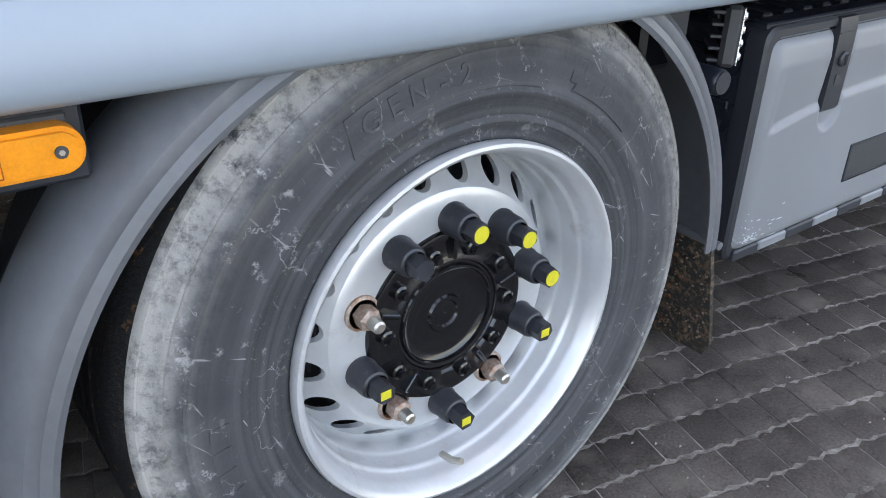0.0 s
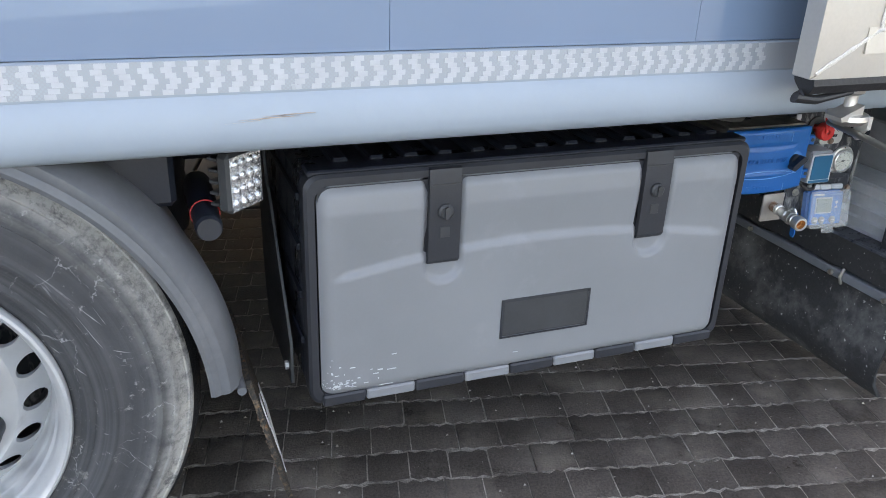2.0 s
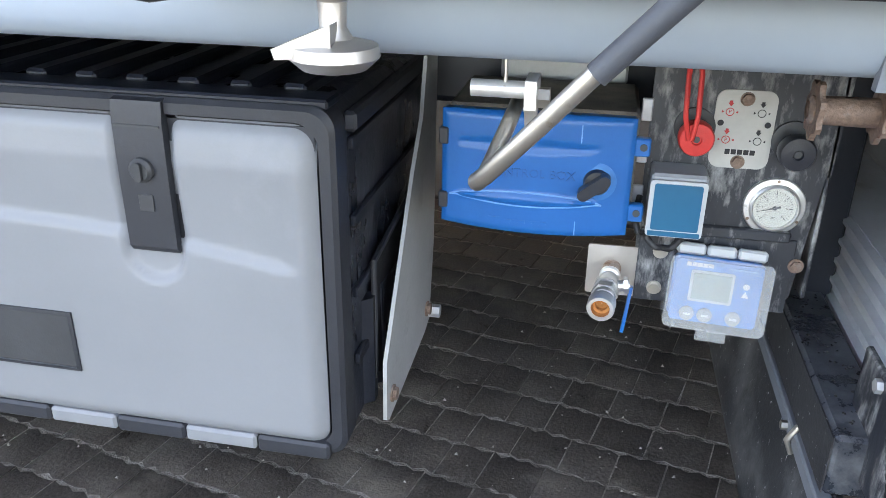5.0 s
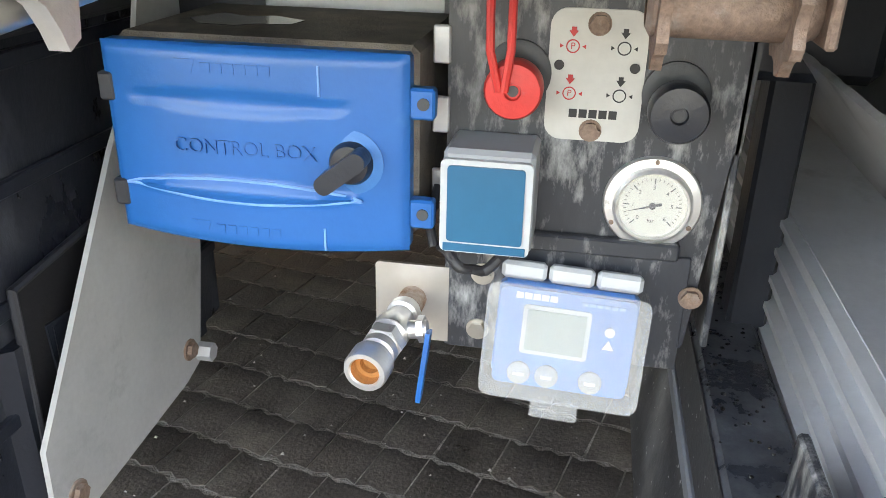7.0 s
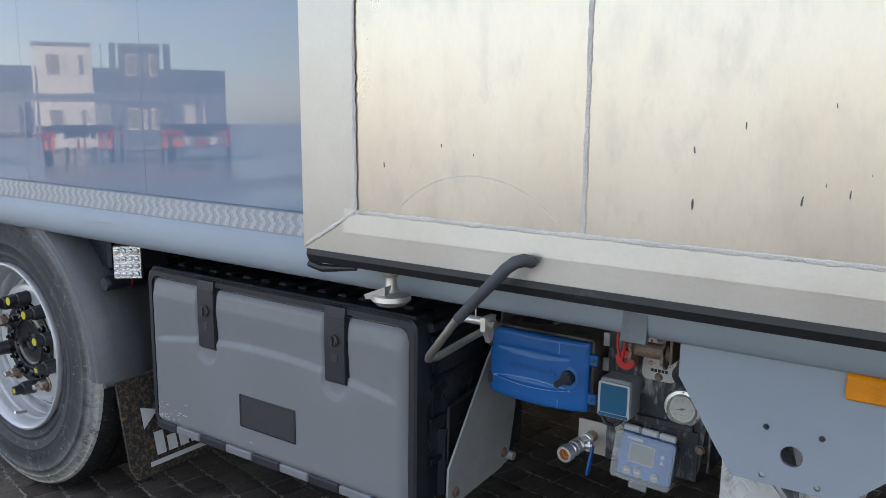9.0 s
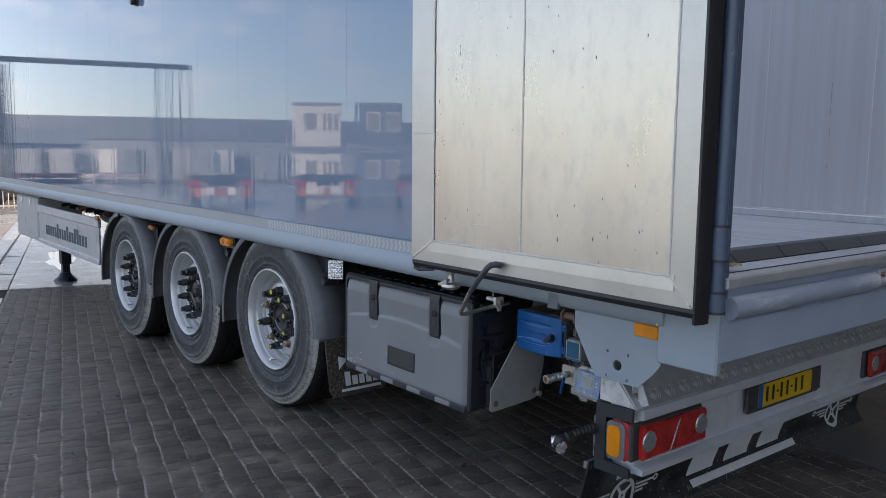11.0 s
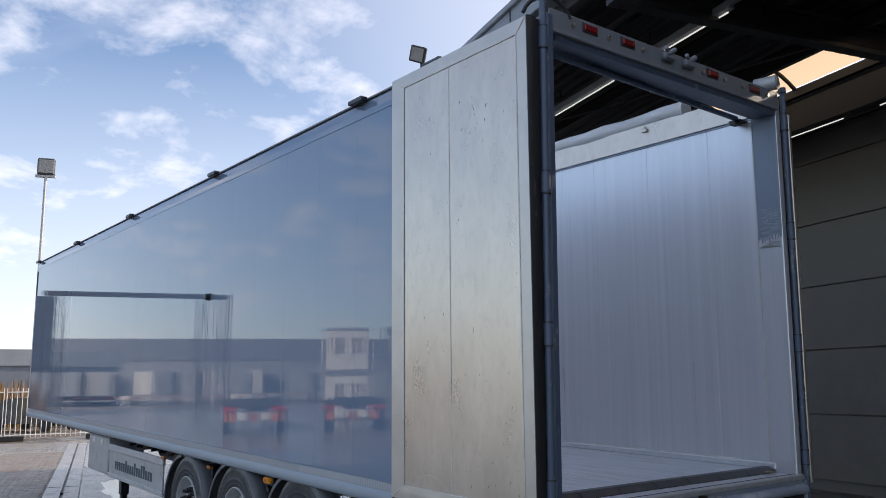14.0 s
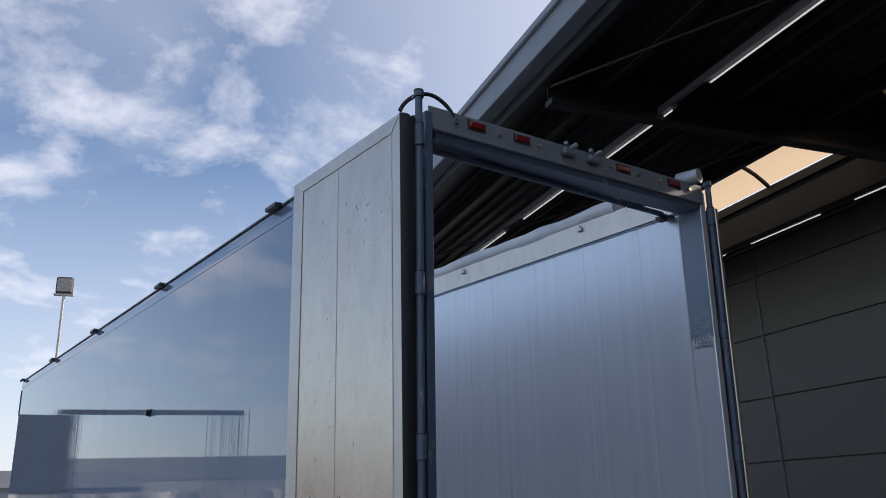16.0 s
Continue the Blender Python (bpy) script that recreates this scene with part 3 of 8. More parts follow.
def tape_material():
    """Prismatic tape: rows of tiny pale cells between grey walls."""
    m = M["tape"].copy()
    m.name = "prismatic_tape"
    M["tape"] = m
    n, l = m.node_tree.nodes, m.node_tree.links
    p = n["Principled BSDF"]
    tc = n.new("ShaderNodeTexCoord")
    sep = n.new("ShaderNodeSeparateXYZ")
    l.new(tc.outputs["Object"], sep.inputs[0])
    cmb = n.new("ShaderNodeCombineXYZ")
    l.new(sep.outputs["X"], cmb.inputs[0]); l.new(sep.outputs["Z"], cmb.inputs[1])
    turn = n.new("ShaderNodeMapping")
    turn.inputs["Rotation"].default_value = (0, 0, radians(45))
    l.new(cmb.outputs[0], turn.inputs["Vector"])
    v = n.new("ShaderNodeTexVoronoi")
    v.voronoi_dimensions = "2D"
    v.inputs["Scale"].default_value, v.inputs["Randomness"].default_value = 210.0, 0.12
    l.new(turn.outputs[0], v.inputs["Vector"])
    r = n.new("ShaderNodeMapRange")
    r.inputs[1].default_value, r.inputs[2].default_value = 0.30, 0.48
    l.new(v.outputs["Distance"], r.inputs[0])
    x = n.new("ShaderNodeMix"); x.data_type = "RGBA"
    x.inputs["B"].default_value = (0.37, 0.39, 0.42, 1)
    old = p.inputs["Base Color"].links[0].from_socket
    l.new(r.outputs[0], x.inputs["Factor"]); l.new(old, x.inputs["A"])
    l.new(x.outputs["Result"], p.inputs["Base Color"])


tape_material()


def skylight_material():
    m = bpy.data.materials.new("translucent_skylight")
    m.use_nodes = True
    n, l = m.node_tree.nodes, m.node_tree.links
    n.remove(n["Principled BSDF"])
    t = n.new("ShaderNodeBsdfTranslucent")
    t.inputs["Color"].default_value = (0.70, 0.55, 0.37, 1)
    d = n.new("ShaderNodeBsdfDiffuse")
    d.inputs["Color"].default_value = (0.55, 0.48, 0.38, 1)
    x = n.new("ShaderNodeMixShader")
    x.inputs[0].default_value = 0.25
    l.new(t.outputs[0], x.inputs[1]); l.new(d.outputs[0], x.inputs[2])
    l.new(x.outputs[0], n["Material Output"].inputs[0])
    return m


M["skylight"] = skylight_material()


# ---- mesh helpers ----
class Shape:
    """Collects vertices and faces of one mesh."""

    def __init__(self):
        self.v, self.f = [], []

    def add(self, verts, faces):
        k = len(self.v)
        self.v += [tuple(p) for p in verts]
        self.f += [tuple(i + k for i in q) for q in faces]
        return self

    def box(self, x0, x1, y0, y1, z0, z1, b=0.0):
        c, h = ((x0 + x1) / 2, (y0 + y1) / 2, (z0 + z1) / 2), (abs(x1 - x0) / 2, abs(y1 - y0) / 2, abs(z1 - z0) / 2)
        b = min(b, *(0.49 * 2 * k / 2 for k in h))
        sg = [(i, j, k) for i in (-1, 1) for j in (-1, 1) for k in (-1, 1)]
        if b <= 0:
            vs = [tuple(c[a] + s[a] * h[a] for a in range(3)) for s in sg]
            return self.add(vs, [(0, 1, 3, 2), (4, 6, 7, 5), (0, 4, 5, 1), (2, 3, 7, 6), (0, 2, 6, 4), (1, 5, 7, 3)])
        vs, at = [], {}
        for s in sg:
            for a in range(3):
                at[s, a] = len(vs)
                vs.append(tuple(c[q] + s[q] * (h[q] if q == a else h[q] - b) for q in range(3)))
        fs = []
        for a in range(3):
            p, q = [k for k in range(3) if k != a]
            for s in (-1, 1):
                ring = []
                for i, j in ((-1, -1), (1, -1), (1, 1), (-1, 1)):
                    t = [0, 0, 0]
                    t[a], t[p], t[q] = s, i, j
                    ring.append(at[tuple(t), a])
                fs.append(tuple(ring))
        for a in range(3):
            p, q = [k for k in range(3) if k != a]
            for i in (-1, 1):
                for j in (-1, 1):
                    e = []
                    for s in (-1, 1):
                        t = [0, 0, 0]
                        t[a], t[p], t[q] = s, i, j
                        e.append(tuple(t))
                    fs.append((at[e[0], p], at[e[1], p], at[e[1], q], at[e[0], q]))
        fs += [(at[s, 0], at[s, 1], at[s, 2]) for s in sg]
        return self.add(vs, fs)

    def rod(self, a, b, r, r2=None, seg=16, caps=True, twist=0.0):
        a, b = Vector(a), Vector(b)
        r2 = r if r2 is None else r2
        q = (b - a).to_track_quat("Z", "Y")
        vs = []
        for end, rad in ((a, r), (b, r2)):
            vs += [end + q @ Vector((rad * math.cos(2 * math.pi * i / seg + twist), rad * math.sin(2 * math.pi * i / seg + twist), 0)) for i in range(seg)]
        fs = [(i, (i + 1) % seg, seg + (i + 1) % seg, seg + i) for i in range(seg)]
        if caps:
            fs += [tuple(range(seg))[::-1], tuple(range(seg, 2 * seg))]
        return self.add(vs, fs)

    def pipe(self, pts, r, seg=12, caps=True):
        """A round bar along a line of points."""
        pts = [Vector(p) for p in pts]
        vs, up = [], None
        for i, p in enumerate(pts):
            d = (pts[min(i + 1, len(pts) - 1)] - pts[max(i - 1, 0)]).normalized()
            if up is None:
                up = d.orthogonal().normalized()
            up = (up - d * up.dot(d)).normalized()
            side = d.cross(up)
            rad = r[i] if isinstance(r, (list, tuple)) else r
            vs += [p + rad * (math.cos(2 * math.pi * k / seg) * up + math.sin(2 * math.pi * k / seg) * side) for k in range(seg)]
        fs = [(i * seg + k, i * seg + (k + 1) % seg, (i + 1) * seg + (k + 1) % seg, (i + 1) * seg + k) for i in range(len(pts) - 1) for k in range(seg)]
        if caps:
            fs += [tuple(range(seg))[::-1], tuple(range((len(pts) - 1) * seg, len(pts) * seg))]
        return self.add(vs, fs)

    def turned(self, profile, axis="y", seg=48, at=(0, 0, 0), close=False, arc=(0, 2 * math.pi)):
        """A turned body: profile of (radius, along)."""
        full = abs(arc[1] - arc[0] - 2 * math.pi) < 1e-6
        n = seg if full else seg + 1
        vs = []
        for i in range(n):
            a = arc[0] + (arc[1] - arc[0]) * i / seg
            for r, h in profile:
                c, s = r * math.cos(a), r * math.sin(a)
                p = {"y": (c, h, s), "x": (h, c, s), "z": (c, s, h)}[axis]
                vs.append((p[0] + at[0], p[1] + at[1], p[2] + at[2]))
        m = len(profile)
        fs = []
        for i in range(seg if not full else n):
            j = (i + 1) % n
            for k in range(m if close else m - 1):
                k2 = (k + 1) % m
                fs.append((i * m + k, j * m + k, j * m + k2, i * m + k2))
        if not full and close:
            fs += [tuple(range(m)), tuple(range((n - 1) * m, n * m))[::-1]]
        return self.add(vs, fs)

    def slab(self, poly, axis, a, b):
        """A flat plate: polygon in the other two axes, from a to b along axis."""
        def put(p, h):
            return {"x": (h, p[0], p[1]), "y": (p[0], h, p[1]), "z": (p[0], p[1], h)}[axis]
        n = len(poly)
        vs = [put(p, a) for p in poly] + [put(p, b) for p in poly]
        fs = [tuple(range(n)), tuple(range(n, 2 * n))[::-1]] + [(i, (i + 1) % n, n + (i + 1) % n, n + i) for i in range(n)]
        return self.add(vs, fs)

    def moved(self, m):
        self.v = [tuple(m @ Vector(p)) for p in self.v]
        return self

    def mesh(self, name, mats, fix=True, angle=35):
        me = bpy.data.meshes.new(name)
        me.from_pydata(self.v, [], self.f)
        if fix:
            bm = bmesh.new()
            bm.from_mesh(me)
            bmesh.ops.recalc_face_normals(bm, faces=bm.faces)
            bm.to_mesh(me)
            bm.free()
        me.polygons.foreach_set("use_smooth", [True] * len(me.polygons))
        me.set_sharp_from_angle(angle=radians(angle))
        for k in mats if isinstance(mats, (list, tuple)) else [mats]:
            me.materials.append(M[k])
        me.update()
        return me


def part(name, shape, mats, parent, label="", kind=""):
    """Links one mesh as a part under a thing or under a part."""
    me = shape if isinstance(shape, bpy.types.Mesh) else shape.mesh(name, mats)
    ob = new(name, me)
    ob.parent = parent
    return tagged(ob, label, kind=kind)


def thing(name, label, category, group="", kind="", m=None):
    ob = new(name)
    if m is not None:
        ob.matrix_basis = m
    return tagged(ob, label, category, group, kind)


def solid(name, shape, mats, label, category="", group="", kind="", m=None, fix=True):
    ob = new(name, shape.mesh(name, mats, fix))
    if m is not None:
        ob.matrix_basis = m
    return tagged(ob, label, category, group, kind)


def text_mesh(words, size, mat, depth=0.0006):
    cu = bpy.data.curves.new("lettering", "FONT")
    cu.body, cu.size, cu.extrude, cu.align_x, cu.align_y = words, size, depth, "CENTER", "CENTER"
    cu.resolution_u = 3
    tmp = bpy.data.objects.new("lettering", cu)
    scene.collection.objects.link(tmp)
    me = bpy.data.meshes.new_from_object(tmp)
    bpy.data.objects.remove(tmp)
    me.materials.clear()
    me.materials.append(M[mat])
    return me


def letters(words, size, mat, parent, m, depth=0.0006, name="lettering"):
    ob = new(name, text_mesh(words, size, mat, depth))
    ob.parent = parent
    ob.matrix_basis = m
    return ob


def face_y(x, y, z, tilt=0.0):
    """Pose for flat print on a face that looks towards -y."""
    return pose(x, y, z, 90 + tilt, 0, 0)


def rounded(x0, x1, z0, z1, r, n=5):
    out = []
    for cx, cz, a0 in ((x1 - r, z0 + r, -90), (x1 - r, z1 - r, 0), (x0 + r, z1 - r, 90), (x0 + r, z0 + r, 180)):
        out += [(cx + r * math.cos(radians(a0 + 90 * i / n)), cz + r * math.sin(radians(a0 + 90 * i / n))) for i in range(n + 1)]
    return out


# ---- the lie of the yard: its lines run 14 degrees off the trailer ----
YARD = pose(0, 0, 0, 0, 0, -14)          # u along the yard's lines, v towards the hall
NOSE_UP = 1.536                          # degrees by which the parked trailer's nose stands high
# ---- the trailer: x to its rear, y across from its near side, z up ----
trailer = thing("semi_trailer", "grey-blue walking floor semi-trailer with its rear doors swung open", "trailer", m=pose(0, 0, 0, 0, NOSE_UP, 0))
FRONT, REAR, WIDE = -11.35, 3.0, 2.49
P = 0.6145
# side panels, each a plank of its own
seams = [1.492 - P * k for k in range(-2, 21)]
edges = sorted([x for x in seams if FRONT + 0.1 < x < 2.75] + [FRONT + 0.03, 2.82])
for a, b in zip(edges, edges[1:]):
    part("side_panel", Shape().box(a + 0.0003, b - 0.0003, 0.0, 0.03, 1.1405, 3.842, 0.0007), "panel", trailer, "glossy grey-blue side panel")
    part("side_panel", Shape().box(a + 0.0008, b - 0.0008, WIDE - 0.03, WIDE, 1.1405, 3.842, 0.0012), "panel", trailer)
# inner lining
for y0, y1 in ((0.031, 0.05), (WIDE - 0.05, WIDE - 0.031)):
    step, x = 0.62, FRONT + 0.06
    while x < 2.755:
        part("lining_plank", Shape().box(x, min(x + step, 2.755) - 0.001, y0, y1, 1.18, 3.855, 0.001), "alu_inner", trailer, "brushed aluminium inner wall plank")
        x += step
part("floor_edge_strip", Shape().box(FRONT + 0.06, 2.80, WIDE - 0.075, WIDE - 0.0505, 1.19, 1.236, 0.006), "alu_inner", trailer, "aluminium strip along the floor's edge")
part("edge_bead", Shape().pipe([(x * 0.5 - 11.0, WIDE - 0.0515, 1.239) for x in range(28)], 0.005, 8), "weld", trailer)
part("front_wall", Shape().box(FRONT, FRONT + 0.05, 0.0, WIDE, 0.98, 3.955, 0.01), "panel", trailer)
part("front_corner_profile", Shape().box(FRONT - 0.02, FRONT + 0.03, -0.012, 0.03, 3.30, 3.80, 0.01), "black_plastic", trailer)

# bottom side rails with a rounded belly, and the tape ledge
def rail(y, s):
    prof = [(0.0, 1.139), (-0.006, 1.136), (-0.006, 1.080), (-0.011, 1.074), (-0.019, 1.055), (-0.023, 1.028), (-0.022, 1.008), (-0.015, 0.993), (-0.004, 0.985), (0.02, 0.982), (0.06, 0.983), (0.06, 1.139)]
    sh = Shape()
    n = len(prof)
    vs = [(x, y + s * p[0], p[1]) for x in (FRONT - 0.01, 2.80) for p in prof]
    sh.add(vs, [(i, (i + 1) % n, n + (i + 1) % n, n + i) for i in range(n)] + [tuple(range(n)), tuple(range(n, 2 * n))[::-1]])
    return sh
side_rail = part("side_rail", rail(0, 1), "paint", trailer, "light grey-blue bottom side rail")
part("side_rail", rail(WIDE, -1), "paint", trailer)
for y, s in ((0.0, 1), (WIDE, -1)):
    top_prof = Shape().slab([(0.06, 3.842), (-0.004, 3.842), (-0.004, 3.946), (0.004, 3.964), (0.02, 3.971), (0.06, 3.971)], "x", FRONT, 2.86)
    top_prof.v = [(p[0], y + s * p[1], p[2]) for p in top_prof.v]
    part("top_rail", top_prof, "panel", trailer, "grey-blue top rail")
    lip = Shape().box(FRONT, 2.86, y - 0.009 * s, y + 0.03 * s, 3.973, 3.988, 0.004)
    part("rail_lip", lip, "rail_grey", side_rail)

# reflective tape along the rail
tape = part("reflective_tape", Shape().box(FRONT + 0.1, 2.78, -0.0072, -0.0062, 1.084, 1.136), "tape", trailer, "pale reflective tape strip")
cells = Shape()
for i in range(49):
    for j in range(6):
        x, z = 0.05 + i * 0.033 + (0.0, 0.006, 0.012, 0.006)[j % 4], 1.0846 + j * 0.0085
        cells.slab([(x, z), (x + 0.0165, z), (x + 0.0165, z + 0.0083), (x, z + 0.0083)], "y", -0.0083, -0.0073)
part("tape_pattern", cells, "tape_cell", tape, "chequered silver reflecting cells", "stuff")
scr = Shape()
for k in range(5):
    x, z = 0.60 + 0.02 * k, 1.037 + 0.0022 * k + 0.002 * (k % 2)
    scr.slab([(x, z), (x + 0.055 + 0.012 * (k % 3), z + 0.0030), (x + 0.055, z + 0.0033), (x + 0.01, z + 0.0006)], "y", -0.0225 + 0.0005 * (k % 2), -0.0155)
part("scratch", scr, "scratch", side_rail, "rust-coloured scratches on the paint")
part("bare_patch", Shape().slab([(2.298, 0.976), (2.346, 0.976), (2.348, 1.030), (2.302, 1.033)], "y", -0.0242, -0.010), "patch", side_rail, "dark grey patch of old glue")

# black door catch fixed to the side
catch = part("door_catch", Shape().turned([(0.001, -0.052), (0.026, -0.050), (0.034, -0.040), (0.030, -0.014), (0.040, -0.008), (0.040, 0.0)], "y", 24, at=(-2.118, 0, 2.661)), "black_plastic", trailer, "small black rubber door catch on the side panel")
part("catch_plate", Shape().box(-2.163, -2.073, -0.006, -0.0005, 2.628, 2.694, 0.002), "lamp_dark", catch)

# clips of the roof sheet along the top rail
clip = Shape().box(-0.10, 0.10, -0.05, 0.015, -0.012, 0.022, 0.006).box(-0.05, 0.14, -0.065, -0.03, -0.03, 0.004, 0.006).rod((-0.11, -0.02, 0.012), (0.12, -0.02, -0.012), 0.014)
clip_me = clip.mesh("sheet_clip", "black_plastic")
for x in (1.9, 0.9, -2.095, -5.135, -8.135, -11.22):
    c = part("sheet_clip", clip_me, None, trailer, "black roof sheet clip")
    c.matrix_basis = pose(x, -0.005, 3.984)

# floor of moving planks, threshold and chassis
for k in range(21):
    y = 0.06 + k * 0.1143
    part("floor_plank", Shape().box(FRONT + 0.06, 2.655, y + 0.001, y + 0.1128, 1.165, 1.19, 0.003), "alu_floor", trailer, "aluminium walking floor plank")
for k in range(7):
    y = 0.065 + k * 0.338
    part("threshold", Shape().slab([(2.66, 1.166), (2.70, 1.206), (2.762, 1.208), (2.798, 1.170)], "y", y + 0.003, y + 0.335), "rail_dark", trailer, "worn dark grey threshold piece")
for k in range(7):
    y = 0.08 + k * 0.335
    part("threshold_plate", Shape().box(2.802, 2.93, y, y + 0.33, 1.150, 1.168, 0.003), "alu_floor", trailer, "scuffed aluminium threshold plate")
# shade under the trailer is painted in: beams, members and belly plate are black
for y in (0.62, 1.82):
    part("chassis_beam", Shape().box(FRONT + 0.8, 2.55, y - 0.06, y + 0.06, 0.80, 1.10, 0.012), "black_plastic", trailer, "chassis beam blackened to paint in the shade beneath the trailer")
x = FRONT + 0.5
while x < 2.3:
    part("cross_member", Shape().box(x, x + 0.06, 0.07, WIDE - 0.07, 1.06, 1.16, 0.006), "black_plastic", trailer)
    x += 0.42
part("belly_plate", Shape().box(FRONT + 0.1, 2.70, 0.065, WIDE - 0.065, 1.1605, 1.164), "black_plastic", trailer)

# tarpaulin rolled up on the far top rail, with its crank end
pts, rad = [], []
for i in range(60):
    x = FRONT + 0.1 + i * (2.15 - FRONT - 0.1) / 59
    pts.append((x, WIDE - 0.03 + 0.008 * math.sin(i * 1.7), 4.096 + 0.006 * math.sin(i * 0.9) + 0.005 * math.sin(i * 2.3)))
    rad.append(0.066 + 0.005 * math.sin(i * 1.3) + 0.004 * math.sin(i * 3.1))
part("rolled_tarpaulin", Shape().pipe(pts, rad, 18), "tarp", trailer, "white roof tarpaulin rolled up along the rail")
part("sheet_rail", Shape().slab([(FRONT + 0.1, 3.858), (2.755, 3.858), (2.755, 3.905), (2.30, 4.045), (FRONT + 0.1, 4.045)], "y", WIDE - 0.075, WIDE - 0.052), "alu_door", trailer, "pale aluminium rail under the rolled sheet")
for x in (1.72, 0.03, -1.7):
    part("sheet_hook", Shape().box(x, x + 0.055, WIDE - 0.10, WIDE - 0.076, 3.975, 4.005, 0.004).rod((x + 0.027, WIDE - 0.09, 4.0), (x + 0.027, WIDE - 0.09, 4.03), 0.009, seg=10), "zinc", trailer)

# rear portal: posts, crossbeam with lamps, sill
part("corner_post", Shape().box(2.86, 2.985, 0.0, 0.05, 1.10, 3.97, 0.008), "paint_worn", trailer, "grey-blue rear corner post")
far_post = part("corner_post", Shape().box(2.757, 2.958, WIDE - 0.054, WIDE + 0.01, 1.10, 3.97, 0.006), "alu_inner", trailer, "bare rubbed rear corner post with blue paint left above")
rs = random.Random(14)
ragged = [(2.760 + 0.195 * k / 26, 2.86 + 0.05 * (k / 26) + rs.uniform(-0.035, 0.05)) for k in range(27)]
part("post_paint", Shape().slab([(2.955, 3.966), (2.760, 3.966)] + ragged, "y", WIDE - 0.0556, WIDE - 0.0535), "paint_mid", far_post, "grey-blue paint worn off below")
scuffs = Shape()
rs = random.Random(4)
for k in range(260):
    z = 2.82 + 0.30 * rs.random() ** 1.9
    x = 2.765 + 0.14 * rs.random()
    w = 0.02 + 0.07 * rs.random()
    w = min(w, 2.95 - x)
    scuffs.slab([(x, z), (x + w, z + 0.0012), (x + w * 0.6, z + 0.0026)], "y", WIDE - 0.0562, WIDE - 0.0550)
part("paint_scuffs", scuffs, "alu", far_post, kind="stuff")
part("weld_seam", Shape().pipe([(2.757, WIDE - 0.056, 1.2 + 0.05 * i) for i in range(53)], [0.004 + 0.0012 * (i % 2) for i in range(53)], 8), "weld", far_post)

beam = part("portal_crossbeam", Shape().slab([(2.80, 3.815), (2.985, 3.80), (2.992, 3.81), (2.992, 3.962), (2.81, 3.962), (2.80, 3.95)], "y", 0.085, WIDE - 0.06), "paint_worn", trailer, "grey-blue top crossbeam with lamps")
beam.matrix_basis = pose(-0.030, 0, 0.026)
part("beam_tube", Shape().rod((2.86, 0.06, 3.782), (2.72, WIDE - 0.16, 3.822), 0.020, seg=18), "paint_worn", beam)
part("tube_bracket", Shape().box(2.66, 2.76, WIDE - 0.17, WIDE - 0.06, 3.795, 3.812, 0.004).box(2.68, 2.74, WIDE - 0.19, WIDE - 0.12, 3.770, 3.794, 0.006), "lamp_dark", beam, "dark bracket at the tube's end")
part("lamp_rail", Shape().box(2.988, 3.003, 0.03, WIDE - 0.03, 3.855, 3.985, 0.004), "rail_grey", beam, "pale lamp rail")
part("beam_lip", Shape().box(2.985, 3.018, 0.05, WIDE - 0.05, 3.835, 3.857, 0.004), "rail_grey", beam)
for y in (0.37, 0.72, 1.62, 2.14):
    part("marker_lamp", Shape().box(3.003, 3.022, y - 0.055, y + 0.055, 3.915, 3.955, 0.006), "red_dim", beam, "small red marker lamp")
    part("lamp_bezel", Shape().box(3.003, 3.010, y - 0.068, y + 0.068, 3.905, 3.965, 0.005), "lamp_dark", beam)
for y in (0.22, 0.54, 0.86, 1.5, 1.76, 1.98, 2.3):
    part("bolt", Shape().rod((3.003, y, 3.925), (3.022, y, 3.925), 0.015, seg=6), "zinc", beam)
for y in (1.10, 1.32):
    part("latch_block", Shape().box(3.003, 3.050, y - 0.055, y + 0.055, 3.905, 3.955, 0.012).rod((3.03, y - 0.03, 3.93), (3.045, y + 0.05, 3.985), 0.018).rod((3.02, y + 0.02, 3.95), (3.05, y - 0.05, 3.978), 0.014), "rail_grey", beam, "worn steel door catch")
part("rear_camera_housing", Shape().rod((2.90, 2.33, 4.03), (3.06, 2.37, 4.03), 0.055, seg=20).rod((3.05, 2.368, 4.03), (3.065, 2.372, 4.03), 0.042, seg=20), "alu_dull", beam, "grey cylindrical lamp at the beam's end")
part("corner_cable", Shape().pipe([(2.955 + 0.045 * i / 18, -0.135 + 0.34 * i / 18, 3.925 + 0.03 * i / 18 + 0.125 * math.sin(math.pi * i / 18) ** 0.7) for i in range(19)], 0.012, 10), "rubber", beam, "black looped cable over the corner")

# hinge posts at both rear corners
def hinge_post(x, y, s):
    low = 1.09 if s > 0 else 0.90
    post = part("hinge_tube", Shape().rod((x, y, low), (x, y, 4.05), 0.021, seg=18), "paint_worn", trailer, "grey-blue hinge tube")
    for z0, z1 in ((low - 0.01, low + 0.05), (1.235, 1.337), (2.04, 2.165), (2.878, 3.002), (3.722, 3.852), (4.02, 4.055)):
        part("hinge_knuckle", Shape().rod((x, y, z0), (x, y, z1), 0.0275, seg=18).box(x - 0.085, x, y - 0.008, y + 0.008, z0 + 0.01, z1 - 0.01, 0.003), "paint_worn", post)
        for z in (z0, z1):
            part("hinge_ring", Shape().rod((x, y, z - 0.004), (x, y, z + 0.004), 0.0288, seg=18), "lamp_dark", post)
hinge_post(3.012, -0.065, 1)
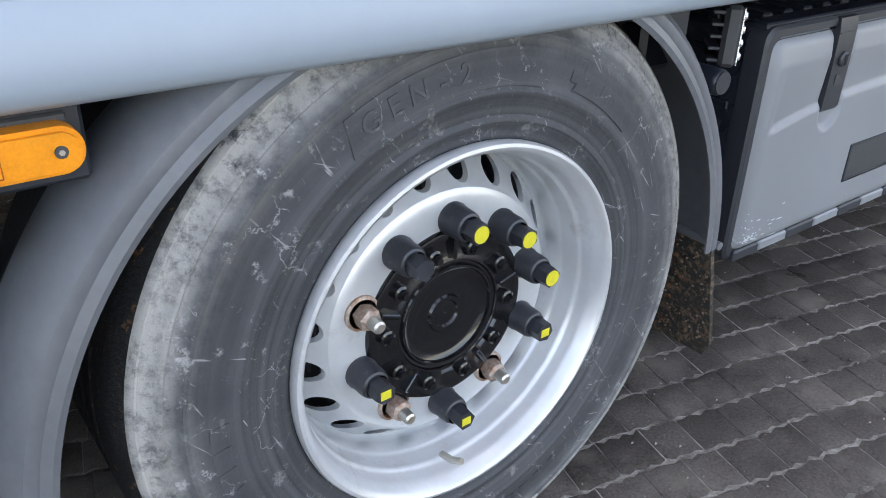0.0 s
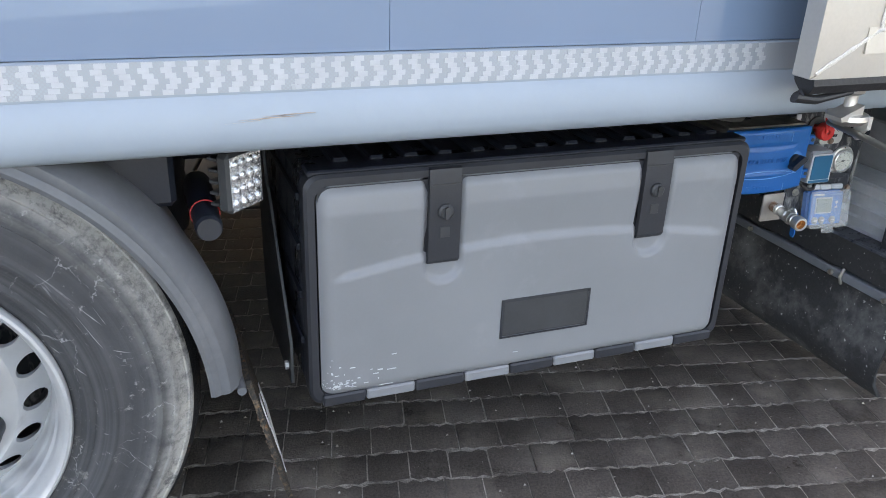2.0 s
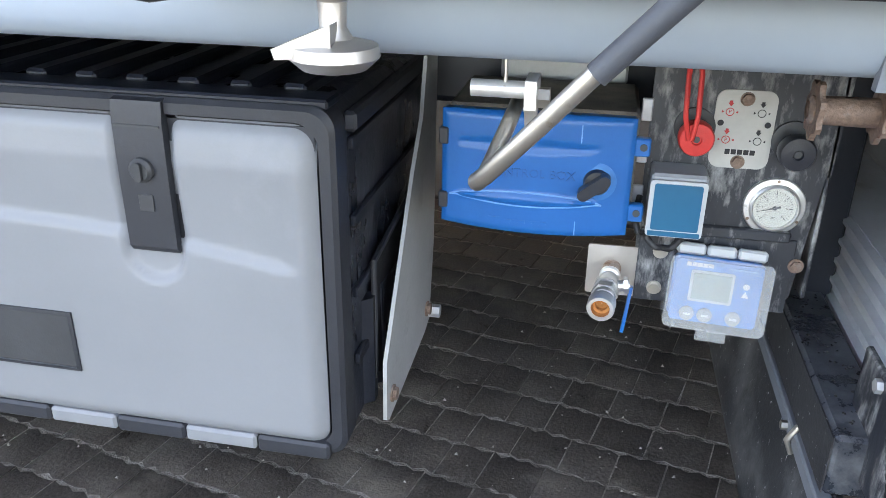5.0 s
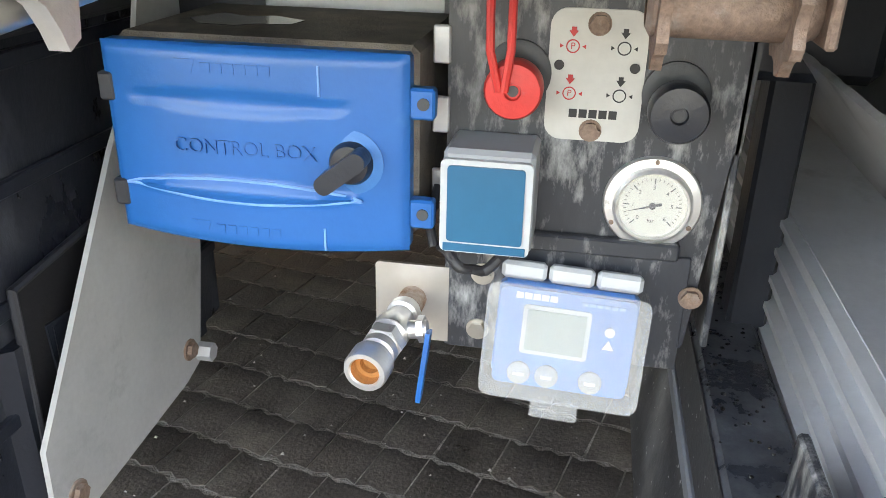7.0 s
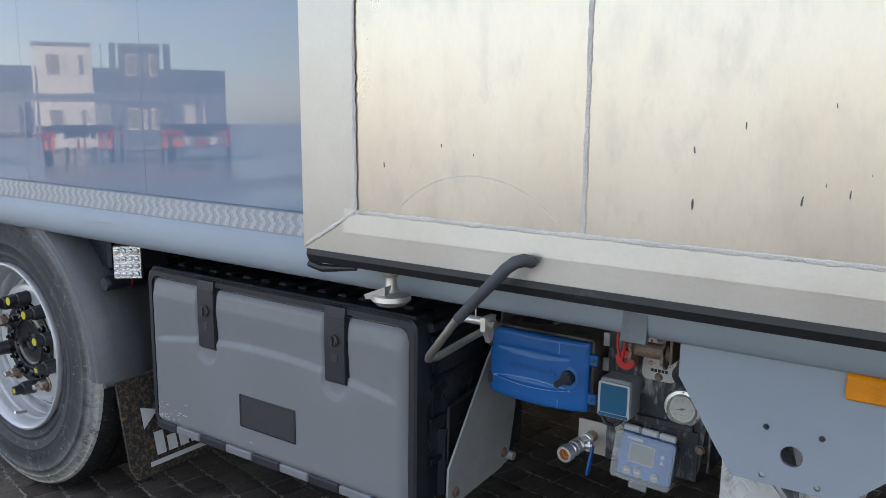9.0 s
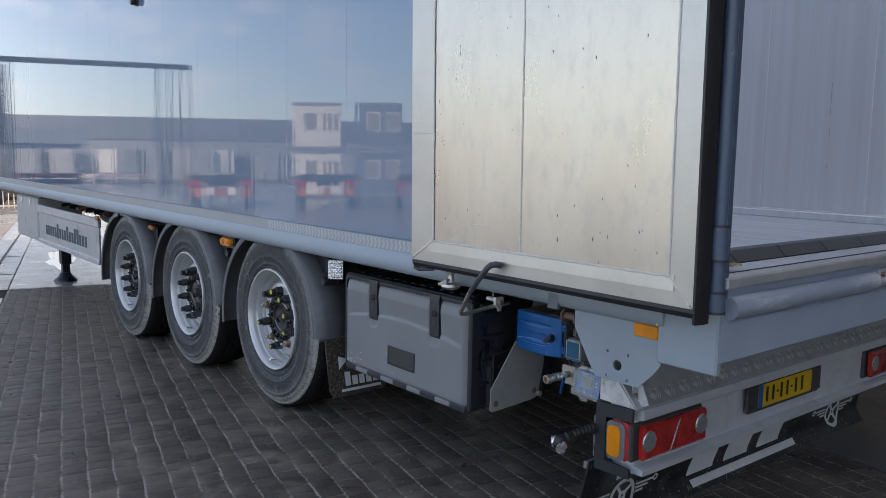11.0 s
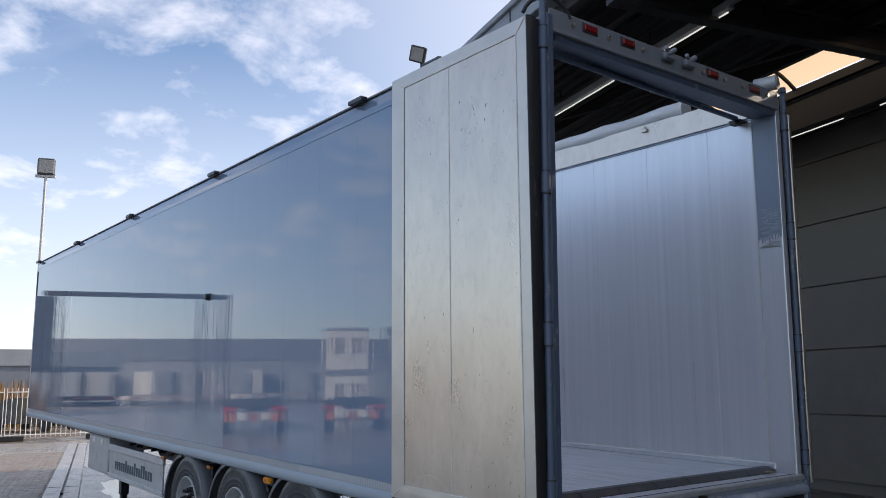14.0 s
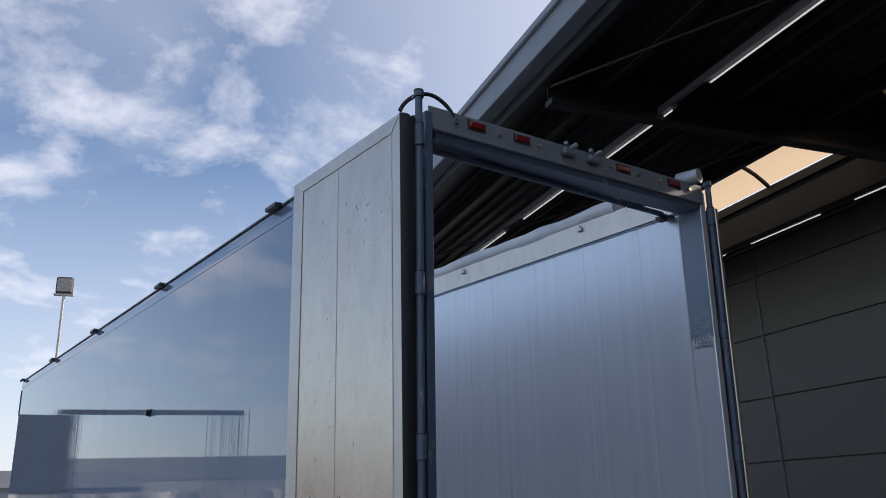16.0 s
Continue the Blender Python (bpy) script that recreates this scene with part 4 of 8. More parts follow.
hinge_post(2.970, WIDE + 0.045, -1)
part("folded_far_door", Shape().box(1.65, 2.98, WIDE + 0.09, WIDE + 0.125, 1.10, 3.86, 0.006), "alu_door", trailer, "open aluminium rear door folded along the far side")

sill = part("rear_sill", Shape().slab([(2.80, 0.90), (2.985, 0.90), (2.995, 0.91), (2.995, 1.03), (2.97, 1.05), (2.97, 1.16), (2.80, 1.16)], "y", 0.0, WIDE), "paint_rear", trailer, "grey-blue rear sill beam")
for y0, y1 in ((0.04, 1.05), (1.50, 2.46)):
    part("sill_bar", Shape().rod((2.99, y0, 1.075), (2.99, y1, 1.075), 0.036, seg=24), "bar_paint", sill, "round buffer bar on the sill")
part("sill_edge", Shape().box(2.93, 2.998, 0.02, WIDE - 0.02, 1.135, 1.172, 0.006), "alu", sill)
# the shade of the gap above the bars, drawn as a black strip
part("sill_seam", Shape().box(2.9305, 2.940, 0.03, WIDE - 0.03, 1.150, 1.1745, 0.002), "rubber", sill, "black strip painting the shade of the gap along the sill")
part("catch_gap", Shape().box(2.972, 2.999, 1.245, 1.31, 1.03, 1.13, 0.004), "rubber", sill, "black slot between the door catches")
for y, d in ((1.165, 1), (1.385, -1)):
    lk = part("lock_catch", Shape().box(2.968, 3.000, y - 0.075, y + 0.075, 1.045, 1.115, 0.006), "alu_dull", sill, "worn steel door lock catch")
    part("catch_eye", Shape().pipe([(3.002 + 0.034 * math.sin(math.pi * i / 10), y + d * (0.02 + 0.05 * i / 10), 1.082) for i in range(11)], 0.011, 10), "clamp_steel", lk)
    part("catch_hook", Shape().pipe([(3.000, y - d * 0.060, 1.070), (3.028, y - d * 0.045, 1.076), (3.036, y - d * 0.010, 1.094), (3.022, y + d * 0.020, 1.108)], [0.014, 0.016, 0.014, 0.008], 10), "alu", lk)
    part("catch_bolt", Shape().rod((3.000, y - d * 0.055, 1.098), (3.010, y - d * 0.055, 1.098), 0.011, seg=6), "rust_nut", lk)
grille = part("sill_grille", Shape().box(2.992, 3.004, 2.06, 2.43, 0.975, 1.045, 0.004), "rubber", sill, "dark slotted sill grille")
for k in range(3):
    part("grille_slat", Shape().box(3.003, 3.012, 2.07, 2.42, 0.984 + k * 0.021, 0.992 + k * 0.021, 0.002), "edge_plastic", grille)
part("corner_gusset", Shape().box(2.775, 2.993, -0.012, 0.02, 0.868, 1.135, 0.006), "paint", trailer, "pale corner plate with a welded edge")
part("gusset_weld", Shape().pipe([(2.775, -0.013, 0.99 + 0.006 * i) for i in range(26)], [0.004 + 0.002 * (i % 2) for i in range(26)], 8), "weld", trailer)
part("corner_gusset", Shape().box(2.775, 2.993, WIDE - 0.02, WIDE + 0.012, 0.868, 1.135, 0.006), "paint", trailer)
leaf = Shape()
for k in range(9):
    a = k * 0.7
    leaf.slab([(2.74 + 0.02 * k + 0.02 * math.sin(a * 3), 0.20 + 0.03 * math.sin(a * 5)), (2.80 + 0.015 * k, 0.22 + 0.03 * math.sin(a * 5)), (2.775 + 0.015 * k, 0.25 + 0.03 * math.sin(a * 5))], "z", 1.17 + 0.002 * k, 1.176 + 0.002 * k)
part("dry_debris", leaf, "bark", trailer, "scrap of dry wood litter", "stuff")
leaf = Shape()
for k in range(9):
    a = k * 0.9
    leaf.slab([(2.68 + 0.02 * k, 2.28 + 0.05 * math.sin(a * 3)), (2.72 + 0.02 * k, 2.30 + 0.05 * math.sin(a * 4)), (2.69 + 0.02 * k, 2.34 + 0.05 * math.sin(a * 4))], "z", 1.17 + 0.002 * k, 1.176 + 0.002 * k)
part("dry_debris", leaf, "bark", trailer, kind="stuff")

# rear door leaf folded along the near side
D0, D1, DB, DT, DY = 1.638, 2.990, 1.094, 3.896, -0.150
door = part("rear_door", Shape().box(D0 + 0.05, D1 - 0.05, DY + 0.008, DY + 0.045, DB + 0.04, DT - 0.04), "alu_door", trailer, "scratched bare aluminium rear door swung open against the side")
door.matrix_basis = pose(2.99, -0.14, 1.09, 0.6, 0, 0.3) @ pose(-2.99, 0.14, -1.09)
FR = 0.145
xs = [D0 + FR, 2.276, D1 - 0.085]
for a, b in zip(xs, xs[1:]):
    part("door_panel", Shape().box(a + 0.0002, b - 0.0002, DY + 0.002, DY + 0.010, DB + 0.088, DT - 0.085, 0.001), "alu_door", door, "dented aluminium door sheet")
fb = 0.012
def mitred(p_out, p_in):
    sh = Shape()
    (a, b), (c, d) = p_out, p_in
    vs = [(a[0], DY, a[1]), (b[0], DY, b[1]), (d[0], DY, d[1]), (c[0], DY, c[1])]
    vs += [(v[0], DY + 0.045, v[2]) for v in vs]
    sh.add(vs, [(0, 1, 2, 3), (4, 5, 6, 7), (0, 1, 5, 4), (1, 2, 6, 5), (2, 3, 7, 6), (3, 0, 4, 7)])
    return part("door_frame_bar", sh, "alu_frame", door, "aluminium door frame bar")
g = 0.0012
OL, OR, OB, OT = D0, D1, DB, DT
IL, IR, IB, IT = D0 + FR, D1 - 0.085, DB + 0.088, DT - 0.085
mitred(((OL + g, OB), (OR - g, OB)), ((IL + g, IB), (IR - g, IB)))
mitred(((OL + g, OT), (OR - g, OT)), ((IL + g, IT), (IR - g, IT)))
mitred(((OL, OB + g), (OL, OT - g)), ((IL, IB + g), (IL, IT - g)))
mitred(((OR, OB + g), (OR, OT - g)), ((IR, IB + g), (IR, IT - g)))
# sloping inner edge of the bottom bar
part("door_frame_slope", Shape().slab([(DY - 0.0045, DB + 0.045), (DY - 0.0005, DB + 0.045), (DY - 0.0005, DB + 0.093), (DY - 0.0012, DB + 0.093)], "x", IL - 0.03, IR + 0.02), "alu_frame", door)
def bead(a, b, r=0.0037):
    n = max(6, int((Vector(b) - Vector(a)).length / 0.011))
    rr = random.Random(int(1000 * (a[0] + a[2])))
    pts = [Vector(a).lerp(Vector(b), i / n) + Vector((rr.uniform(-1, 1), 0, rr.uniform(-1, 1))) * 0.0008 for i in range(n + 1)]
    sh = Shape().pipe(pts, [r * rr.uniform(0.75, 1.5) for _ in pts], 8)
    sh.v = [(p[0], a[1] + 0.55 * (p[1] - a[1]), p[2]) for p in sh.v]
    return sh
YB = DY - 0.0012
for a, b in (((IL, YB, IB), (IL, YB, IT)), ((IR, YB, IB), (IR, YB, IT)), ((IL, YB, IB), (IR, YB, IB)), ((IL, YB, IT), (IR, YB, IT)),
             ((OL + 0.01, YB, OB + 0.01), (IL, YB, IB)), ((OR - 0.01, YB, OB + 0.01), (IR, YB, IB)), ((OL + 0.01, YB, OT - 0.01), (IL, YB, IT)), ((OR - 0.01, YB, OT - 0.01), (IR, YB, IT))):
    part("weld_seam", bead(a, b), "weld", door)
part("weld_seam", bead((2.276, DY + 0.0012, IB), (2.276, DY + 0.0012, IT), 0.0036), "weld", door)
arcs = Shape().pipe([(2.06 + 0.216 * math.cos(radians(38 + 104 * i / 30)), DY + 0.0024, 1.075 + 0.195 * math.sin(radians(38 + 104 * i / 30))) for i in range(31)], 0.0013, 6)
part("scratched_arc", arcs, "weld", door, "arc scratched by the swinging handle")
part("door_scratch", Shape().box(D0 + 0.004, D0 + 0.13, DY - 0.0008, DY + 0.001, 1.612, 1.6145).box(D0 + 0.01, D0 + 0.07, DY - 0.0008, DY + 0.001, 1.655, 1.6565), "alu_dull", door)
dents = Shape()
rs = random.Random(11)
for k in range(96):
    x, z = rs.uniform(1.8, 2.88), 1.24 + 2.35 * rs.random() ** 1.5
    if k < 16:
        x, z = rs.gauss(2.52, 0.10), rs.gauss(3.42, 0.08)
    s = rs.uniform(0.0015, 0.0050) * (1.5 if k % 9 == 0 else 1)
    if k > 45:
        s *= 0.6
    lean = rs.uniform(-0.5, 0.3)
    q = [(x + s * rs.uniform(0.3, 0.8) * math.cos(a) * 0.6 + lean * s * math.sin(a), z + s * rs.uniform(0.7, 2.6) * math.sin(a)) for a in (0, 1.1, 2.2, 3.3, 4.3, 5.4)]
    dents.slab(q, "y", DY + 0.0006, DY + 0.0022)
part("door_scuffs", dents, "ink_grey", door, "dark knocks and scuffs on the door sheet", "stuff")
# rubber seals
seal = part("door_seal", Shape().slab([(DY - 0.002, DB), (DY + 0.05, DB), (DY + 0.045, DB - 0.012), (DY + 0.024, DB - 0.030), (DY + 0.004, DB - 0.028), (DY - 0.004, DB - 0.012)], "x", D0 + 0.01, D1 + 0.012), "rubber", door, "black rubber door seal")
part("door_seal", Shape().slab([(D1, DY), (D1 + 0.012, DY - 0.006), (D1 + 0.024, DY + 0.02), (D1 + 0.02, DY + 0.055), (D1, DY + 0.06)], "z", DB - 0.045, DT), "rubber", door)
part("door_seal", Shape().box(D1 - 0.03, D1 + 0.01, DY + 0.048, -0.05, DB - 0.01, DT, 0.004), "rubber", door)
part("door_seal_tail", Shape().pipe([(D0 + 0.01, DY + 0.02, DB - 0.03), (D0 - 0.003, DY + 0.024, DB - 0.037), (D0 + 0.04, DY + 0.014, DB - 0.042), (D0 + 0.13, DY + 0.016, DB - 0.032)], [0.009, 0.011, 0.009, 0.005], 10), "rubber", door)
# foot that hangs below the door
foot = part("door_rest", Shape().turned([(0.001, 1.062), (0.024, 1.062), (0.022, 1.05), (0.013, 1.044), (0.012, 1.022), (0.018, 1.012), (0.040, 1.006), (0.042, 0.996), (0.030, 0.985), (0.012, 0.981), (0.001, 0.980)], "z", 22, at=(1.823, -0.088, 0)), "alu_frame", door, "cast metal door rest")
part("rest_blade", Shape().slab([(1.775, 1.005), (1.83, 1.028), (1.83, 1.0), (1.778, 0.996)], "y", -0.118, -0.076), "alu_frame", foot)
# handle lever with a rubber sleeve
lever = part("door_lever", Shape().pipe([(2.044, -0.185, 1.026), (2.0, -0.172, 0.975), (1.962, -0.158, 0.932), (1.954, -0.150, 0.923), (1.958, -0.125, 0.921), (1.962, -0.02, 0.932), (1.964, 0.10, 0.940)], 0.0080, 12), "zinc", door, "bent steel door lever")
lever.matrix_basis = pose(0.012, -0.006, -0.011)
part("lever_sleeve", Shape().pipe([(2.172, -0.150, 1.140), (2.170, -0.172, 1.146), (2.160, -0.186, 1.143), (2.146, -0.192, 1.131), (2.10, -0.190, 1.083), (2.044, -0.185, 1.024)], [0.0118, 0.0118, 0.0116, 0.0110, 0.0104, 0.0100], 14), "sleeve", lever, "grey rubber grip sleeve")
clampb = part("lever_clamp", Shape().slab([(0.014, 0.965), (0.058, 0.965), (0.058, 0.942), (0.050, 0.936), (0.046, 0.912), (0.036, 0.907), (0.031, 0.918), (0.023, 0.930), (0.014, 0.936)], "x", 1.976, 1.988), "clamp_steel", trailer, "notched steel lever bracket")
clampb.matrix_basis = pose(0.011, -0.020, 0.0)
part("clamp_bar", Shape().rod((1.92, 0.034, 0.952), (1.981, 0.034, 0.952), 0.009, seg=16), "clamp_steel", clampb)
part("clamp_bolt", Shape().rod((1.985, 0.036, 0.945), (2.0, 0.036, 0.945), 0.011, seg=6), "zinc", clampb)
part("clamp_wire", Shape().rod((1.955, 0.03, 0.96), (1.955, 0.03, 1.0), 0.002, seg=6), "zinc", clampb)
# ---- wheels, mudguards and underside ----
TY_W = 0.385
def tyre_mesh():
    side = [(0.288, 0.040), (0.300, 0.026), (0.309, 0.020), (0.318, 0.018), (0.330, 0.012), (0.333, 0.008), (0.340, 0.008), (0.343, 0.011), (0.372, 0.004),
            (0.375, 0.001), (0.379, 0.001), (0.382, 0.0035), (0.420, 0.0010), (0.448, 0.003), (0.451, 0.0005), (0.456, 0.001), (0.459, 0.0055),
            (0.476, 0.011), (0.479, 0.009), (0.484, 0.011), (0.487, 0.017), (0.503, 0.027), (0.506, 0.026), (0.511, 0.030), (0.514, 0.036), (0.522, 0.048), (0.527, 0.060)]
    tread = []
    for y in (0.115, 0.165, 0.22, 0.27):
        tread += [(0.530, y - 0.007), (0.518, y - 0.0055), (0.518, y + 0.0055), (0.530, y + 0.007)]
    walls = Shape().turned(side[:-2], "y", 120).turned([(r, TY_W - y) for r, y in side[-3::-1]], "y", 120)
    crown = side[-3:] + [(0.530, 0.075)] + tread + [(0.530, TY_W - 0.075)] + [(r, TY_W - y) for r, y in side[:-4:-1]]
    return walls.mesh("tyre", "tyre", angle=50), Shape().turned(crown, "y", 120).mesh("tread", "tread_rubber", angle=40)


def rim_mesh():
    sh = Shape()
    barrel = [(0.286, 0.060), (0.300, 0.030), (0.305, 0.020), (0.306, 0.008), (0.303, 0.002), (0.298, 0.001), (0.293, 0.004), (0.289, 0.012), (0.284, 0.022), (0.2805, 0.032),
              (0.2795, 0.046), (0.2765, 0.052), (0.2745, 0.054), (0.2735, 0.060), (0.2730, 0.086), (0.2700, 0.092), (0.2675, 0.095), (0.2665, 0.122), (0.2650, 0.136), (0.262, 0.140)]
    sh.turned(barrel, "y", 96)
    # ring with twenty round hand holes
    n, r1, r2 = 20, 0.262, 0.212
    def yy(r):
        return 0.080 + 0.060 * (r - 0.212) / 0.050
    k = 16
    for i in range(n):
        a0, a1 = 2 * math.pi * i / n, 2 * math.pi * (i + 1) / n
        am, rc, hr = (a0 + a1) / 2, 0.2375, 0.0200
        outer, inner, back = [], [], []
        for j in range(k):
            th = 2 * math.pi * j / k
            c, s = math.cos(th), math.sin(th)
            m = max(abs(c), abs(s))
            u, w = c / m, s / m
            r = rc + w * ((r1 - rc) if w > 0 else (rc - r2))
            a = am + u * (a1 - a0) / 2
            outer.append((r * math.cos(a), yy(r), r * math.sin(a)))
            rr = rc + hr * s
            aa = am + hr * c / rc
            inner.append((rr * math.cos(aa), yy(rr) - 0.001, rr * math.sin(aa)))
            back.append((rr * math.cos(aa), yy(rr) + 0.012, rr * math.sin(aa)))
        vs = outer + inner + back
        fs = [(j, (j + 1) % k, k + (j + 1) % k, k + j) for j in range(k)] + [(k + j, k + (j + 1) % k, 2 * k + (j + 1) % k, 2 * k + j) for j in range(k)]
        sh.add(vs, fs)
    sh.turned([(0.2122, 0.0802), (0.207, 0.0775), (0.199, 0.0757), (0.190, 0.0750), (0.13, 0.0750)], "y", 96)
    return sh.mesh("rim", "rim", fix=False, angle=40)


def nut_shapes():
    cap = Shape().turned([(0.001, 0.0), (0.030, 0.0), (0.0305, -0.007), (0.0285, -0.011), (0.0275, -0.040), (0.025, -0.047), (0.0215, -0.049), (0.0215, -0.053)], "y", 20)
    cap.rod((0, -0.050, 0), (0, -0.078, 0), 0.0205, 0.0195, 6)
    stud = Shape().turned([(0.001, 0.0), (0.029, 0.0), (0.029, -0.004), (0.024, -0.006)], "y", 20)
    nut = Shape().rod((0, -0.005, 0), (0, -0.027, 0), 0.0185, seg=6).rod((0, -0.027, 0), (0, -0.031, 0), 0.0185, 0.014, 6)
    bolt = Shape().rod((0, -0.026, 0), (0, -0.050, 0), 0.0108, 0.0102, 12).rod((0, -0.050, 0), (0, -0.053, 0), 0.0102, 0.007, 12)
    cap.v = [(0.90 * p[0], 0.90 * p[1], 0.90 * p[2]) for p in cap.v]
    return cap, stud, nut, bolt


cap_s, washer_s, nut_s, bolt_s = nut_shapes()
TYRE, TREAD = tyre_mesh()
RIM = rim_mesh()
CAP, WASHER, NUT, STUD = cap_s.mesh("nut_cap", "cap_plastic"), washer_s.mesh("washer", "rust_nut"), nut_s.mesh("wheel_nut", "rust_nut"), bolt_s.mesh("stud", "zinc")
DOT = Shape().rod((0, -0.0695, 0), (0, -0.0714, 0), 0.0138, seg=16).mesh("cap_dot", "yellow")
HUB = Shape().turned([(0.152, 0.084), (0.152, 0.074), (0.149, 0.069), (0.143, 0.0675), (0.134, 0.070), (0.122, 0.0705), (0.106, 0.069), (0.101, 0.066), (0.097, 0.066), (0.095, 0.070), (0.091, 0.071), (0.088, 0.067), (0.085, 0.067), (0.083, 0.073),
                      (0.076, 0.077), (0.072, 0.078), (0.034, 0.078), (0.031, 0.074), (0.024, 0.074), (0.021, 0.078), (0.001, 0.078)], "y", 72).mesh("hub_cap", "gloss_black")
hb = Shape().rod((0, 0.066, 0), (0, 0.046, 0), 0.0095, 0.009, 6).turned([(0.013, 0.062), (0.013, 0.052), (0.009, 0.050)], "y", 14).rod((0, 0.05, 0), (0, 0.040, 0), 0.006, seg=10)
HUB_BOLT = hb.mesh("hub_bolt", "gloss_black")
HUB_RIB = Shape().box(-0.004, 0.004, 0.042, 0.056, -0.018, 0.018, 0.003).mesh("hub_rib", "gloss_black")
BACK = Shape().turned([(0.264, 0.155), (0.264, 0.325), (0.02, 0.325)], "y", 48).mesh("brake_drum", "panel_black", fix=False)
letters_s = Shape()
for a0, n, r, h in ((66, 3, 0.412, 0.018), (205, 6, 0.412, 0.026), (300, 5, 0.412, 0.022)):
    for i in range(n):
        a = radians(a0 - i * 5.2)
        c, s = math.cos(a), math.sin(a)
        q = []
        for dr, dt in ((-h / 2, -0.011), (-h / 2, 0.011), (h / 2, 0.013), (h / 2, -0.009)):
            q.append(((r + dr) * c - dt * s, (r + dr) * s + dt * c))
        letters_s.slab(q, "y", 0.0001, 0.004)
LETTER_BARS = letters_s.mesh("raised_mark", "tyre")
badge_s = Shape()
for a0, a1, r0, r1 in ((122, 74, 0.386, 0.438), (66, 44, 0.392, 0.434)):
    arc = [(r0 * math.cos(radians(a0 + (a1 - a0) * i / 12)), r0 * math.sin(radians(a0 + (a1 - a0) * i / 12))) for i in range(13)]
    arc += [(r1 * math.cos(radians(a1 + (a0 - a1) * i / 12 - 2)), r1 * math.sin(radians(a1 + (a0 - a1) * i / 12 - 2))) for i in range(13)]
    badge_s.slab(arc, "y", 0.0006, 0.004)
BADGE = badge_s.mesh("smooth_badge", "tyre")
DOT_SMALL = Shape().box(-0.009, 0.009, -0.0712, -0.0695, -0.008, 0.007, 0.002).mesh("cap_dot", "yellow")
TYRE_WORD = [text_mesh(ch, 0.040, "tyre", 0.0016) for ch in "GEN-2"]


def wheel(x, z, y, near=True, bare=(), dots=(), turn=0.0, worn=False):
    w = new("wheel")
    w.parent = trailer
    w.matrix_basis = pose(x, y, z, 0, 0, 0 if near else 180)
    tagged(w, "dusty wide truck tyre on a silver steel rim")
    ty = part("tyre", TYRE, None, w, "scuffed black tyre with pale dust")
    ty.matrix_basis = pose(0, 0, 0, 0, turn, 0)
    part("tread", TREAD, None, ty, "grooved tread flecked with rust, wet and shade put into its dark colour")
    part("rim", RIM, None, w, "silver-painted steel rim with round hand holes")
    if not near:
        return w
    part("brake_drum", BACK, None, w)
    part("raised_mark", LETTER_BARS, None, w, kind="stuff").matrix_basis = pose(0, 0, 0, 0, turn, 0)
    part("smooth_badge", BADGE, None, w).matrix_basis = pose(0, 0, 0, 0, turn, 0)
    for k, me in enumerate(TYRE_WORD):
        a = 116 + turn - 5.2 * k
        ch = part("tyre_letter", me, None, w)
        ch.matrix_basis = pose(0.412 * math.cos(radians(a)), 0.0006, 0.412 * math.sin(radians(a)), 0, 90 - a, 0) @ pose(0, 0, 0, 90, 0, 0)
    part("hub_cap", HUB, None, w, "glossy black hub cap")
    for k in range(10):
        a = radians(70 + 36 * k)
        part("hub_bolt", HUB_BOLT, None, w).matrix_basis = pose(0.119 * math.cos(a), 0.010, 0.119 * math.sin(a))
        b = radians(52 + 36 * k)
        if k % 2:
            part("hub_rib", HUB_RIB, None, w).matrix_basis = pose(0.122 * math.cos(b), 0.017, 0.122 * math.sin(b), 0, 90 - math.degrees(b), 0)
        c = radians(88 - 36 * k)
        px, pz = 0.1675 * math.cos(c), 0.1675 * math.sin(c)
        if k in bare:
            part("washer", WASHER, None, w).matrix_basis = pose(px, 0.075, pz)
            part("wheel_nut", NUT, None, w, "rusty bare wheel nut").matrix_basis = pose(px, 0.075, pz, 0, 17 * k, 0)
            part("stud", STUD, None, w).matrix_basis = pose(px, 0.075, pz)
        else:
            part("nut_cap", CAP, None, w, "black plastic wheel nut cap").matrix_basis = pose(px, 0.075, pz, 0, 23 * k, 0)
            if k in dots:
                part("cap_dot", DOT if k < 3 else DOT_SMALL, None, w, "yellow cap end").matrix_basis = pose(px, 0.075, pz)
    valve = Shape().pipe([(-0.02, 0.05, -0.262), (-0.018, 0.025, -0.258), (-0.012, 0.004, -0.250)], 0.006, 8)
    part("tyre_valve", valve, "zinc", w)
    return w


SLOPE = math.tan(radians(NOSE_UP))
WY = 0.022
# wheel 0 sits at k=0; nuts count clockwise from the top
wheel(0.0, 0.53, WY, bare=(4, 6, 8), dots=(0, 1, 2, 3, 5, 7))
wheel(-1.31, 0.53 - 1.31 * SLOPE, WY, dots=(), turn=140)
wheel(-2.62, 0.53 - 2.62 * SLOPE, WY, dots=(), turn=260)
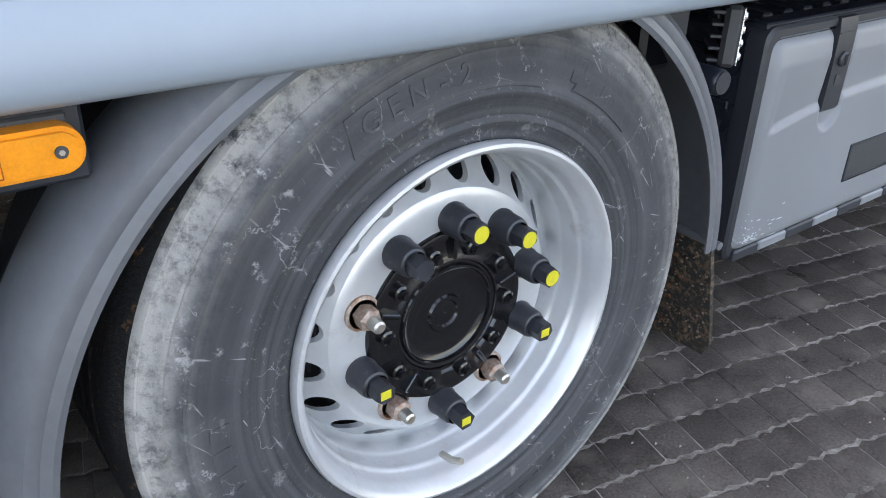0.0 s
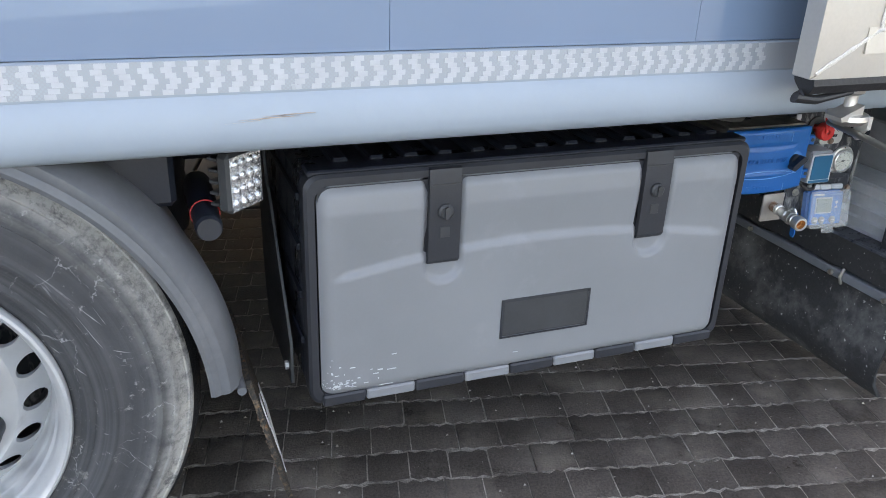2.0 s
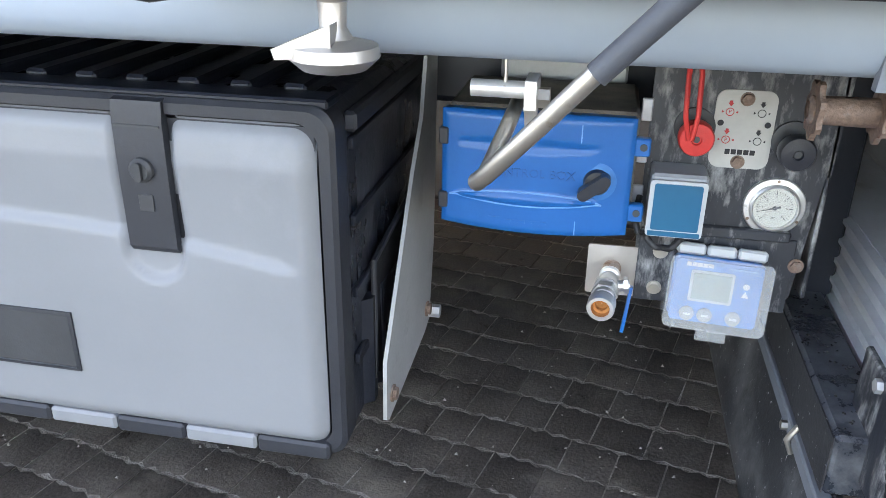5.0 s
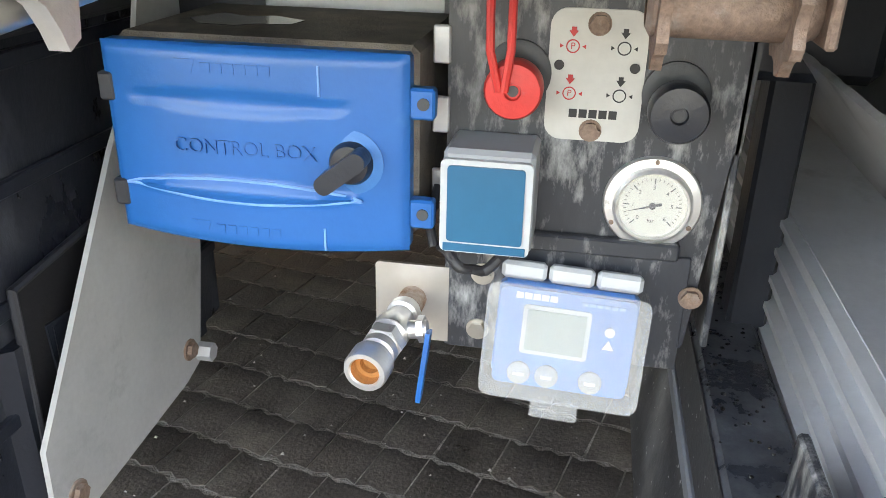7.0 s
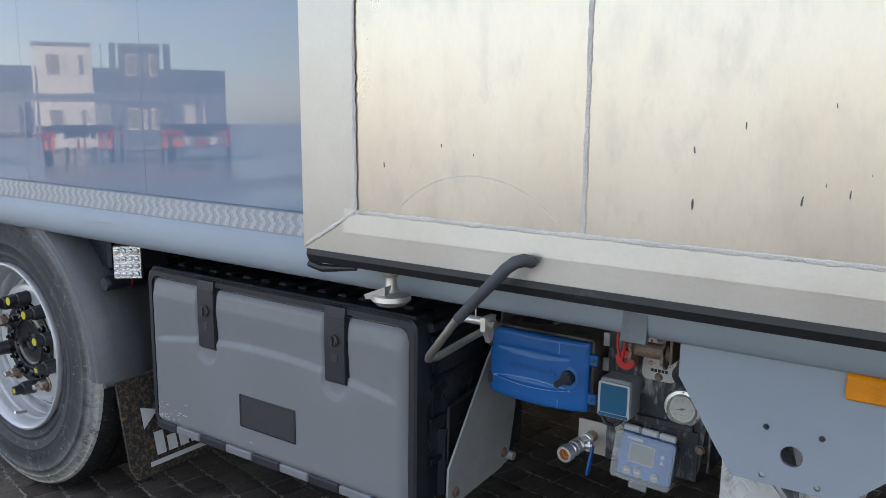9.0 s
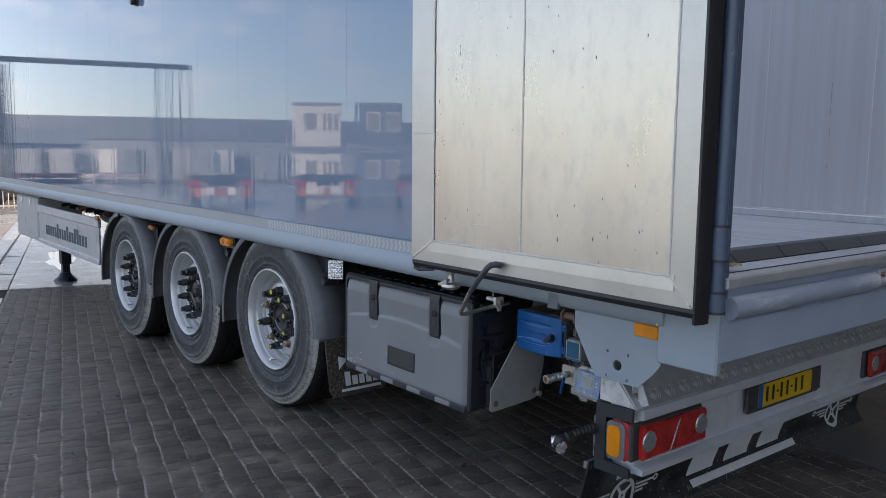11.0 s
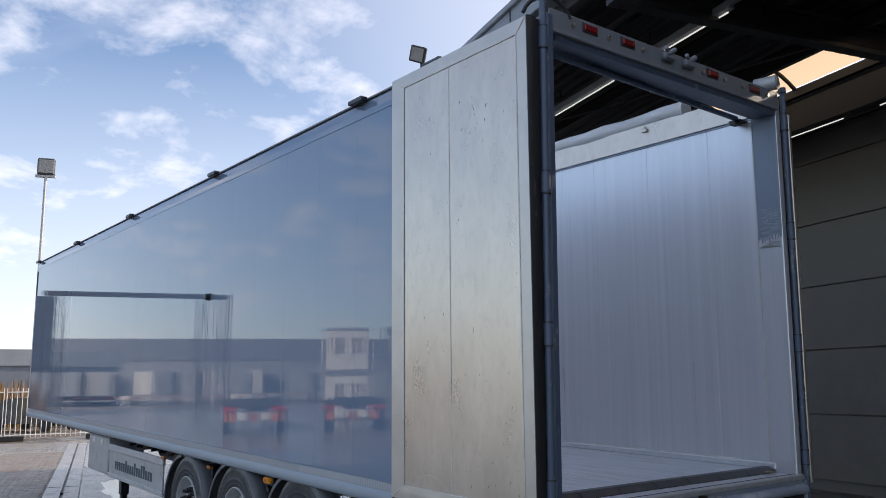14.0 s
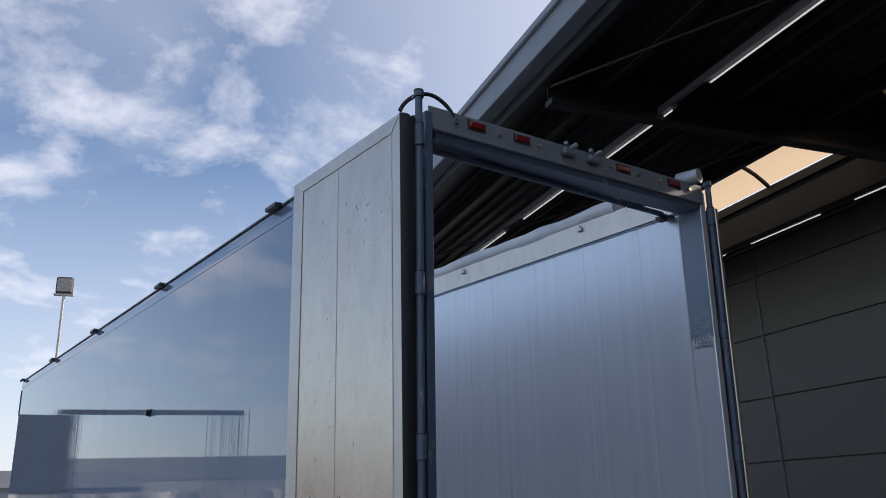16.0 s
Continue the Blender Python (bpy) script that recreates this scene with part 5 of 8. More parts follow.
for i in range(3):
    wheel(-1.31 * i, 0.53 - 1.31 * i * SLOPE, WIDE - WY, near=False, turn=50 * i)
    part("axle", Shape().rod((-1.31 * i, 0.2, 0.53 - 1.31 * i * SLOPE), (-1.31 * i, WIDE - 0.2, 0.53 - 1.31 * i * SLOPE), 0.07, seg=14), "lamp_dark", trailer, "dark axle tube")
    part("air_bag", Shape().turned([(0.05, 0.62), (0.14, 0.63), (0.15, 0.70), (0.14, 0.76), (0.15, 0.82), (0.14, 0.90), (0.05, 0.91)], "z", 24, at=(-1.31 * i + 0.42, 0.62, -1.31 * i * SLOPE)), "rubber", trailer, "black rubber air spring")


def guard(cx, cz, tip, front, grow=0.012, fall=0.0):
    """A plastic mudguard: an arc with a rolled outer lip. tip and front: angles in degrees of its two ends."""
    prof = [(0.552, 0.36), (0.552, 0.21), (0.566, 0.17), (0.582, 0.135), (0.588, 0.10), (0.584, 0.055), (0.572, 0.022), (0.556, 0.006), (0.540, 0.003), (0.531, 0.000), (0.529, -0.005), (0.537, -0.008), (0.545, -0.005), (0.549, -0.003), (0.555, -0.005), (0.565, -0.003)]
    prof += [(0.582, 0.015), (0.593, 0.050), (0.597, 0.095), (0.592, 0.138), (0.575, 0.175), (0.560, 0.213), (0.560, 0.36)]
    return Shape().turned([(r + grow - fall * max(0.0, min(1.0, (y - 0.095) / 0.11)), y) for r, y in prof], "y", 40, at=(cx, 0.006, cz), close=True, arc=(radians(tip), radians(front)))


for i, (a, b) in enumerate(((2, 100), (4, 95), (4, 95))):
    cz = 0.50 - 1.31 * i * SLOPE
    gm = part("mudguard", guard(-1.31 * i, cz, a, b), "guard", trailer, "scuffed grey plastic mudguard")
    part("mudguard_lip", Shape().pipe([(-1.31 * i + 0.598 * math.cos(radians(a)), 0.008 + 0.03 * k, cz + 0.598 * math.sin(radians(a)) - 0.005) for k in range(12)], 0.009, 8), "guard", gm)
    fm = part("mudguard", guard(-1.31 * i - 0.050, cz - 0.030, 97, 186, 0.030, 0.026), "guard", trailer, "scuffed grey plastic mudguard")
    # a dark sheet added inside each arc blackens the gap to the tyre
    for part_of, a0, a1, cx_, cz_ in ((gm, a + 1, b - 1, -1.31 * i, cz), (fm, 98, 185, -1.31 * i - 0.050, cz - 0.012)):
        part("guard_liner", Shape().turned([(0.556, 0.215), (0.556, 0.35), (0.558, 0.35), (0.558, 0.215)], "y", 30, at=(cx_, 0.006, cz_), close=True, arc=(radians(a0), radians(a1))), "rubber", part_of, "dark inner side")
    part("guard_stay", Shape().rod((-1.31 * i + 0.35, 0.12, cz + 0.50), (-1.31 * i + 0.52, 0.55, cz + 0.45), 0.02, seg=12), "black_plastic", gm)
    part("guard_bracket", Shape().box(-1.31 * i + 0.40, -1.31 * i + 0.52, 0.10, 0.16, cz + 0.36, cz + 0.48, 0.01), "black_plastic", gm)

# mudflap behind the rear wheel with a band of white print
flap = part("mudflap", Shape().slab([(0.035, 0.52), (0.37, 0.52), (0.40, 0.27), (0.38, 0.20), (0.05, 0.20), (0.03, 0.24)], "x", 0.620, 0.630), "muddy_rubber", trailer, "black rubber mudflap with white print")
for k in range(5):
    y = 0.13 + 0.045 * k
    part("print_bar", Shape().box(0.631, 0.633, y, y + 0.034, 0.255, 0.255 + (0.075 if k in (0, 3) else 0.05)), "ink_white", flap)
part("print_bar", Shape().box(0.631, 0.633, 0.10, 0.36, 0.225, 0.24), "ink_white", flap)
part("print_bar", Shape().slab([(0.10, 0.35), (0.16, 0.40), (0.10, 0.42)], "x", 0.631, 0.633), "ink_white", flap)
flap.matrix_basis = pose(0.612, 0, 0.52, 0, -13, 0) @ pose(-0.625, 0, -0.52)
dirt = Shape()
rs = random.Random(2)
for k in range(260):
    y, z = rs.uniform(0.04, 0.36), rs.uniform(0.22, 0.52)
    s = rs.uniform(0.0008, 0.0022)
    dirt.box(0.6185 - s, 0.6198, y - s, y + s, z - s, z + s)
part("dried_mud", dirt, "rust", flap, "crusted brown mud on the flap", "stuff")

# bracket arm, round lamp stub and work lamp before the toolbox
# twin of the grey plate; the shade on its forward face is its dark colour
arm_plate = part("support_plate", Shape().slab([(0.172, 0.408), (0.176, 0.505), (0.348, 0.74), (0.41, 0.81), (0.44, 0.90), (0.52, 0.90), (0.503, 0.57), (0.469, 0.425), (0.432, 0.415), (0.185, 0.400)], "x", 0.718, 0.724), "lamp_dark", trailer, "metal support plate beside the toolbox, coloured dark for its shaded face")
part("plate_bolt", Shape().rod((0.718, 0.205, 0.435), (0.710, 0.205, 0.435), 0.010, seg=6), "alu_dull", arm_plate)
stub = part("lamp_stub", Shape().turned([(0.001, 0.050), (0.020, 0.050), (0.0235, 0.054), (0.0245, 0.062), (0.0245, 0.13), (0.027, 0.135), (0.027, 0.30), (0.001, 0.30)], "y", 24, at=(0.567, 0, 0.832)), "black_plastic", trailer, "black round stub with a grey end")
part("stub_end", Shape().rod((0.567, 0.0495, 0.832), (0.567, 0.047, 0.832), 0.0205, seg=24), "edge_plastic", stub)
part("stub_ring", Shape().turned([(0.0255, 0.128), (0.0275, 0.128), (0.0275, 0.131), (0.0255, 0.131)], "y", 24, at=(0.567, 0, 0.832), close=True), "ink_red", stub)
lamp_pose = pose(0.640, 0.085, 0.905, 0, 0, 42)
lampw = new("work_lamp")
lampw.parent = trailer
lampw.matrix_basis = lamp_pose
tagged(lampw, "square LED work lamp in a finned black housing")
part("housing", Shape().box(-0.044, 0.044, 0.0, 0.032, -0.055, 0.055, 0.008), "lamp_dark", lampw)
for k in range(5):
    part("cooling_fin", Shape().box(-0.040, 0.040, 0.032, 0.052, -0.046 + k * 0.021, -0.040 + k * 0.021, 0.002), "lamp_dark", lampw)
for i in range(4):
    for j in range(4):
        part("led_lens", Shape().turned([(0.0088, 0.0), (0.0088, -0.003), (0.006, -0.0065), (0.001, -0.0075)], "y", 10, at=(-0.0285 + i * 0.019, 0, -0.036 + j * 0.024)), "clear_lens", lampw)
part("lamp_face", Shape().box(-0.040, 0.040, -0.0012, 0.001, -0.050, 0.050), "clear_lens", lampw)
part("lamp_stay", Shape().box(0.61, 0.66, 0.11, 0.13, 0.92, 1.0, 0.003), "black_plastic", trailer)

# side marker lamp before the rear wheel
mk = part("side_marker", Shape().slab(rounded(-0.655, -0.508, 0.919, 0.966, 0.0225, 8), "y", 0.004, 0.026), "orange", trailer, "amber side marker lamp")
part("marker_lens", Shape().slab(rounded(-0.650, -0.513, 0.924, 0.961, 0.018, 8), "y", -0.002, 0.004), "orange", mk, "raised amber lens")
part("marker_screw", Shape().rod((-0.531, -0.004, 0.943), (-0.531, -0.001, 0.943), 0.0062, seg=12), "lamp_dark", mk)
part("marker_screw", Shape().rod((-0.531, -0.0052, 0.943), (-0.531, -0.004, 0.943), 0.003, seg=6), "zinc", mk)
mw = part("marker_window", Shape().box(-0.614, -0.582, -0.0034, -0.001, 0.927, 0.958, 0.001), "amber_dark", mk, "darker lamp window")
for k in range(4):
    part("window_rib", Shape().box(-0.6125 + 0.0082 * k, -0.6080 + 0.0082 * k, -0.0042, -0.0033, 0.929, 0.956), "orange" if k % 2 else "amber_dark", mw)
part("marker_base", Shape().box(-0.66, -0.515, 0.026, 0.036, 0.922, 0.972, 0.003), "lamp_dark", mk)
part("marker_bracket", Shape().box(-0.69, -0.50, 0.03, 0.05, 0.90, 1.0, 0.004).rod((-0.62, 0.03, 0.86), (-0.62, 0.10, 0.86), 0.022, seg=14), "black_plastic", trailer)
# the farther markers get darker amber, their dimmer light put into the colour
mk2 = part("side_marker", Shape().box(-1.31 - 0.70, -1.31 - 0.60, 0.002, 0.03, 0.905, 0.940, 0.008), "amber_dark", trailer, "amber side marker lamp")
part("side_marker", Shape().box(-3.42, -3.34, 0.002, 0.03, 0.875, 0.915, 0.008), "amber_dark", trailer, "amber side marker lamp")

# side guard, box and landing leg further forward
sk = part("side_guard", Shape().box(-5.66, -3.42, 0.035, 0.055, 0.50, 0.80, 0.004), "alu_dull", trailer, "long grey aluminium side guard board with dark print")
for z0, z1 in ((0.80, 0.885), (0.455, 0.505)):
    part("guard_rail", Shape().box(-5.68, -3.40, 0.020, 0.058, z0, z1, 0.008), "alu", sk, "bright aluminium guard rail")
for k in range(17):
    x = -5.36 + k * 0.093
    part("print_bar", Shape().box(x, x + 0.07, 0.0325, 0.0345, 0.575, 0.575 + (0.15 if k in (5, 9, 12, 13) else 0.105)), "ink_grey", sk)
part("front_box", Shape().box(-6.75, -5.72, 0.03, 0.52, 0.46, 0.955, 0.015), "alu_dull", trailer, "grey metal storage box with latches")
for x in (-6.45, -6.02):
    part("box_latch", Shape().box(x - 0.03, x + 0.03, 0.018, 0.032, 0.86, 0.93, 0.004), "chrome", trailer)
part("box_rail", Shape().box(-6.95, -5.5, 0.03, 0.30, 0.96, 1.0, 0.006), "black_plastic", trailer)
GL = -6.72 * SLOPE
leg = part("landing_leg", Shape().box(-6.78, -6.66, 0.50, 0.62, GL + 0.22, 0.95, 0.006).box(-6.765, -6.675, 0.515, 0.605, GL + 0.09, GL + 0.25, 0.006), "black_plastic", trailer, "black landing leg with its foot on the ground")
part("leg_foot", Shape().turned([(0.001, GL + 0.12), (0.06, GL + 0.115), (0.09, GL + 0.07), (0.14, GL + 0.03), (0.15, GL + 0.002), (0.001, GL + 0.002)], "z", 8, at=(-6.72, 0.56, 0)), "black_plastic", leg)
part("landing_leg", Shape().box(-6.78, -6.66, WIDE - 0.62, WIDE - 0.50, GL + 0.01, 0.95, 0.006), "black_plastic", trailer)
part("air_tank", Shape().rod((-5.4, 0.75, 0.80), (-3.8, 0.75, 0.76), 0.14, seg=24), "black_plastic", trailer, "dark air tank behind the side guard")
for k in range(6):
    x = -5.2 + 0.3 * k
    part("valve_block", Shape().box(x, x + 0.12, 0.25, 0.40, 0.86, 0.98, 0.012).rod((x + 0.06, 0.24, 0.92), (x + 0.06, 0.15, 0.90), 0.02, seg=12), "rust" if k % 3 == 2 else "black_plastic", trailer)
# ---- toolbox ----
TX0, TX1, TZ0, TZ1, TY = 0.740, 1.758, 0.402, 0.902, 0.082
tool = new("tool_box")
tool.parent = trailer
tagged(tool, "grey plastic truck toolbox with two black latches")
body = Shape().box(TX0 + 0.004, TX1 - 0.004, TY + 0.03, 0.62, TZ0 + 0.01, TZ1 - 0.004, 0.012)
part("body", body, "wet_plastic", tool, "black ribbed plastic box body")
lipf = Shape()
o, i_ = rounded(TX0, TX1, TZ0, TZ1, 0.03, 6), rounded(TX0 + 0.020, TX1 - 0.020, TZ0 + 0.018, TZ1 - 0.020, 0.03, 6)
n = len(o)
for ya, yb in ((TY, TY + 0.045),):
    vs = [(p[0], ya + 0.006, p[1]) for p in o] + [(p[0] + (0.006 if p[0] < 1.25 else -0.006), ya, p[1] + (0.006 if p[1] < 0.65 else -0.006)) for p in o]
    vs += [(p[0], ya, p[1]) for p in i_] + [(p[0], ya + 0.02, p[1]) for p in i_] + [(p[0], yb, p[1]) for p in o]
    fs = []
    for r0, r1 in ((0, 1), (1, 2), (2, 3), (4, 0)):
        fs += [(r0 * n + k, r0 * n + (k + 1) % n, r1 * n + (k + 1) % n, r1 * n + k) for k in range(n)]
    lipf.add(vs, fs)
part("front_frame", lipf, "edge_plastic", tool, "dark grey front frame")
# lid: moulded, with soft edges, an arched crease and two latch recesses
LX0, LX1, LZ0, LZ1 = TX0 + 0.024, TX1 - 0.024, TZ0 + 0.018, TZ1 - 0.024
LAT = (1.018, 1.510)
def lid_depth(x, z):
    e = min(x - LX0, LX1 - x, z - LZ0, LZ1 - z)
    cx, cz = max(LX0 + 0.03 - x, x - LX1 + 0.03, 0), max(LZ0 + 0.03 - z, z - LZ1 + 0.03, 0)
    if cx > 0 and cz > 0:
        e = 0.03 - math.hypot(cx, cz)
    e = max(0.0, e)
    d = 0.006 + 0.016 * (1 - (1 - min(1, e / 0.026)) ** 2)
    t = (x - 1.249) / 0.475
    arch = 0.738 - 0.048 * t * t
    k = max(0.0, min(1.0, (z - arch + 0.010) / 0.012))
    fade = max(0.0, min(1.0, (x - LX0 - 0.022) / 0.03, (LX1 - 0.022 - x) / 0.03))
    d -= 0.009 * k * fade * (1 - min(1, max(0, (z - arch)) / 0.13))
    top = max(0.0, min(1.0, (z - (LZ1 - 0.055)) / 0.03))
    d -= 0.006 * top
    for lx in LAT:
        w = abs(x - lx)
        if w < 0.046 and z > 0.655:
            zz = max(0.0, 0.70 - z)
            q = math.hypot(w, zz) if z < 0.70 else w
            d -= 0.013 * max(0.0, min(1.0, (0.044 - q) / 0.008))
    return d
lid = Shape()
NX, NZ = 170, 84
vs = []
for j in range(NZ + 1):
    for i in range(NX + 1):
        x, z = LX0 + (LX1 - LX0) * i / NX, LZ0 + (LZ1 - LZ0) * j / NZ
        cx, cz = max(LX0 + 0.03 - x, x - LX1 + 0.03, 0), max(LZ0 + 0.03 - z, z - LZ1 + 0.03, 0)
        px, pz = x, z
        if cx > 0 and cz > 0 and math.hypot(cx, cz) > 0.03:
            f = 0.03 / math.hypot(cx, cz)
            px = x + (cx - cx * f) * (1 if x < 1.2 else -1)
            pz = z + (cz - cz * f) * (1 if z < 0.65 else -1)
        vs.append((px, TY + 0.010 - lid_depth(x, z), pz))
lid.add(vs, [(j * (NX + 1) + i, j * (NX + 1) + i + 1, (j + 1) * (NX + 1) + i + 1, (j + 1) * (NX + 1) + i) for j in range(NZ) for i in range(NX)])
lid_me = lid.mesh("lid", "grey_plastic", fix=False, angle=60)
part("lid", lid_me, None, tool, "grey moulded lid with an arched crease")
part("lid_back", Shape().box(LX0 + 0.002, LX1 - 0.002, TY + 0.006, TY + 0.03, LZ0 + 0.002, LZ1 - 0.002), "edge_plastic", tool)
for lx in LAT:
    la = part("latch", Shape().slab([(TY - 0.003, 0.698), (TY - 0.009, 0.706), (TY - 0.010, 0.80), (TY - 0.009, 0.872), (TY - 0.005, 0.898), (TY + 0.03, 0.907), (TY + 0.06, 0.907), (TY + 0.06, 0.900), (TY + 0.03, 0.898), (TY + 0.005, 0.885), (TY + 0.002, 0.70)], "x", lx - 0.0335, lx + 0.0335), "edge_plastic", tool, "dark latch strap with a round lock")
    part("latch_lock", Shape().turned([(0.016, TY - 0.008), (0.016, TY - 0.015), (0.012, TY - 0.019), (0.001, TY - 0.019)], "y", 18, at=(lx, 0, 0.812)).slab(rounded(lx - 0.005, lx + 0.005, 0.800, 0.824, 0.004, 3), "y", TY - 0.024, TY - 0.018), "lamp_dark", la)
    part("latch_mark", Shape().box(lx - 0.010, lx + 0.010, TY - 0.0116, TY - 0.0095, 0.757, 0.779, 0.0008), "lamp_dark", la)
    part("latch_groove", Shape().box(lx - 0.030, lx + 0.030, TY - 0.0108, TY - 0.0080, 0.866, 0.869), "lamp_dark", la)
# label recess
pl = part("label_plate", Shape().box(1.160, 1.366, TY - 0.0145, TY - 0.008, 0.506, 0.590, 0.0015), "lamp_dark", tool, "blank dark label plate")
o, i_ = [(1.155, 0.501), (1.371, 0.501), (1.371, 0.595), (1.155, 0.595)], [(1.160, 0.506), (1.366, 0.506), (1.366, 0.590), (1.160, 0.590)]
rim_s = Shape().add([(p[0], TY - 0.0150, p[1]) for p in o] + [(p[0], TY - 0.0160, p[1]) for p in i_] + [(p[0], TY - 0.008, p[1]) for p in o], [(k, (k + 1) % 4, 4 + (k + 1) % 4, 4 + k) for k in range(4)] + [(k, (k + 1) % 4, 8 + (k + 1) % 4, 8 + k) for k in range(4)])
part("label_rim", rim_s, "edge_plastic", pl)
for a, b in ((0.765, 0.856), (0.967, 1.079), (1.190, 1.298), (1.409, 1.516), (1.628, 1.735)):
    part("hinge_tab", Shape().box(a, b, TY - 0.010, TY + 0.02, TZ0 - 0.002, TZ0 + 0.024, 0.004), "edge_plastic", tool, "dark hinge tab")
for a, b in ((0.858, 0.965), (1.081, 1.188), (1.300, 1.407), (1.518, 1.626)):
    part("lid_tab", Shape().box(a, b, TY - 0.010, TY + 0.02, TZ0 - 0.001, TZ0 + 0.0235, 0.004), "grey_plastic", tool, "grey lid tab between the hinges")
for k in range(13):
    x = TX0 + 0.07 + k * 0.072
    part("top_rib", Shape().box(x, x + 0.03, TY + 0.06, 0.60, TZ1 - 0.006, TZ1 + 0.012, 0.004), "black_plastic", tool)
part("top_edge", Shape().box(TX0 + 0.01, TX1 - 0.01, TY + 0.012, TY + 0.06, TZ1 - 0.006, TZ1 + 0.006, 0.005), "black_plastic", tool)
for x, s in ((TX1 - 0.004, 1), (TX0 + 0.004, -1)):
    for k in range(4):
        z = 0.47 + 0.105 * k
        part("side_rib", Shape().box(min(x, x + s * 0.008), max(x, x + s * 0.008), TY + 0.06, 0.60, z + 0.05, z + 0.066, 0.003), "black_plastic", tool)
for k in range(7):
    y = TY + 0.10 + 0.055 * k
    part("side_slat", Shape().slab([(TX1 - 0.004, y), (TX1 + 0.010, y + 0.012), (TX1 + 0.010, y + 0.026), (TX1 - 0.004, y + 0.034)], "z", 0.425, 0.60 - 0.006 * k), "black_plastic", tool)
# no opening is cut here: a near-black sheet paints the hollow's shade
win = part("side_hollow", Shape().slab([(0.206, 0.466), (0.212, 0.650), (0.40, 0.672), (0.44, 0.655), (0.44, 0.45), (0.25, 0.445)], "x", TX1 + 0.0045, TX1 + 0.0075), "hollow_dark", tool, "near-black sheet painting the shade of a hollow in the box's side")
part("hollow_brace", Shape().slab([(0.24, 0.600), (0.43, 0.585), (0.43, 0.505), (0.245, 0.520)], "x", TX1 + 0.0076, TX1 + 0.0095), "black_plastic", win, "worn black brace inside the hollow")
part("hollow_rim", Shape().pipe([(TX1 + 0.008, y_, z_) for y_, z_ in ((0.204, 0.462), (0.209, 0.652), (0.42, 0.676))], 0.005, 8), "edge_plastic", win)
part("side_lip", Shape().box(TX1 - 0.004, TX1 + 0.014, TY + 0.045, 0.61, 0.862, 0.888, 0.006), "edge_plastic", tool)
flecks = Shape()
rs = random.Random(9)
for k in range(55):
    x, z = LX0 + abs(rs.gauss(0, 0.05)), LZ0 + 0.02 + abs(rs.gauss(0, 0.022))
    w = rs.uniform(0.002, 0.012)
    yy = TY + 0.010 - lid_depth(min(x, LX1), min(z, LZ1))
    flecks.box(x, x + w, yy - 0.0009, yy + 0.0006, z, z + rs.uniform(0.0008, 0.003))
for x, z, w in ((0.885, 0.432, 0.03), (0.87, 0.465, 0.012), (0.90, 0.47, 0.02), (1.19, 0.46, 0.012), (0.91, 0.505, 0.01)):
    yy = TY + 0.010 - lid_depth(x, z)
    flecks.box(x, x + w, yy - 0.0012, yy + 0.0006, z, z + 0.0018)
part("pale_scrapes", flecks, "tape_cell", tool, "pale scrapes at the lid's corner", "stuff")

# grey support plate beside the toolbox
sup = part("support_plate", Shape().slab([(0.172, 0.408), (0.176, 0.505), (0.348, 0.74), (0.41, 0.81), (0.44, 0.90), (0.52, 0.90), (0.503, 0.57), (0.469, 0.425), (0.432, 0.415), (0.185, 0.400)], "x", 1.786, 1.792), "plate_grey", trailer, "grey metal support plate with rusty bolts")
for y, z in ((0.205, 0.435), (0.445, 0.455)):
    part("bolt", Shape().rod((1.792, y, z), (1.800, y, z), 0.010, seg=6).rod((1.792, y, z), (1.7945, y, z), 0.014, seg=16), "rust", sup)
part("bolt", Shape().rod((1.792, 0.468, 0.44), (1.812, 0.468, 0.44), 0.012, seg=6), "alu_dull", sup)

# ---- blue control box ----
cb = new("control_box")
cb.parent = trailer
tagged(cb, "blue plastic control box with a black turn knob")
CX0, CX1, CZ0, CZ1, CY = 1.852, 2.112, 0.702, 0.866, 0.262
part("body", Shape().box(CX0 + 0.004, CX1 + 0.004, CY + 0.018, 0.47, CZ0 + 0.006, CZ1 + 0.004, 0.006), "dusty_top", cb, "dusty black box body")
def cb_y(x, z):
    """The cover's face: bowed, with two lens-shaped mouldings."""
    t = (x - (CX0 + CX1) / 2) / ((CX1 - CX0) / 2)
    y = CY - 0.010 * (1 - t * t)
    zz = (z - CZ0) / (CZ1 - CZ0)
    for zc, up in ((0.735, 1), (0.275, -1)):
        tl = (x - (CX0 + 0.118)) / 0.105
        if abs(tl) < 1:
            half = 0.060 * (1 - tl * tl)
            d = (zz - zc) / max(half, 1e-4)
            if abs(d) < 1:
                y += (0.0030 if up > 0 else -0.0045) * (1 - d * d)
    return y
cv = Shape()
NX, NZ = 70, 44
vs = []
for j in range(NZ + 1):
    for i in range(NX + 1):
        t = i / NX
        x = CX0 + (CX1 - CX0) * t
        z = CZ0 + (CZ1 - CZ0) * j / NZ
        z -= 0.006 * (1 - (2 * t - 1) ** 2) * (1 - j / NZ)
        e = min(i, NX - i, j, NZ - j)
        vs.append((x, cb_y(x, z) + (0.004 if e == 0 else 0.001 if e == 1 else 0), z))
cv.add(vs, [(j * (NX + 1) + i, j * (NX + 1) + i + 1, (j + 1) * (NX + 1) + i + 1, (j + 1) * (NX + 1) + i) for j in range(NZ) for i in range(NX)])
cover = part("cover", cv.mesh("cover", "blue", fix=False, angle=50), None, cb, "blue bowed cover with raised lettering")
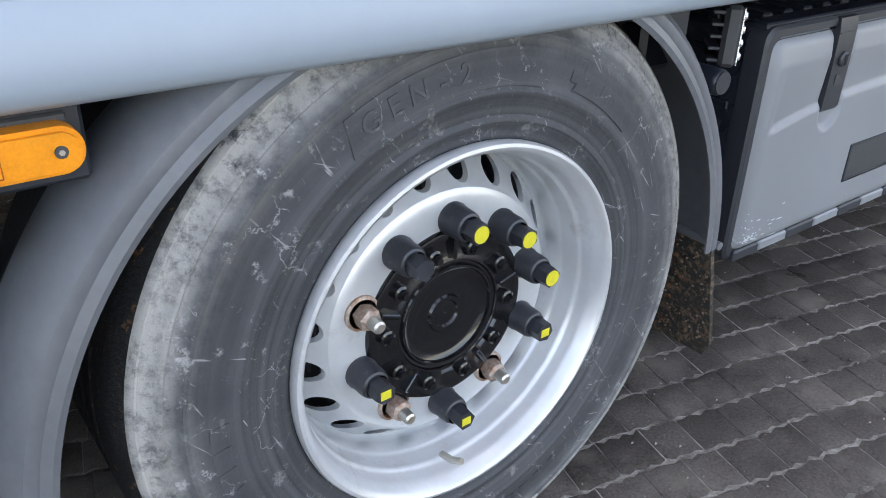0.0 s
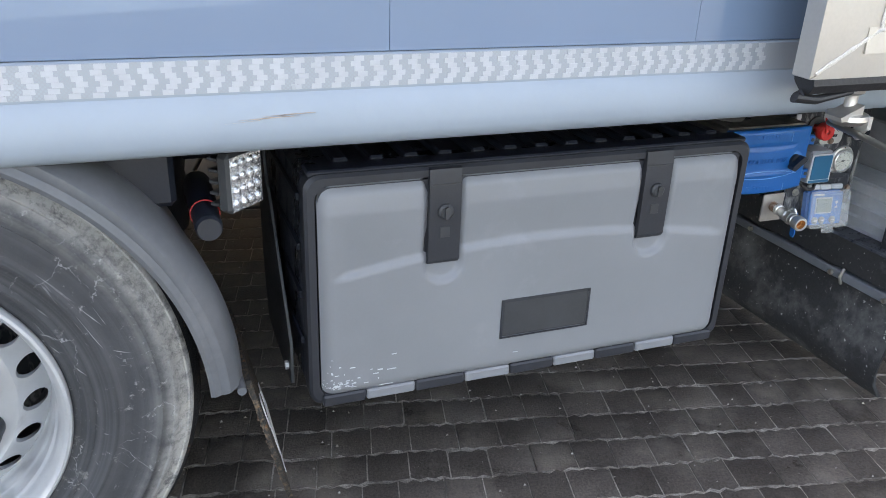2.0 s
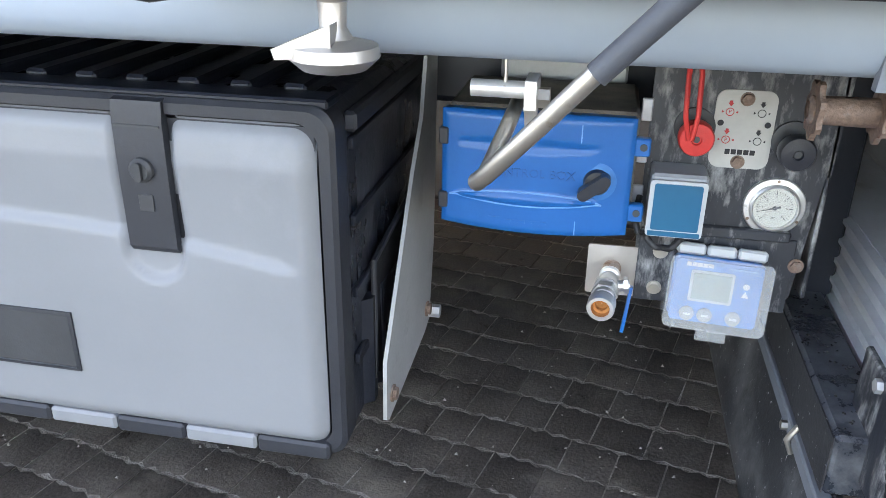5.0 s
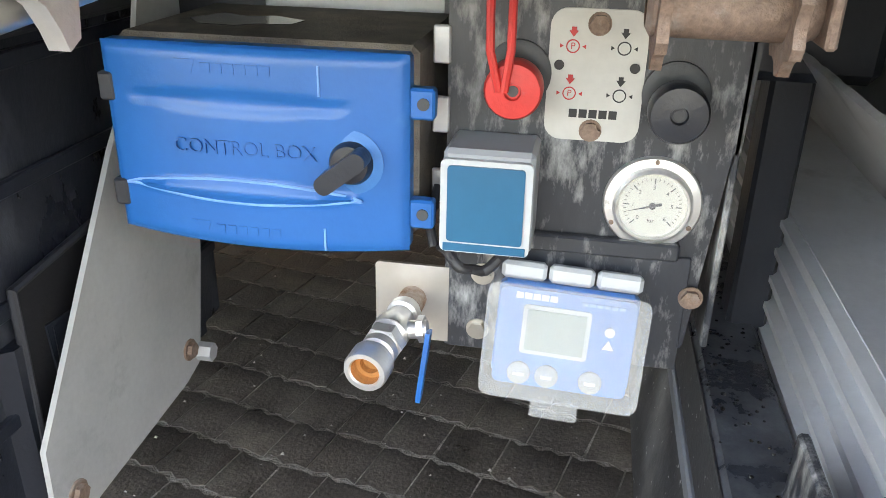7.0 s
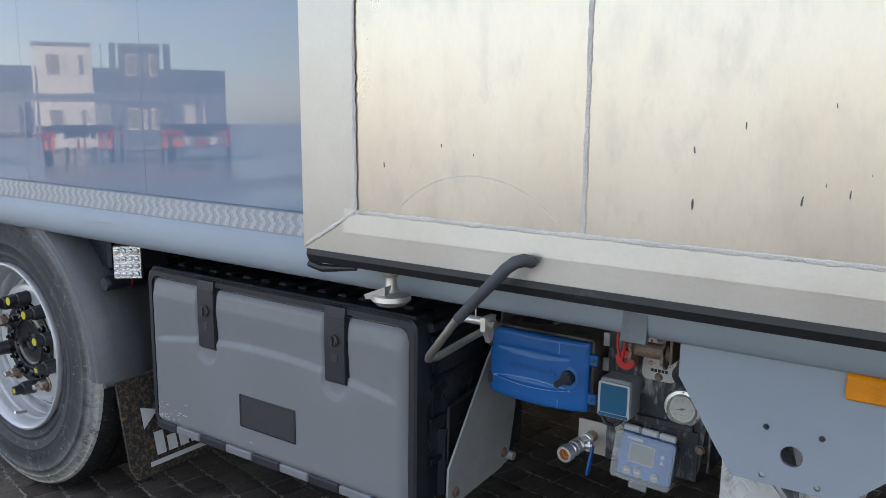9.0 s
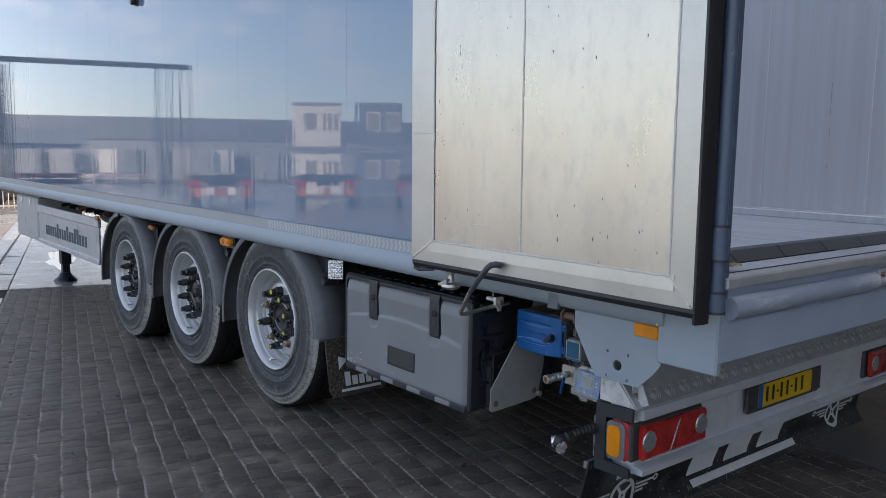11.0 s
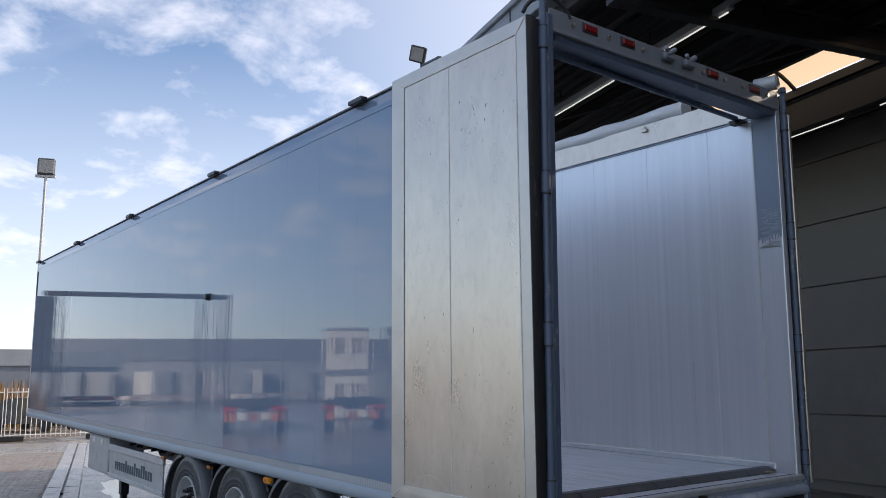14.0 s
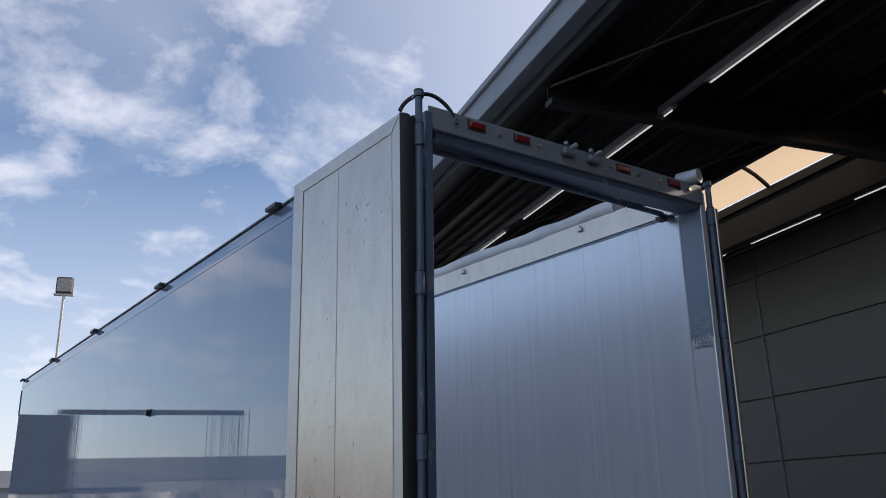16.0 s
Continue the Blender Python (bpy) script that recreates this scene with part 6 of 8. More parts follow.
part("cover_edge", Shape().box(CX0, CX1, CY + 0.003, CY + 0.022, CZ0 - 0.0, CZ1, 0.003), "blue", cb)
# thin pale lines along both edges of the lower moulding
hl = Shape()
for sgn in (1, -1):
    pts = []
    for i in range(25):
        tl = -1 + 2 * i / 24
        x = CX0 + 0.118 + 0.105 * tl
        z = CZ0 + (CZ1 - CZ0) * (0.275 + sgn * 0.062 * (1 - tl * tl))
        pts.append((x, cb_y(x, z) - 0.0004, z))
    hl.pipe(pts, 0.0014, 6)
part("moulded_ridge", hl, "blue_light", cover, "pale blue ridge")
letters("CONTROL BOX", 0.0172, "blue_dark", cover, face_y(1.976, CY - 0.0100, 0.7845), 0.0010)
for z in (0.850, 0.712):
    for k in range(6):
        part("print_bar", Shape().box(1.945 + 0.010 * k, 1.953 + 0.010 * k, cb_y(1.96, z) - 0.0009, cb_y(1.96, z) + 0.002, z - 0.004, z + 0.004), "blue", cover)
    part("print_mark", Shape().slab([(1.922, z + 0.006), (1.940, z + 0.006), (1.936, z - 0.006)], "y", cb_y(1.93, z) - 0.0009, cb_y(1.93, z) + 0.002), "blue", cover)
for z0, z1 in ((0.832, 0.856), (0.700, 0.720)):
    part("moulded_rib", Shape().box(2.041, 2.0425, cb_y(2.041, z0) - 0.0012, cb_y(2.041, z0) + 0.003, z0, z1), "blue_light", cover)
KX, KZ = 2.066, 0.779
kb = part("turn_knob", Shape().turned([(0.018, CY - 0.003), (0.018, CY - 0.009), (0.0155, CY - 0.014), (0.001, CY - 0.015)], "y", 28, at=(KX, 0, KZ)), "black_plastic", cb, "black turn knob")
bar = Shape().slab(rounded(-0.0078, 0.0078, -0.028, 0.021, 0.0075, 6), "y", -0.020, 0.0)
bar.moved(pose(KX, CY - 0.012, KZ, 0, 52, 0))
part("knob_bar", bar, "black_plastic", kb)
part("knob_rubbing", Shape().turned([(0.0265, CY - 0.0040), (0.0268, CY - 0.0056), (0.0185, CY - 0.0066)], "y", 28, at=(KX, 0, KZ)), "blue_rubbed", cover)
for z in (0.828, 0.735):
    part("cover_tab", Shape().box(CX1 - 0.001, CX1 + 0.020, CY + 0.004, CY + 0.018, z - 0.013, z + 0.012, 0.002), "blue", cb, "blue screw tab")
    part("tab_screw", Shape().rod((CX1 + 0.011, CY + 0.004, z), (CX1 + 0.011, CY + 0.0025, z), 0.005, seg=12), "lamp_dark", cb)
    part("hinge_clip", Shape().box(CX0 - 0.004, CX0 + 0.010, CY - 0.003, CY + 0.012, z - 0.012, z + 0.012, 0.002), "edge_plastic", cb, "grey hinge clip")
wet = Shape().slab([(1.885, 0.36), (1.905, 0.335), (1.94, 0.332), (1.955, 0.345), (1.985, 0.35), (1.99, 0.375), (1.955, 0.395), (1.93, 0.385), (1.90, 0.40)], "z", 0.8702, 0.8708)
part("wet_patch", wet, "gloss_black", cb, "wet patch on the dusty box")
part("back_rail", Shape().box(1.90, 2.10, 0.50, 0.53, 0.86, 0.96, 0.004), "alu_dull", trailer, "grey steel strip")

# ---- black valve panel ----
vp = new("valve_panel")
vp.parent = trailer
tagged(vp, "worn black steel panel with brake knobs and a pressure gauge")
PY = 0.332
part("panel_plate", Shape().slab([(2.132, 0.574), (2.335, 0.574), (2.356, 0.60), (2.372, 0.785), (2.378, 0.785), (2.384, 0.965), (2.130, 0.965)], "y", PY, PY + 0.006), "panel_black", vp, "scratched black panel plate")
part("panel_flange", Shape().box(2.372, 2.378, PY, PY + 0.10, 0.60, 0.96, 0.002), "panel_black", vp)
wp = part("enamel_plate", Shape().slab(rounded(2.2145, 2.293, 0.790, 0.898, 0.014, 6), "y", PY - 0.003, PY), "plate_white", vp, "white enamelled plate with red and black symbols")
for z in (0.8865, 0.799):
    part("bolt", Shape().rod((2.2535, PY - 0.003, z), (2.2535, PY - 0.0085, z), 0.0078, seg=6).rod((2.2535, PY - 0.003, z), (2.2535, PY - 0.0045, z), 0.0095, seg=16), "rust", vp)
for x in (2.2235, 2.2845):
    part("plate_hole", Shape().rod((x, PY - 0.0032, 0.8525), (x, PY - 0.0036, 0.8525), 0.0042, seg=14), "ink", wp)
for x, z, mat in ((2.2335, 0.868, "ink_red"), (2.2335, 0.8295, "ink_red"), (2.2745, 0.868, "ink"), (2.2745, 0.8295, "ink")):
    part("symbol_ring", Shape().turned([(0.0056, PY - 0.0031), (0.0056, PY - 0.0036), (0.0046, PY - 0.0036), (0.0046, PY - 0.0031)], "y", 18, at=(x, 0, z)), mat, wp)
    part("symbol_arrow", Shape().slab([(x - 0.002, z + 0.0155), (x + 0.002, z + 0.0155), (x + 0.002, z + 0.0125), (x + 0.0038, z + 0.0125), (x, z + 0.0075), (x - 0.0038, z + 0.0125), (x - 0.002, z + 0.0125)], "y", PY - 0.0036, PY - 0.0031), mat, wp)
    for s in (-1, 1):
        part("symbol_arrow", Shape().slab([(x + s * 0.0075, z), (x + s * 0.0105, z + 0.0018), (x + s * 0.0105, z - 0.0018)], "y", PY - 0.0036, PY - 0.0031), mat, wp)
    if mat == "ink_red":
        letters("P", 0.0075, mat, wp, face_y(x, PY - 0.0034, z), 0.0002)
for k in range(5):
    part("print_bar", Shape().box(2.2345 + k * 0.0082, 2.2412 + k * 0.0082, PY - 0.0036, PY - 0.003, 0.8095, 0.8165), "ink", wp)
def push_knob(x, z, mat, name, label):
    k = part(name, Shape().turned([(0.0115, PY), (0.0115, PY - 0.022), (0.022, PY - 0.024), (0.0235, PY - 0.028), (0.0235, PY - 0.044), (0.0215, PY - 0.048), (0.007, PY - 0.049), (0.006, PY - 0.045), (0.001, PY - 0.045)], "y", 28, at=(x, 0, z)), mat, vp, label)
    part("knob_collar", Shape().turned([(0.0275, PY - 0.001), (0.0275, PY - 0.006), (0.022, PY - 0.008), (0.012, PY - 0.006)], "y", 28, at=(x, 0, z + 0.006)), "lamp_dark", k)
    part("knob_socket", Shape().rod((x, PY - 0.0455, z), (x, PY - 0.0462, z), 0.0045, seg=12), "lamp_dark", k)
    return k
rk = push_knob(2.1905, 0.838, "red_knob", "red_knob", "red brake release knob with a red strap")
part("knob_strap", Shape().pipe([(2.180, PY - 0.05, 0.838), (2.172, PY - 0.052, 0.87), (2.170, PY - 0.045, 0.92), (2.174, PY - 0.02, 0.97)], 0.0035, 8).pipe([(2.184, PY - 0.05, 0.838), (2.188, PY - 0.050, 0.87), (2.187, PY - 0.04, 0.92), (2.182, PY - 0.02, 0.97)], 0.0035, 8), "red_knob", rk, "red rubber strap")
push_knob(2.3195, 0.827, "black_plastic", "black_knob", "black push knob")
GX, GZ, GY = 2.3120, 0.7380, PY - 0.004
ga = part("pressure_gauge", Shape().turned([(0.042, PY), (0.042, PY - 0.003), (0.0405, PY - 0.005), (0.034, PY - 0.006), (0.0335, PY - 0.012), (0.031, PY - 0.014), (0.0295, PY - 0.012), (0.0285, PY - 0.008)], "y", 48, at=(GX, 0, GZ)), "chrome", vp, "round pressure gauge with a chromed rim")
part("gauge_dial", Shape().rod((GX, PY - 0.0075, GZ), (GX, PY - 0.0080, GZ), 0.0292, seg=40), "dial", ga, "cream gauge dial")
for k in range(31):
    a = radians(225 - 270 * k / 30)
    r0, r1 = (0.0195, 0.0245) if k % 5 == 0 else (0.0222, 0.0245)
    w = 0.00045 if k % 5 == 0 else 0.00025
    c, s = math.cos(a), math.sin(a)
    part("dial_tick", Shape().slab([(GX + r0 * c - w * s, GZ + r0 * s + w * c), (GX + r1 * c - w * s, GZ + r1 * s + w * c), (GX + r1 * c + w * s, GZ + r1 * s - w * c), (GX + r0 * c + w * s, GZ + r0 * s - w * c)], "y", PY - 0.0084, PY - 0.0079), "ink", ga)
for k in range(7):
    a = radians(225 - 270 * k / 6)
    letters(str(k), 0.0052, "ink", ga, face_y(GX + 0.0163 * math.cos(a), PY - 0.0082, GZ + 0.0163 * math.sin(a)), 0.0001)
letters("bar", 0.0045, "ink", ga, face_y(GX, PY - 0.0082, GZ - 0.014), 0.0001)
na = radians(196)
c, s = math.cos(na), math.sin(na)
part("needle", Shape().slab([(GX - 0.008 * c - 0.0013 * s, GZ - 0.008 * s + 0.0013 * c), (GX + 0.022 * c, GZ + 0.022 * s), (GX - 0.008 * c + 0.0013 * s, GZ - 0.008 * s - 0.0013 * c)], "y", PY - 0.0098, PY - 0.009).rod((GX, PY - 0.0078, GZ), (GX, PY - 0.0104, GZ), 0.0028, seg=16), "ink", ga, "black needle")
gl = part("gauge_glass", Shape().rod((GX, PY - 0.0118, GZ), (GX, PY - 0.0122, GZ), 0.0292, seg=40), "glass", ga, "clear gauge glass")
gl.visible_shadow = False
for a in (90, 210, 330):
    part("gauge_screw", Shape().rod((GX + 0.038 * math.cos(radians(a)), PY - 0.004, GZ + 0.038 * math.sin(radians(a))), (GX + 0.038 * math.cos(radians(a)), PY - 0.0064, GZ + 0.038 * math.sin(radians(a))), 0.0022, seg=10), "rust", ga)
# small module with a teal face
tm = part("switch_module", Shape().box(2.1385, 2.2135, PY - 0.060, PY, 0.7035, 0.792, 0.004), "module_grey", vp, "grey switch module with a teal face")
part("module_rim", Shape().slab(rounded(2.1375, 2.2125, 0.7045, 0.785, 0.005, 4), "y", PY - 0.066, PY - 0.060), "white_plastic", tm, "white rim")
part("module_face", Shape().slab(rounded(2.1435, 2.2065, 0.7145, 0.7805, 0.003, 3), "y", PY - 0.068, PY - 0.066), "teal", tm, "teal face panel")
part("module_strip", Shape().box(2.1405, 2.2095, PY - 0.0672, PY - 0.066, 0.7055, 0.7125, 0.001), "teal", tm)
part("module_cable", Shape().pipe([(2.135 + 0.06 * i / 16, PY - 0.05 + 0.004 * math.sin(i), 0.702 - 0.022 * math.sin(math.pi * i / 16)) for i in range(17)], 0.0048, 10).pipe([(2.128, PY - 0.02, 0.745), (2.123, PY - 0.04, 0.72), (2.130, PY - 0.05, 0.70)], 0.0045, 10), "rubber", tm, "black looped cable")
for z in (0.735, 0.80, 0.86):
    part("panel_cleat", Shape().box(2.118, 2.133, PY - 0.004, PY + 0.002, z - 0.012, z + 0.02, 0.002), "alu", vp)
# bracket, hinge and display under a hazy cover
part("display_bracket", Shape().box(2.136, 2.352, PY - 0.004, PY - 0.0005, 0.575, 0.690, 0.002).box(2.19, 2.34, PY - 0.012, PY - 0.001, 0.688, 0.704, 0.002), "panel_black", vp, "black display bracket")
for x, z in ((2.168, 0.656), (2.165, 0.597), (2.356, 0.652)):
    part("bolt", Shape().rod((x, PY - 0.004, z), (x, PY - 0.010, z), 0.0085, seg=6).rod((x, PY - 0.004, z), (x, PY - 0.0055, z), 0.011, seg=16), "zinc" if x < 2.3 else "rust", vp)
dm = pose(2.2475, PY - 0.052, 0.6165, -10, 2.5, 0)
disp = new("display_unit")
disp.parent = trailer
disp.matrix_basis = dm
tagged(disp, "blue control display under a hazy plastic cover")
part("casing", Shape().box(-0.062, 0.062, 0.010, 0.036, -0.043, 0.050, 0.006), "display_blue", disp)
part("front_face", Shape().slab(rounded(-0.060, 0.060, -0.045, 0.046, 0.006, 4), "y", 0.006, 0.010), "display_blue", disp, "blue keypad face")
part("screen_rim", Shape().slab(rounded(-0.038, 0.022, -0.014, 0.032, 0.003, 3), "y", 0.0045, 0.006), "white_plastic", disp)
part("screen", Shape().box(-0.034, 0.018, 0.003, 0.0046, -0.010, 0.028), "lcd", disp, "pale grey display screen")
for x in (-0.036, -0.011, 0.028):
    part("button", Shape().turned([(0.0105, 0.006), (0.0105, 0.003), (0.008, 0.0015), (0.001, 0.001)], "y", 20, at=(x, 0, -0.033)), "module_grey", disp, "round grey button")
    part("button_mark", Shape().box(x - 0.005, x + 0.005, 0.0002, 0.0012, -0.0345, -0.0315), "ink_white", disp)
part("warning_mark", Shape().slab([(0.034, 0.0), (0.044, 0.0), (0.039, 0.009)], "y", 0.0045, 0.006), "ink_white", disp)
part("warning_mark", Shape().rod((0.039, 0.0045, 0.016), (0.039, 0.006, 0.016), 0.0045, seg=14), "ink_white", disp)
for k in range(5):
    part("print_bar", Shape().box(-0.046 + k * 0.0075, -0.0395 + k * 0.0075, 0.0045, 0.006, 0.037, 0.0425), "ink_white", disp)
for k in range(6):
    part("print_bar", Shape().box(0.012 + k * 0.0065, 0.017 + k * 0.0065, 0.0045, 0.006, 0.0375, 0.0405), "blue_light", disp)
cover_s = Shape().slab(rounded(-0.070, 0.070, -0.052, 0.054, 0.010, 5), "y", -0.012, -0.010)
lipo = rounded(-0.070, 0.070, -0.052, 0.054, 0.010, 5)
nn = len(lipo)
cover_s.add([(p[0], -0.010, p[1]) for p in lipo] + [(p[0], 0.030, p[1]) for p in lipo], [(k, (k + 1) % nn, nn + (k + 1) % nn, nn + k) for k in range(nn)])
hc = part("hazy_cover", cover_s, "frosted", disp, "hazy clear plastic cover")
hc.visible_shadow = False
part("cover_tongue", Shape().box(-0.022, 0.020, -0.014, -0.009, -0.066, -0.050, 0.002), "frosted", disp).visible_shadow = False
for k in range(3):
    part("cover_hinge", Shape().box(-0.062 + k * 0.042, -0.022 + k * 0.042, 0.010, 0.024, 0.052, 0.068, 0.004), "white_plastic", disp, "translucent hinge piece")
# water valve on a steel plate
vl = new("ball_valve")
vl.parent = trailer
vl.matrix_basis = pose(0.009, 0, -0.009)
tagged(vl, "chromed ball valve with a blue lever")
part("mounting_plate", Shape().slab(rounded(2.055, 2.135, 0.586, 0.666, 0.004, 3), "y", PY - 0.001, PY + 0.003), "alu_frame", vl, "brushed steel mounting plate")
part("rusty_nipple", Shape().rod((2.092, PY, 0.630), (2.0905, PY - 0.020, 0.629), 0.0135, seg=18), "rust_nut", vl)
ax = Vector((2.078, 0.205, 0.623)) - Vector((2.0905, PY - 0.018, 0.629))
def along(k):
    return Vector((2.0905, PY - 0.018, 0.629)) + ax * k
vb = part("valve_body", Shape().pipe([along(k) for k in (0.0, 0.04, 0.06, 0.14, 0.16, 0.30, 0.34, 0.46, 0.50, 0.52, 0.62, 0.64)], [0.013, 0.013, 0.0155, 0.0155, 0.0125, 0.0145, 0.0175, 0.0175, 0.014, 0.0165, 0.0165, 0.0135], 20), "chrome", vl)
part("coupling_nut", Shape().rod(along(0.52), along(0.63), 0.0190, seg=6), "chrome", vb)
def tube(profile, k0):
    """A turned sleeve about the valve's axis, starting at a share of its length."""
    q = ax.to_track_quat("Z", "Y").to_matrix().to_4x4()
    return Shape().turned(profile, "z", 28).moved(Matrix.Translation(along(k0)) @ q)
AXL = ax.length
part("coupling", tube([(0.0135, 0.0), (0.0165, 0.02 * AXL), (0.0165, 0.10 * AXL), (0.0145, 0.12 * AXL), (0.0145, 0.16 * AXL), (0.0195, 0.18 * AXL), (0.0195, 0.33 * AXL), (0.0182, 0.36 * AXL), (0.0140, 0.363 * AXL), (0.0128, 0.345 * AXL)], 0.64), "chrome", vb, "chromed hose coupling")
part("coupling_bore", tube([(0.0128, 0.345 * AXL), (0.0122, 0.26 * AXL), (0.0085, 0.255 * AXL), (0.0080, 0.20 * AXL), (0.0005, 0.195 * AXL)], 0.64), "rust_orange", vb, "orange rust inside the coupling")
part("valve_stem", Shape().rod(along(0.38), along(0.38) + Vector((0.032, 0.002, 0.004)), 0.0085, seg=14).rod(along(0.38) + Vector((0.024, 0.002, 0.003)), along(0.38) + Vector((0.030, 0.002, 0.004)), 0.0125, seg=6), "chrome", vl)
lv = Shape().slab([(-0.006, 0.0), (0.006, 0.0), (0.0065, -0.03), (0.0075, -0.062), (0.004, -0.070), (-0.004, -0.070), (-0.0075, -0.062), (-0.0065, -0.03)], "x", -0.0022, 0.0022)
lv.moved(Matrix.Translation(along(0.38) + Vector((0.034, -0.002, 0.004))) @ pose(0, 0, 0, -8, 6, 0))
part("valve_lever", lv, "blue", vl, "blue coated lever")

# winch roller under the rail
rl = part("winch_roller", Shape().turned([(0.010, 2.274), (0.015, 2.277), (0.0155, 2.352), (0.010, 2.362)], "x", 24, at=(0, 0.098, 0.930)), "rust", trailer, "rusty strap winch roller")
for x in (2.279, 2.342):
    cog = Shape()
    q = []
    for k in range(28):
        a = 2 * math.pi * k / 28
        r = 0.029 + (0.003 if k % 4 < 2 else -0.002)
        q.append((0.098 + r * math.cos(a), 0.930 + r * math.sin(a)))
    cog.slab(q, "x", x, x + 0.006)
    part("winch_flange", cog, "rust", rl)
part("winch_bracket", Shape().box(2.358, 2.364, 0.075, 0.125, 0.915, 0.99, 0.002), "rust", rl)
# ---- rear skirt, bumper, lamps and flap ----
def holed_plate(poly, holes, y0, y1):
    """A plate in x-z with round holes, cut out with a filled outline."""
    bm = bmesh.new()
    loops = [poly] + [[(cx + r * math.cos(2 * math.pi * k / 20), cz + r * math.sin(2 * math.pi * k / 20)) for k in range(20)] for cx, cz, r in holes]
    es = []
    for lp in loops:
        vs = [bm.verts.new((p[0], y0, p[1])) for p in lp]
        es += [bm.edges.new((vs[k], vs[(k + 1) % len(vs)])) for k in range(len(vs))]
    got = bmesh.ops.triangle_fill(bm, use_beauty=True, edges=es)
    faces = [f for f in got["geom"] if isinstance(f, bmesh.types.BMFace)]
    ext = bmesh.ops.extrude_face_region(bm, geom=faces)
    bmesh.ops.translate(bm, vec=(0, y1 - y0, 0), verts=[v for v in ext["geom"] if isinstance(v, bmesh.types.BMVert)])
    bmesh.ops.recalc_face_normals(bm, faces=bm.faces)
    me = bpy.data.meshes.new("skirt_plate")
    bm.to_mesh(me)
    bm.free()
    me.materials.append(M["paint"])
    return me


skirt_holes = [(2.596, 0.815, 0.0185), (2.552, 0.858, 0.0055), (2.640, 0.858, 0.0055), (2.551, 0.770, 0.0055), (2.640, 0.770, 0.0055)]
skirt = part("skirt_plate", holed_plate([(2.396, 0.995), (2.775, 0.995), (2.772, 0.850), (2.745, 0.815), (2.684, 0.756), (2.500, 0.756), (2.470, 0.80), (2.396, 0.918)], skirt_holes, 0.018, 0.026), None, trailer, "pale grey-blue skirt plate with punched holes")
part("skirt_weld", Shape().pipe([(2.40 + 0.0075 * k, 0.014, 0.996 + 0.0008 * (k % 2)) for k in range(50)], [0.005 + 0.0015 * (k % 3) for k in range(50)], 8), "paint", skirt)
part("side_reflector", Shape().box(2.668, 2.766, 0.004, 0.018, 0.937, 0.981, 0.004), "orange", skirt, "amber side reflector")
part("skirt_plate", holed_plate([(2.396, 0.995), (2.775, 0.995), (2.772, 0.850), (2.684, 0.756), (2.500, 0.756), (2.396, 0.918)], skirt_holes, WIDE - 0.026, WIDE - 0.018), None, trailer)

bump = new("rear_bumper")
bump.parent = trailer
tagged(bump, "aluminium underrun bumper with red tail lamps and a yellow plate")
bump.matrix_basis = Matrix.Translation((2.47 * 0.2, 0, 0)) @ Matrix.Diagonal((0.8, 1, 1, 1))
Y0, Y1 = 0.10, 2.42
def beam_rib():
    prof = [(2.672, 0.640), (2.676, 0.634), (2.676, 0.604), (2.670, 0.600), (2.634, 0.598), (2.634, 0.424), (2.672, 0.418), (2.680, 0.412), (2.680, 0.396), (2.520, 0.394), (2.505, 0.440)]
    z = 0.46
    while z < 0.62:
        prof += [(2.505, z), (2.505, z + 0.020), (2.489, z + 0.023), (2.489, z + 0.031), (2.505, z + 0.034)]
        z += 0.036
    prof += [(2.505, 0.640)]
    sh = Shape()
    n = len(prof)
    sh.add([(p[0], y, p[1]) for y in (Y0 + 0.033, Y1) for p in prof], [(k, (k + 1) % n, n + (k + 1) % n, n + k) for k in range(n)] + [tuple(range(n)), tuple(range(n, 2 * n))[::-1]])
    return sh
part("bumper_beam", beam_rib(), "alu_pale", bump, "ribbed aluminium bumper beam")
part("beam_end", Shape().slab([(2.451, 0.640), (2.655, 0.646), (2.655, 0.600), (2.507, 0.592), (2.507, 0.428), (2.645, 0.424), (2.645, 0.388), (2.451, 0.384)], "y", Y0 - 0.012, Y0 - 0.001), "edge_plastic", bump, "dark plastic end cap")
part("tread_plate", Shape().slab([(2.462, 0.830), (2.468, 0.834), (2.668, 0.648), (2.668, 0.641), (2.662, 0.641)], "y", Y0, Y1), "alu_dull", bump, "sloping aluminium checker plate")
def checker(sh, origin, ax1, ax2, n1, n2, cell, out, inside):
    """Groups of raised bars laid crosswise, turn about, over a plate."""
    for i in range(n1):
        for j in range(n2):
            d = (ax1 + ax2 if (i + j) % 2 else ax1 - ax2).normalized()
            w = out.cross(d).normalized()
            c = origin + ax1 * (cell * (i + 0.5)) + ax2 * (cell * (j + 0.5))
            for k in range(-2, 3):
                p = c + w * (k * cell * 0.19)
                h = cell * (0.52 - 0.06 * abs(k))
                if inside(p, h):
                    sh.add([p + d * h, p + w * cell * 0.055, p - d * h, p - w * cell * 0.055, p + out * cell * 0.07], [(0, 1, 4), (1, 2, 4), (2, 3, 4), (3, 0, 4)])
    return sh
slope = Vector((2.668 - 2.468, 0, 0.648 - 0.834))
nrm = Vector((0.186, 0, 0.2)).normalized()
lug = checker(Shape(), Vector((2.468, Y0, 0.834)) + nrm * 0.0002, slope.normalized(), Vector((0, 1, 0)), 6, 52, 0.0445, nrm, lambda p, h: p.z - 0.72 * h > 0.650 and Y0 + h < p.y < Y1 - h)
